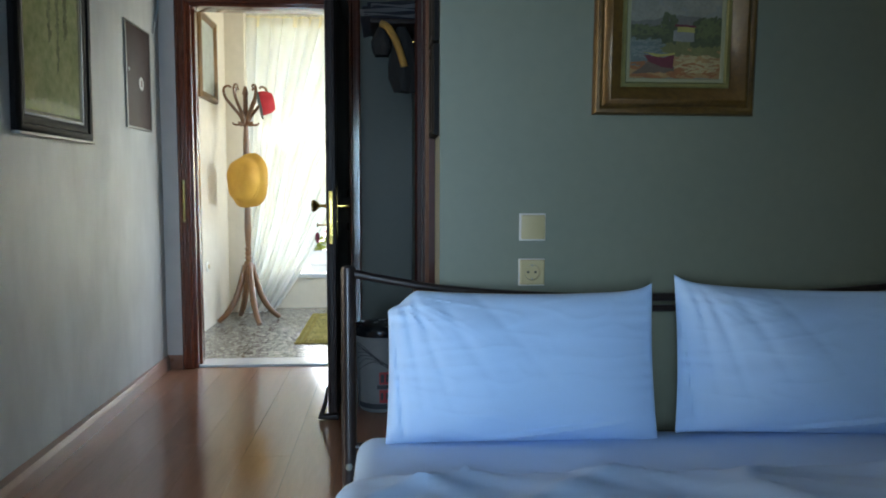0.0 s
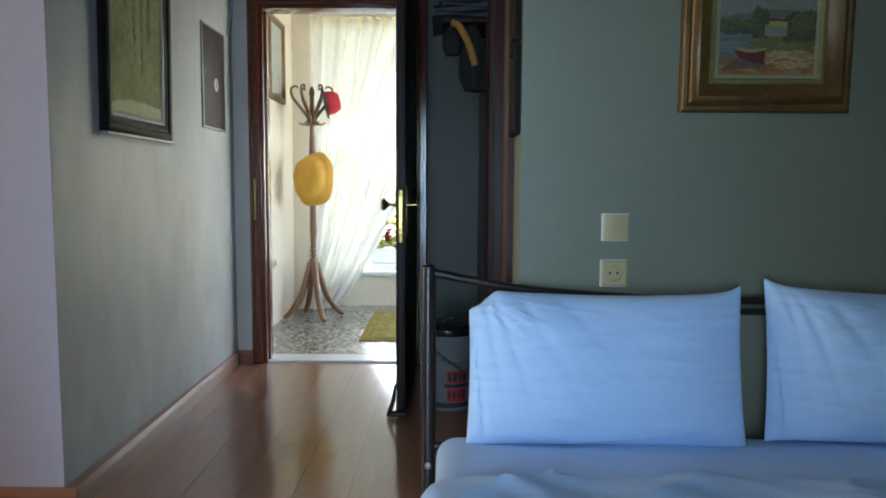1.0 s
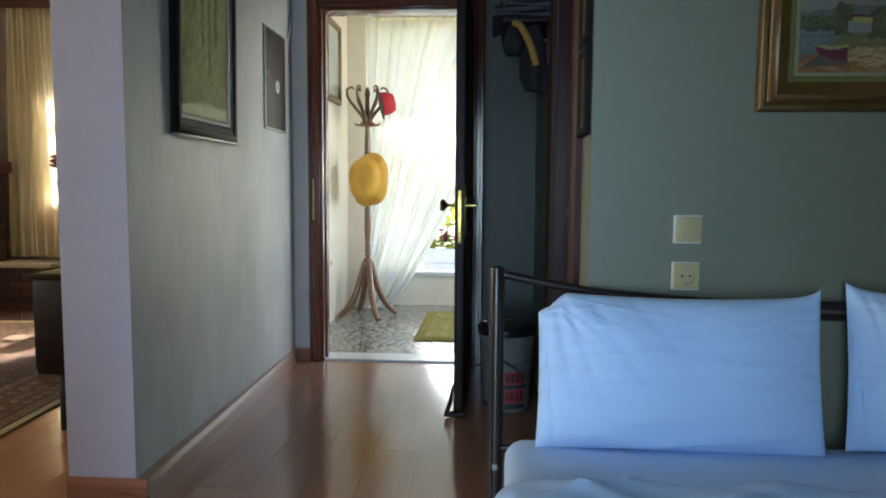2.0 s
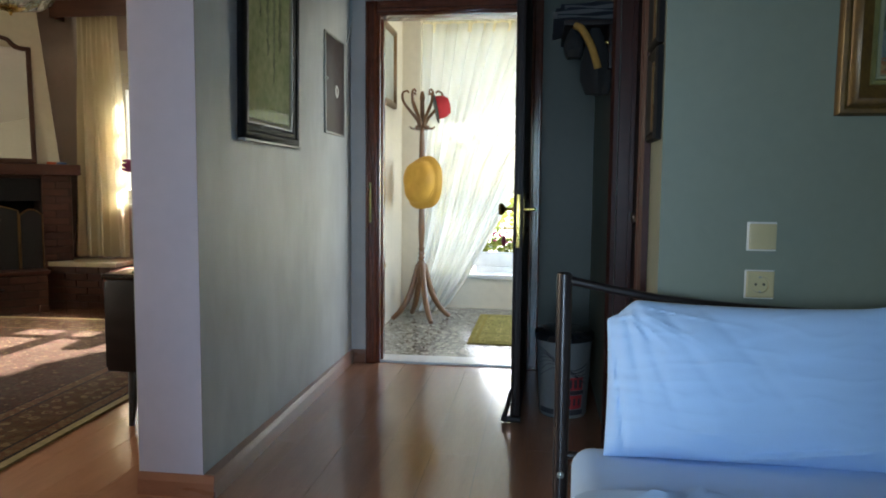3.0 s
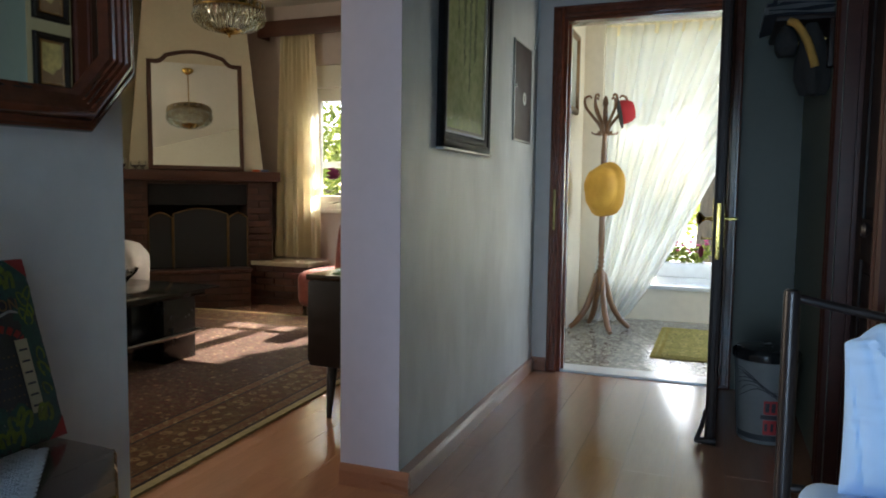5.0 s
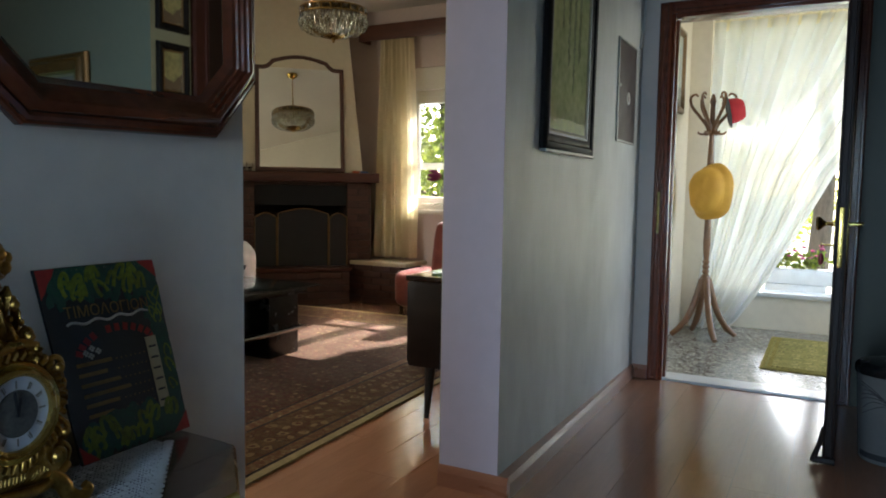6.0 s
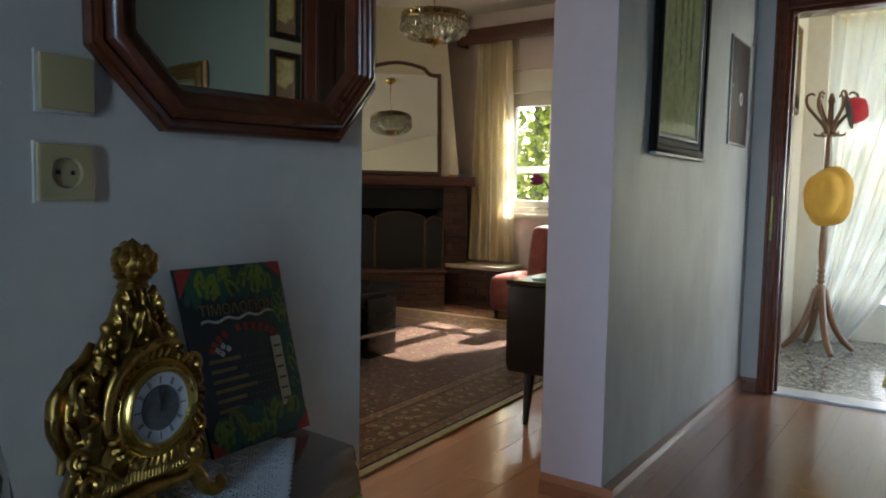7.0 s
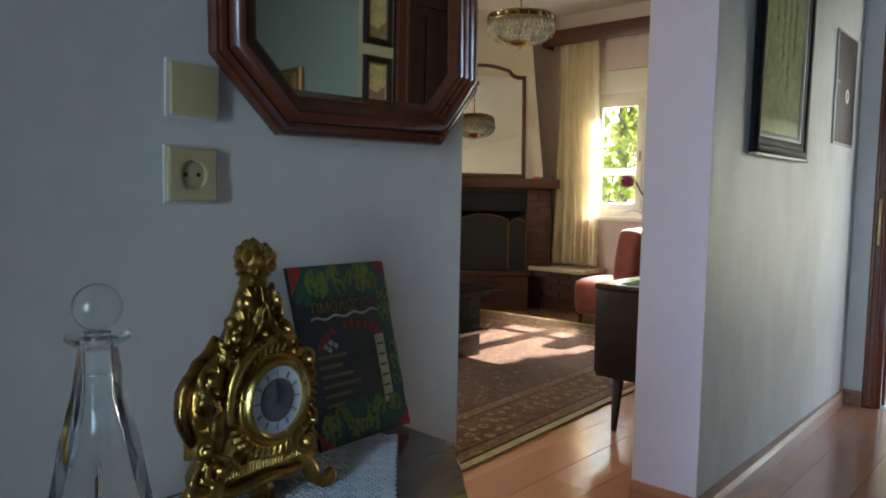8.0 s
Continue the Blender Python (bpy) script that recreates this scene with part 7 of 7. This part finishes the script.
tree(-4.1, 10.4, 5.8, 1.45, 3, 0.75, 8, 330)
tree(3.9, 14.2, 6.4, 1.9, 5, 0.62, 10, 380)
tree(-0.4, 10.9, 6.4, 2.4, 8, 0.40, 44, 720)
tree(-7.4, 15.0, 6.5, 2.4, 12, 0.3, 16, 130)
tree(-8.6, 15.5, 6.0, 2.6, 27, 0.08, 40, 260)
tree(-3.8, 16.5, 6.8, 2.8, 15, 0.12, 40, 300)
tree(-6.4, 16.0, 5.4, 2.0, 33, 0.2, 34, 300)
tree(1.8, 13.5, 6.2, 2.4, 17, 0.3)
hedge = leaf_cloud(None, [(-16 + 0.8 * k, 22 + math.sin(k * 2.1), 0.7 + 0.5 * math.sin(k * 1.3), 1.2) for k in range(36)], 160, 0.12, 21)
tagged(new("hedge", hedge), "long green garden hedge in the distance", "hedge", "", "stuff")
# flower box on the terrace parapet
M_PINK = material("pink_petals", (0.60, 0.05, 0.16), 0.6, var=0.2, scale=40, bump=0.1)
fb = thing("flower_box", "white planter with pink geraniums outside the hall window", "planter", pose(-0.52, 7.35, -0.13))
part("stand", box(B(), -0.25, 0.25, -0.1, 0.1, 0.0, 0.42, 0.01), M_MARBLE, fb, "white masonry block")
part("trough", box(B(), -0.3, 0.3, -0.1, 0.1, 0.421, 0.56, 0.012), M_MARBLE, fb)
ob = new("leaves", leaf_cloud(None, [(-0.2 + 0.08 * k, 0.0, 0.60 + 0.03 * (k % 3), 0.09) for k in range(6)], 40, 0.035, 31))
ob.parent = fb
rnd = random.Random(5)
b = B()
for k in range(26):
    cx, cy, cz = rnd.uniform(-0.22, 0.22), rnd.uniform(-0.09, 0.09), rnd.uniform(0.66, 0.78)
    lathe(b, [(0, -0.012), (0.02, -0.004), (0.024, 0.004), (0, 0.012)], 7, (cx, cy, cz))
part("blossoms", b, M_PINK, fb, "pink blossoms")
terrace = box(B(), -3.0, 3.0, 6.62, 8.6, -0.12, -0.02)
structure("pavement_terrace", terrace, M_MARBLE, "pale stone terrace outside the hall", "pavement")

# ---- fireplace bricks ----
def brick_mesh(w, h, d):
    b = B()
    box(b, 0, w, 0, h, -d, 0, 0.003)
    return mesh_of("brick", b, M_BRICK, False)


BM = {}


def brick_wall(parent, u0, u1, v0, v1, z, seed, xf=None):
    rnd = random.Random(seed)
    row, v = 0, v0
    while v + 0.05 < v1 + 0.01:
        u = u0 - (0.105 if row % 2 else 0)
        while u < u1:
            a, c = max(u, u0), min(u + 0.2, u1)
            u += 0.21
            if c - a > 0.03:
                k = round(c - a, 3)
                if k not in BM:
                    BM[k] = brick_mesh(k, 0.052, 0.03)
                ob = new("brick", BM[k])
                ob.parent = parent
                m = Matrix.Translation((a, v, z + rnd.uniform(0, 0.004)))
                ob.matrix_basis = xf @ m if xf else m
        v += 0.062
        row += 1


brick_wall(fire, 0.037, 0.268, 0.355, 1.15, 0.012, 1)
brick_wall(fire, -1.078, -0.832, 0.355, 1.15, 0.012, 2)
brick_wall(fire, -1.09, 0.03, 0.005, 0.315, 0.197, 3)
brick_wall(bench, 0, 0.63, 0.005, 0.36, 0.0, 4, Matrix(((1, 0, 0, -4.42), (0, 0, -1, 5.768), (0, 1, 0, 0), (0, 0, 0, 1))))

# ---- floor planks, last ----
def plank_mesh(length, width):
    b = B()
    box(b, 0, width - 0.0014, 0, length - 0.0014, -0.02, 0)
    return mesh_of("plank", b, M_PLANK, False)


PLANKS = {}
random.seed(11)


def lay_planks(x0, x1, y0, y1):
    w, n = 0.19, 0
    x = x0
    while x < x1 - 0.01:
        y = y0 - random.uniform(0, 1.2)
        while y < y1:
            a, b = max(y, y0), min(y + 1.29, y1)
            y += 1.29
            if b - a < 0.02:
                continue
            key = (round(b - a, 3), round(min(w, x1 - x), 3))
            if key not in PLANKS:
                PLANKS[key] = plank_mesh(*key)
            ob = new("plank", PLANKS[key])
            ob.location = (x, a, 0)
            ob.parent = floor
        x += w


lay_planks(-1.5, 0.2, 1.0, 4.33)
lay_planks(-1.3, 3.4, -1.5, 1.0)
lay_planks(-5.45, -1.5, -1.0, 6.15)
lay_planks(0.2, 3.4, 1.0, 1.924)
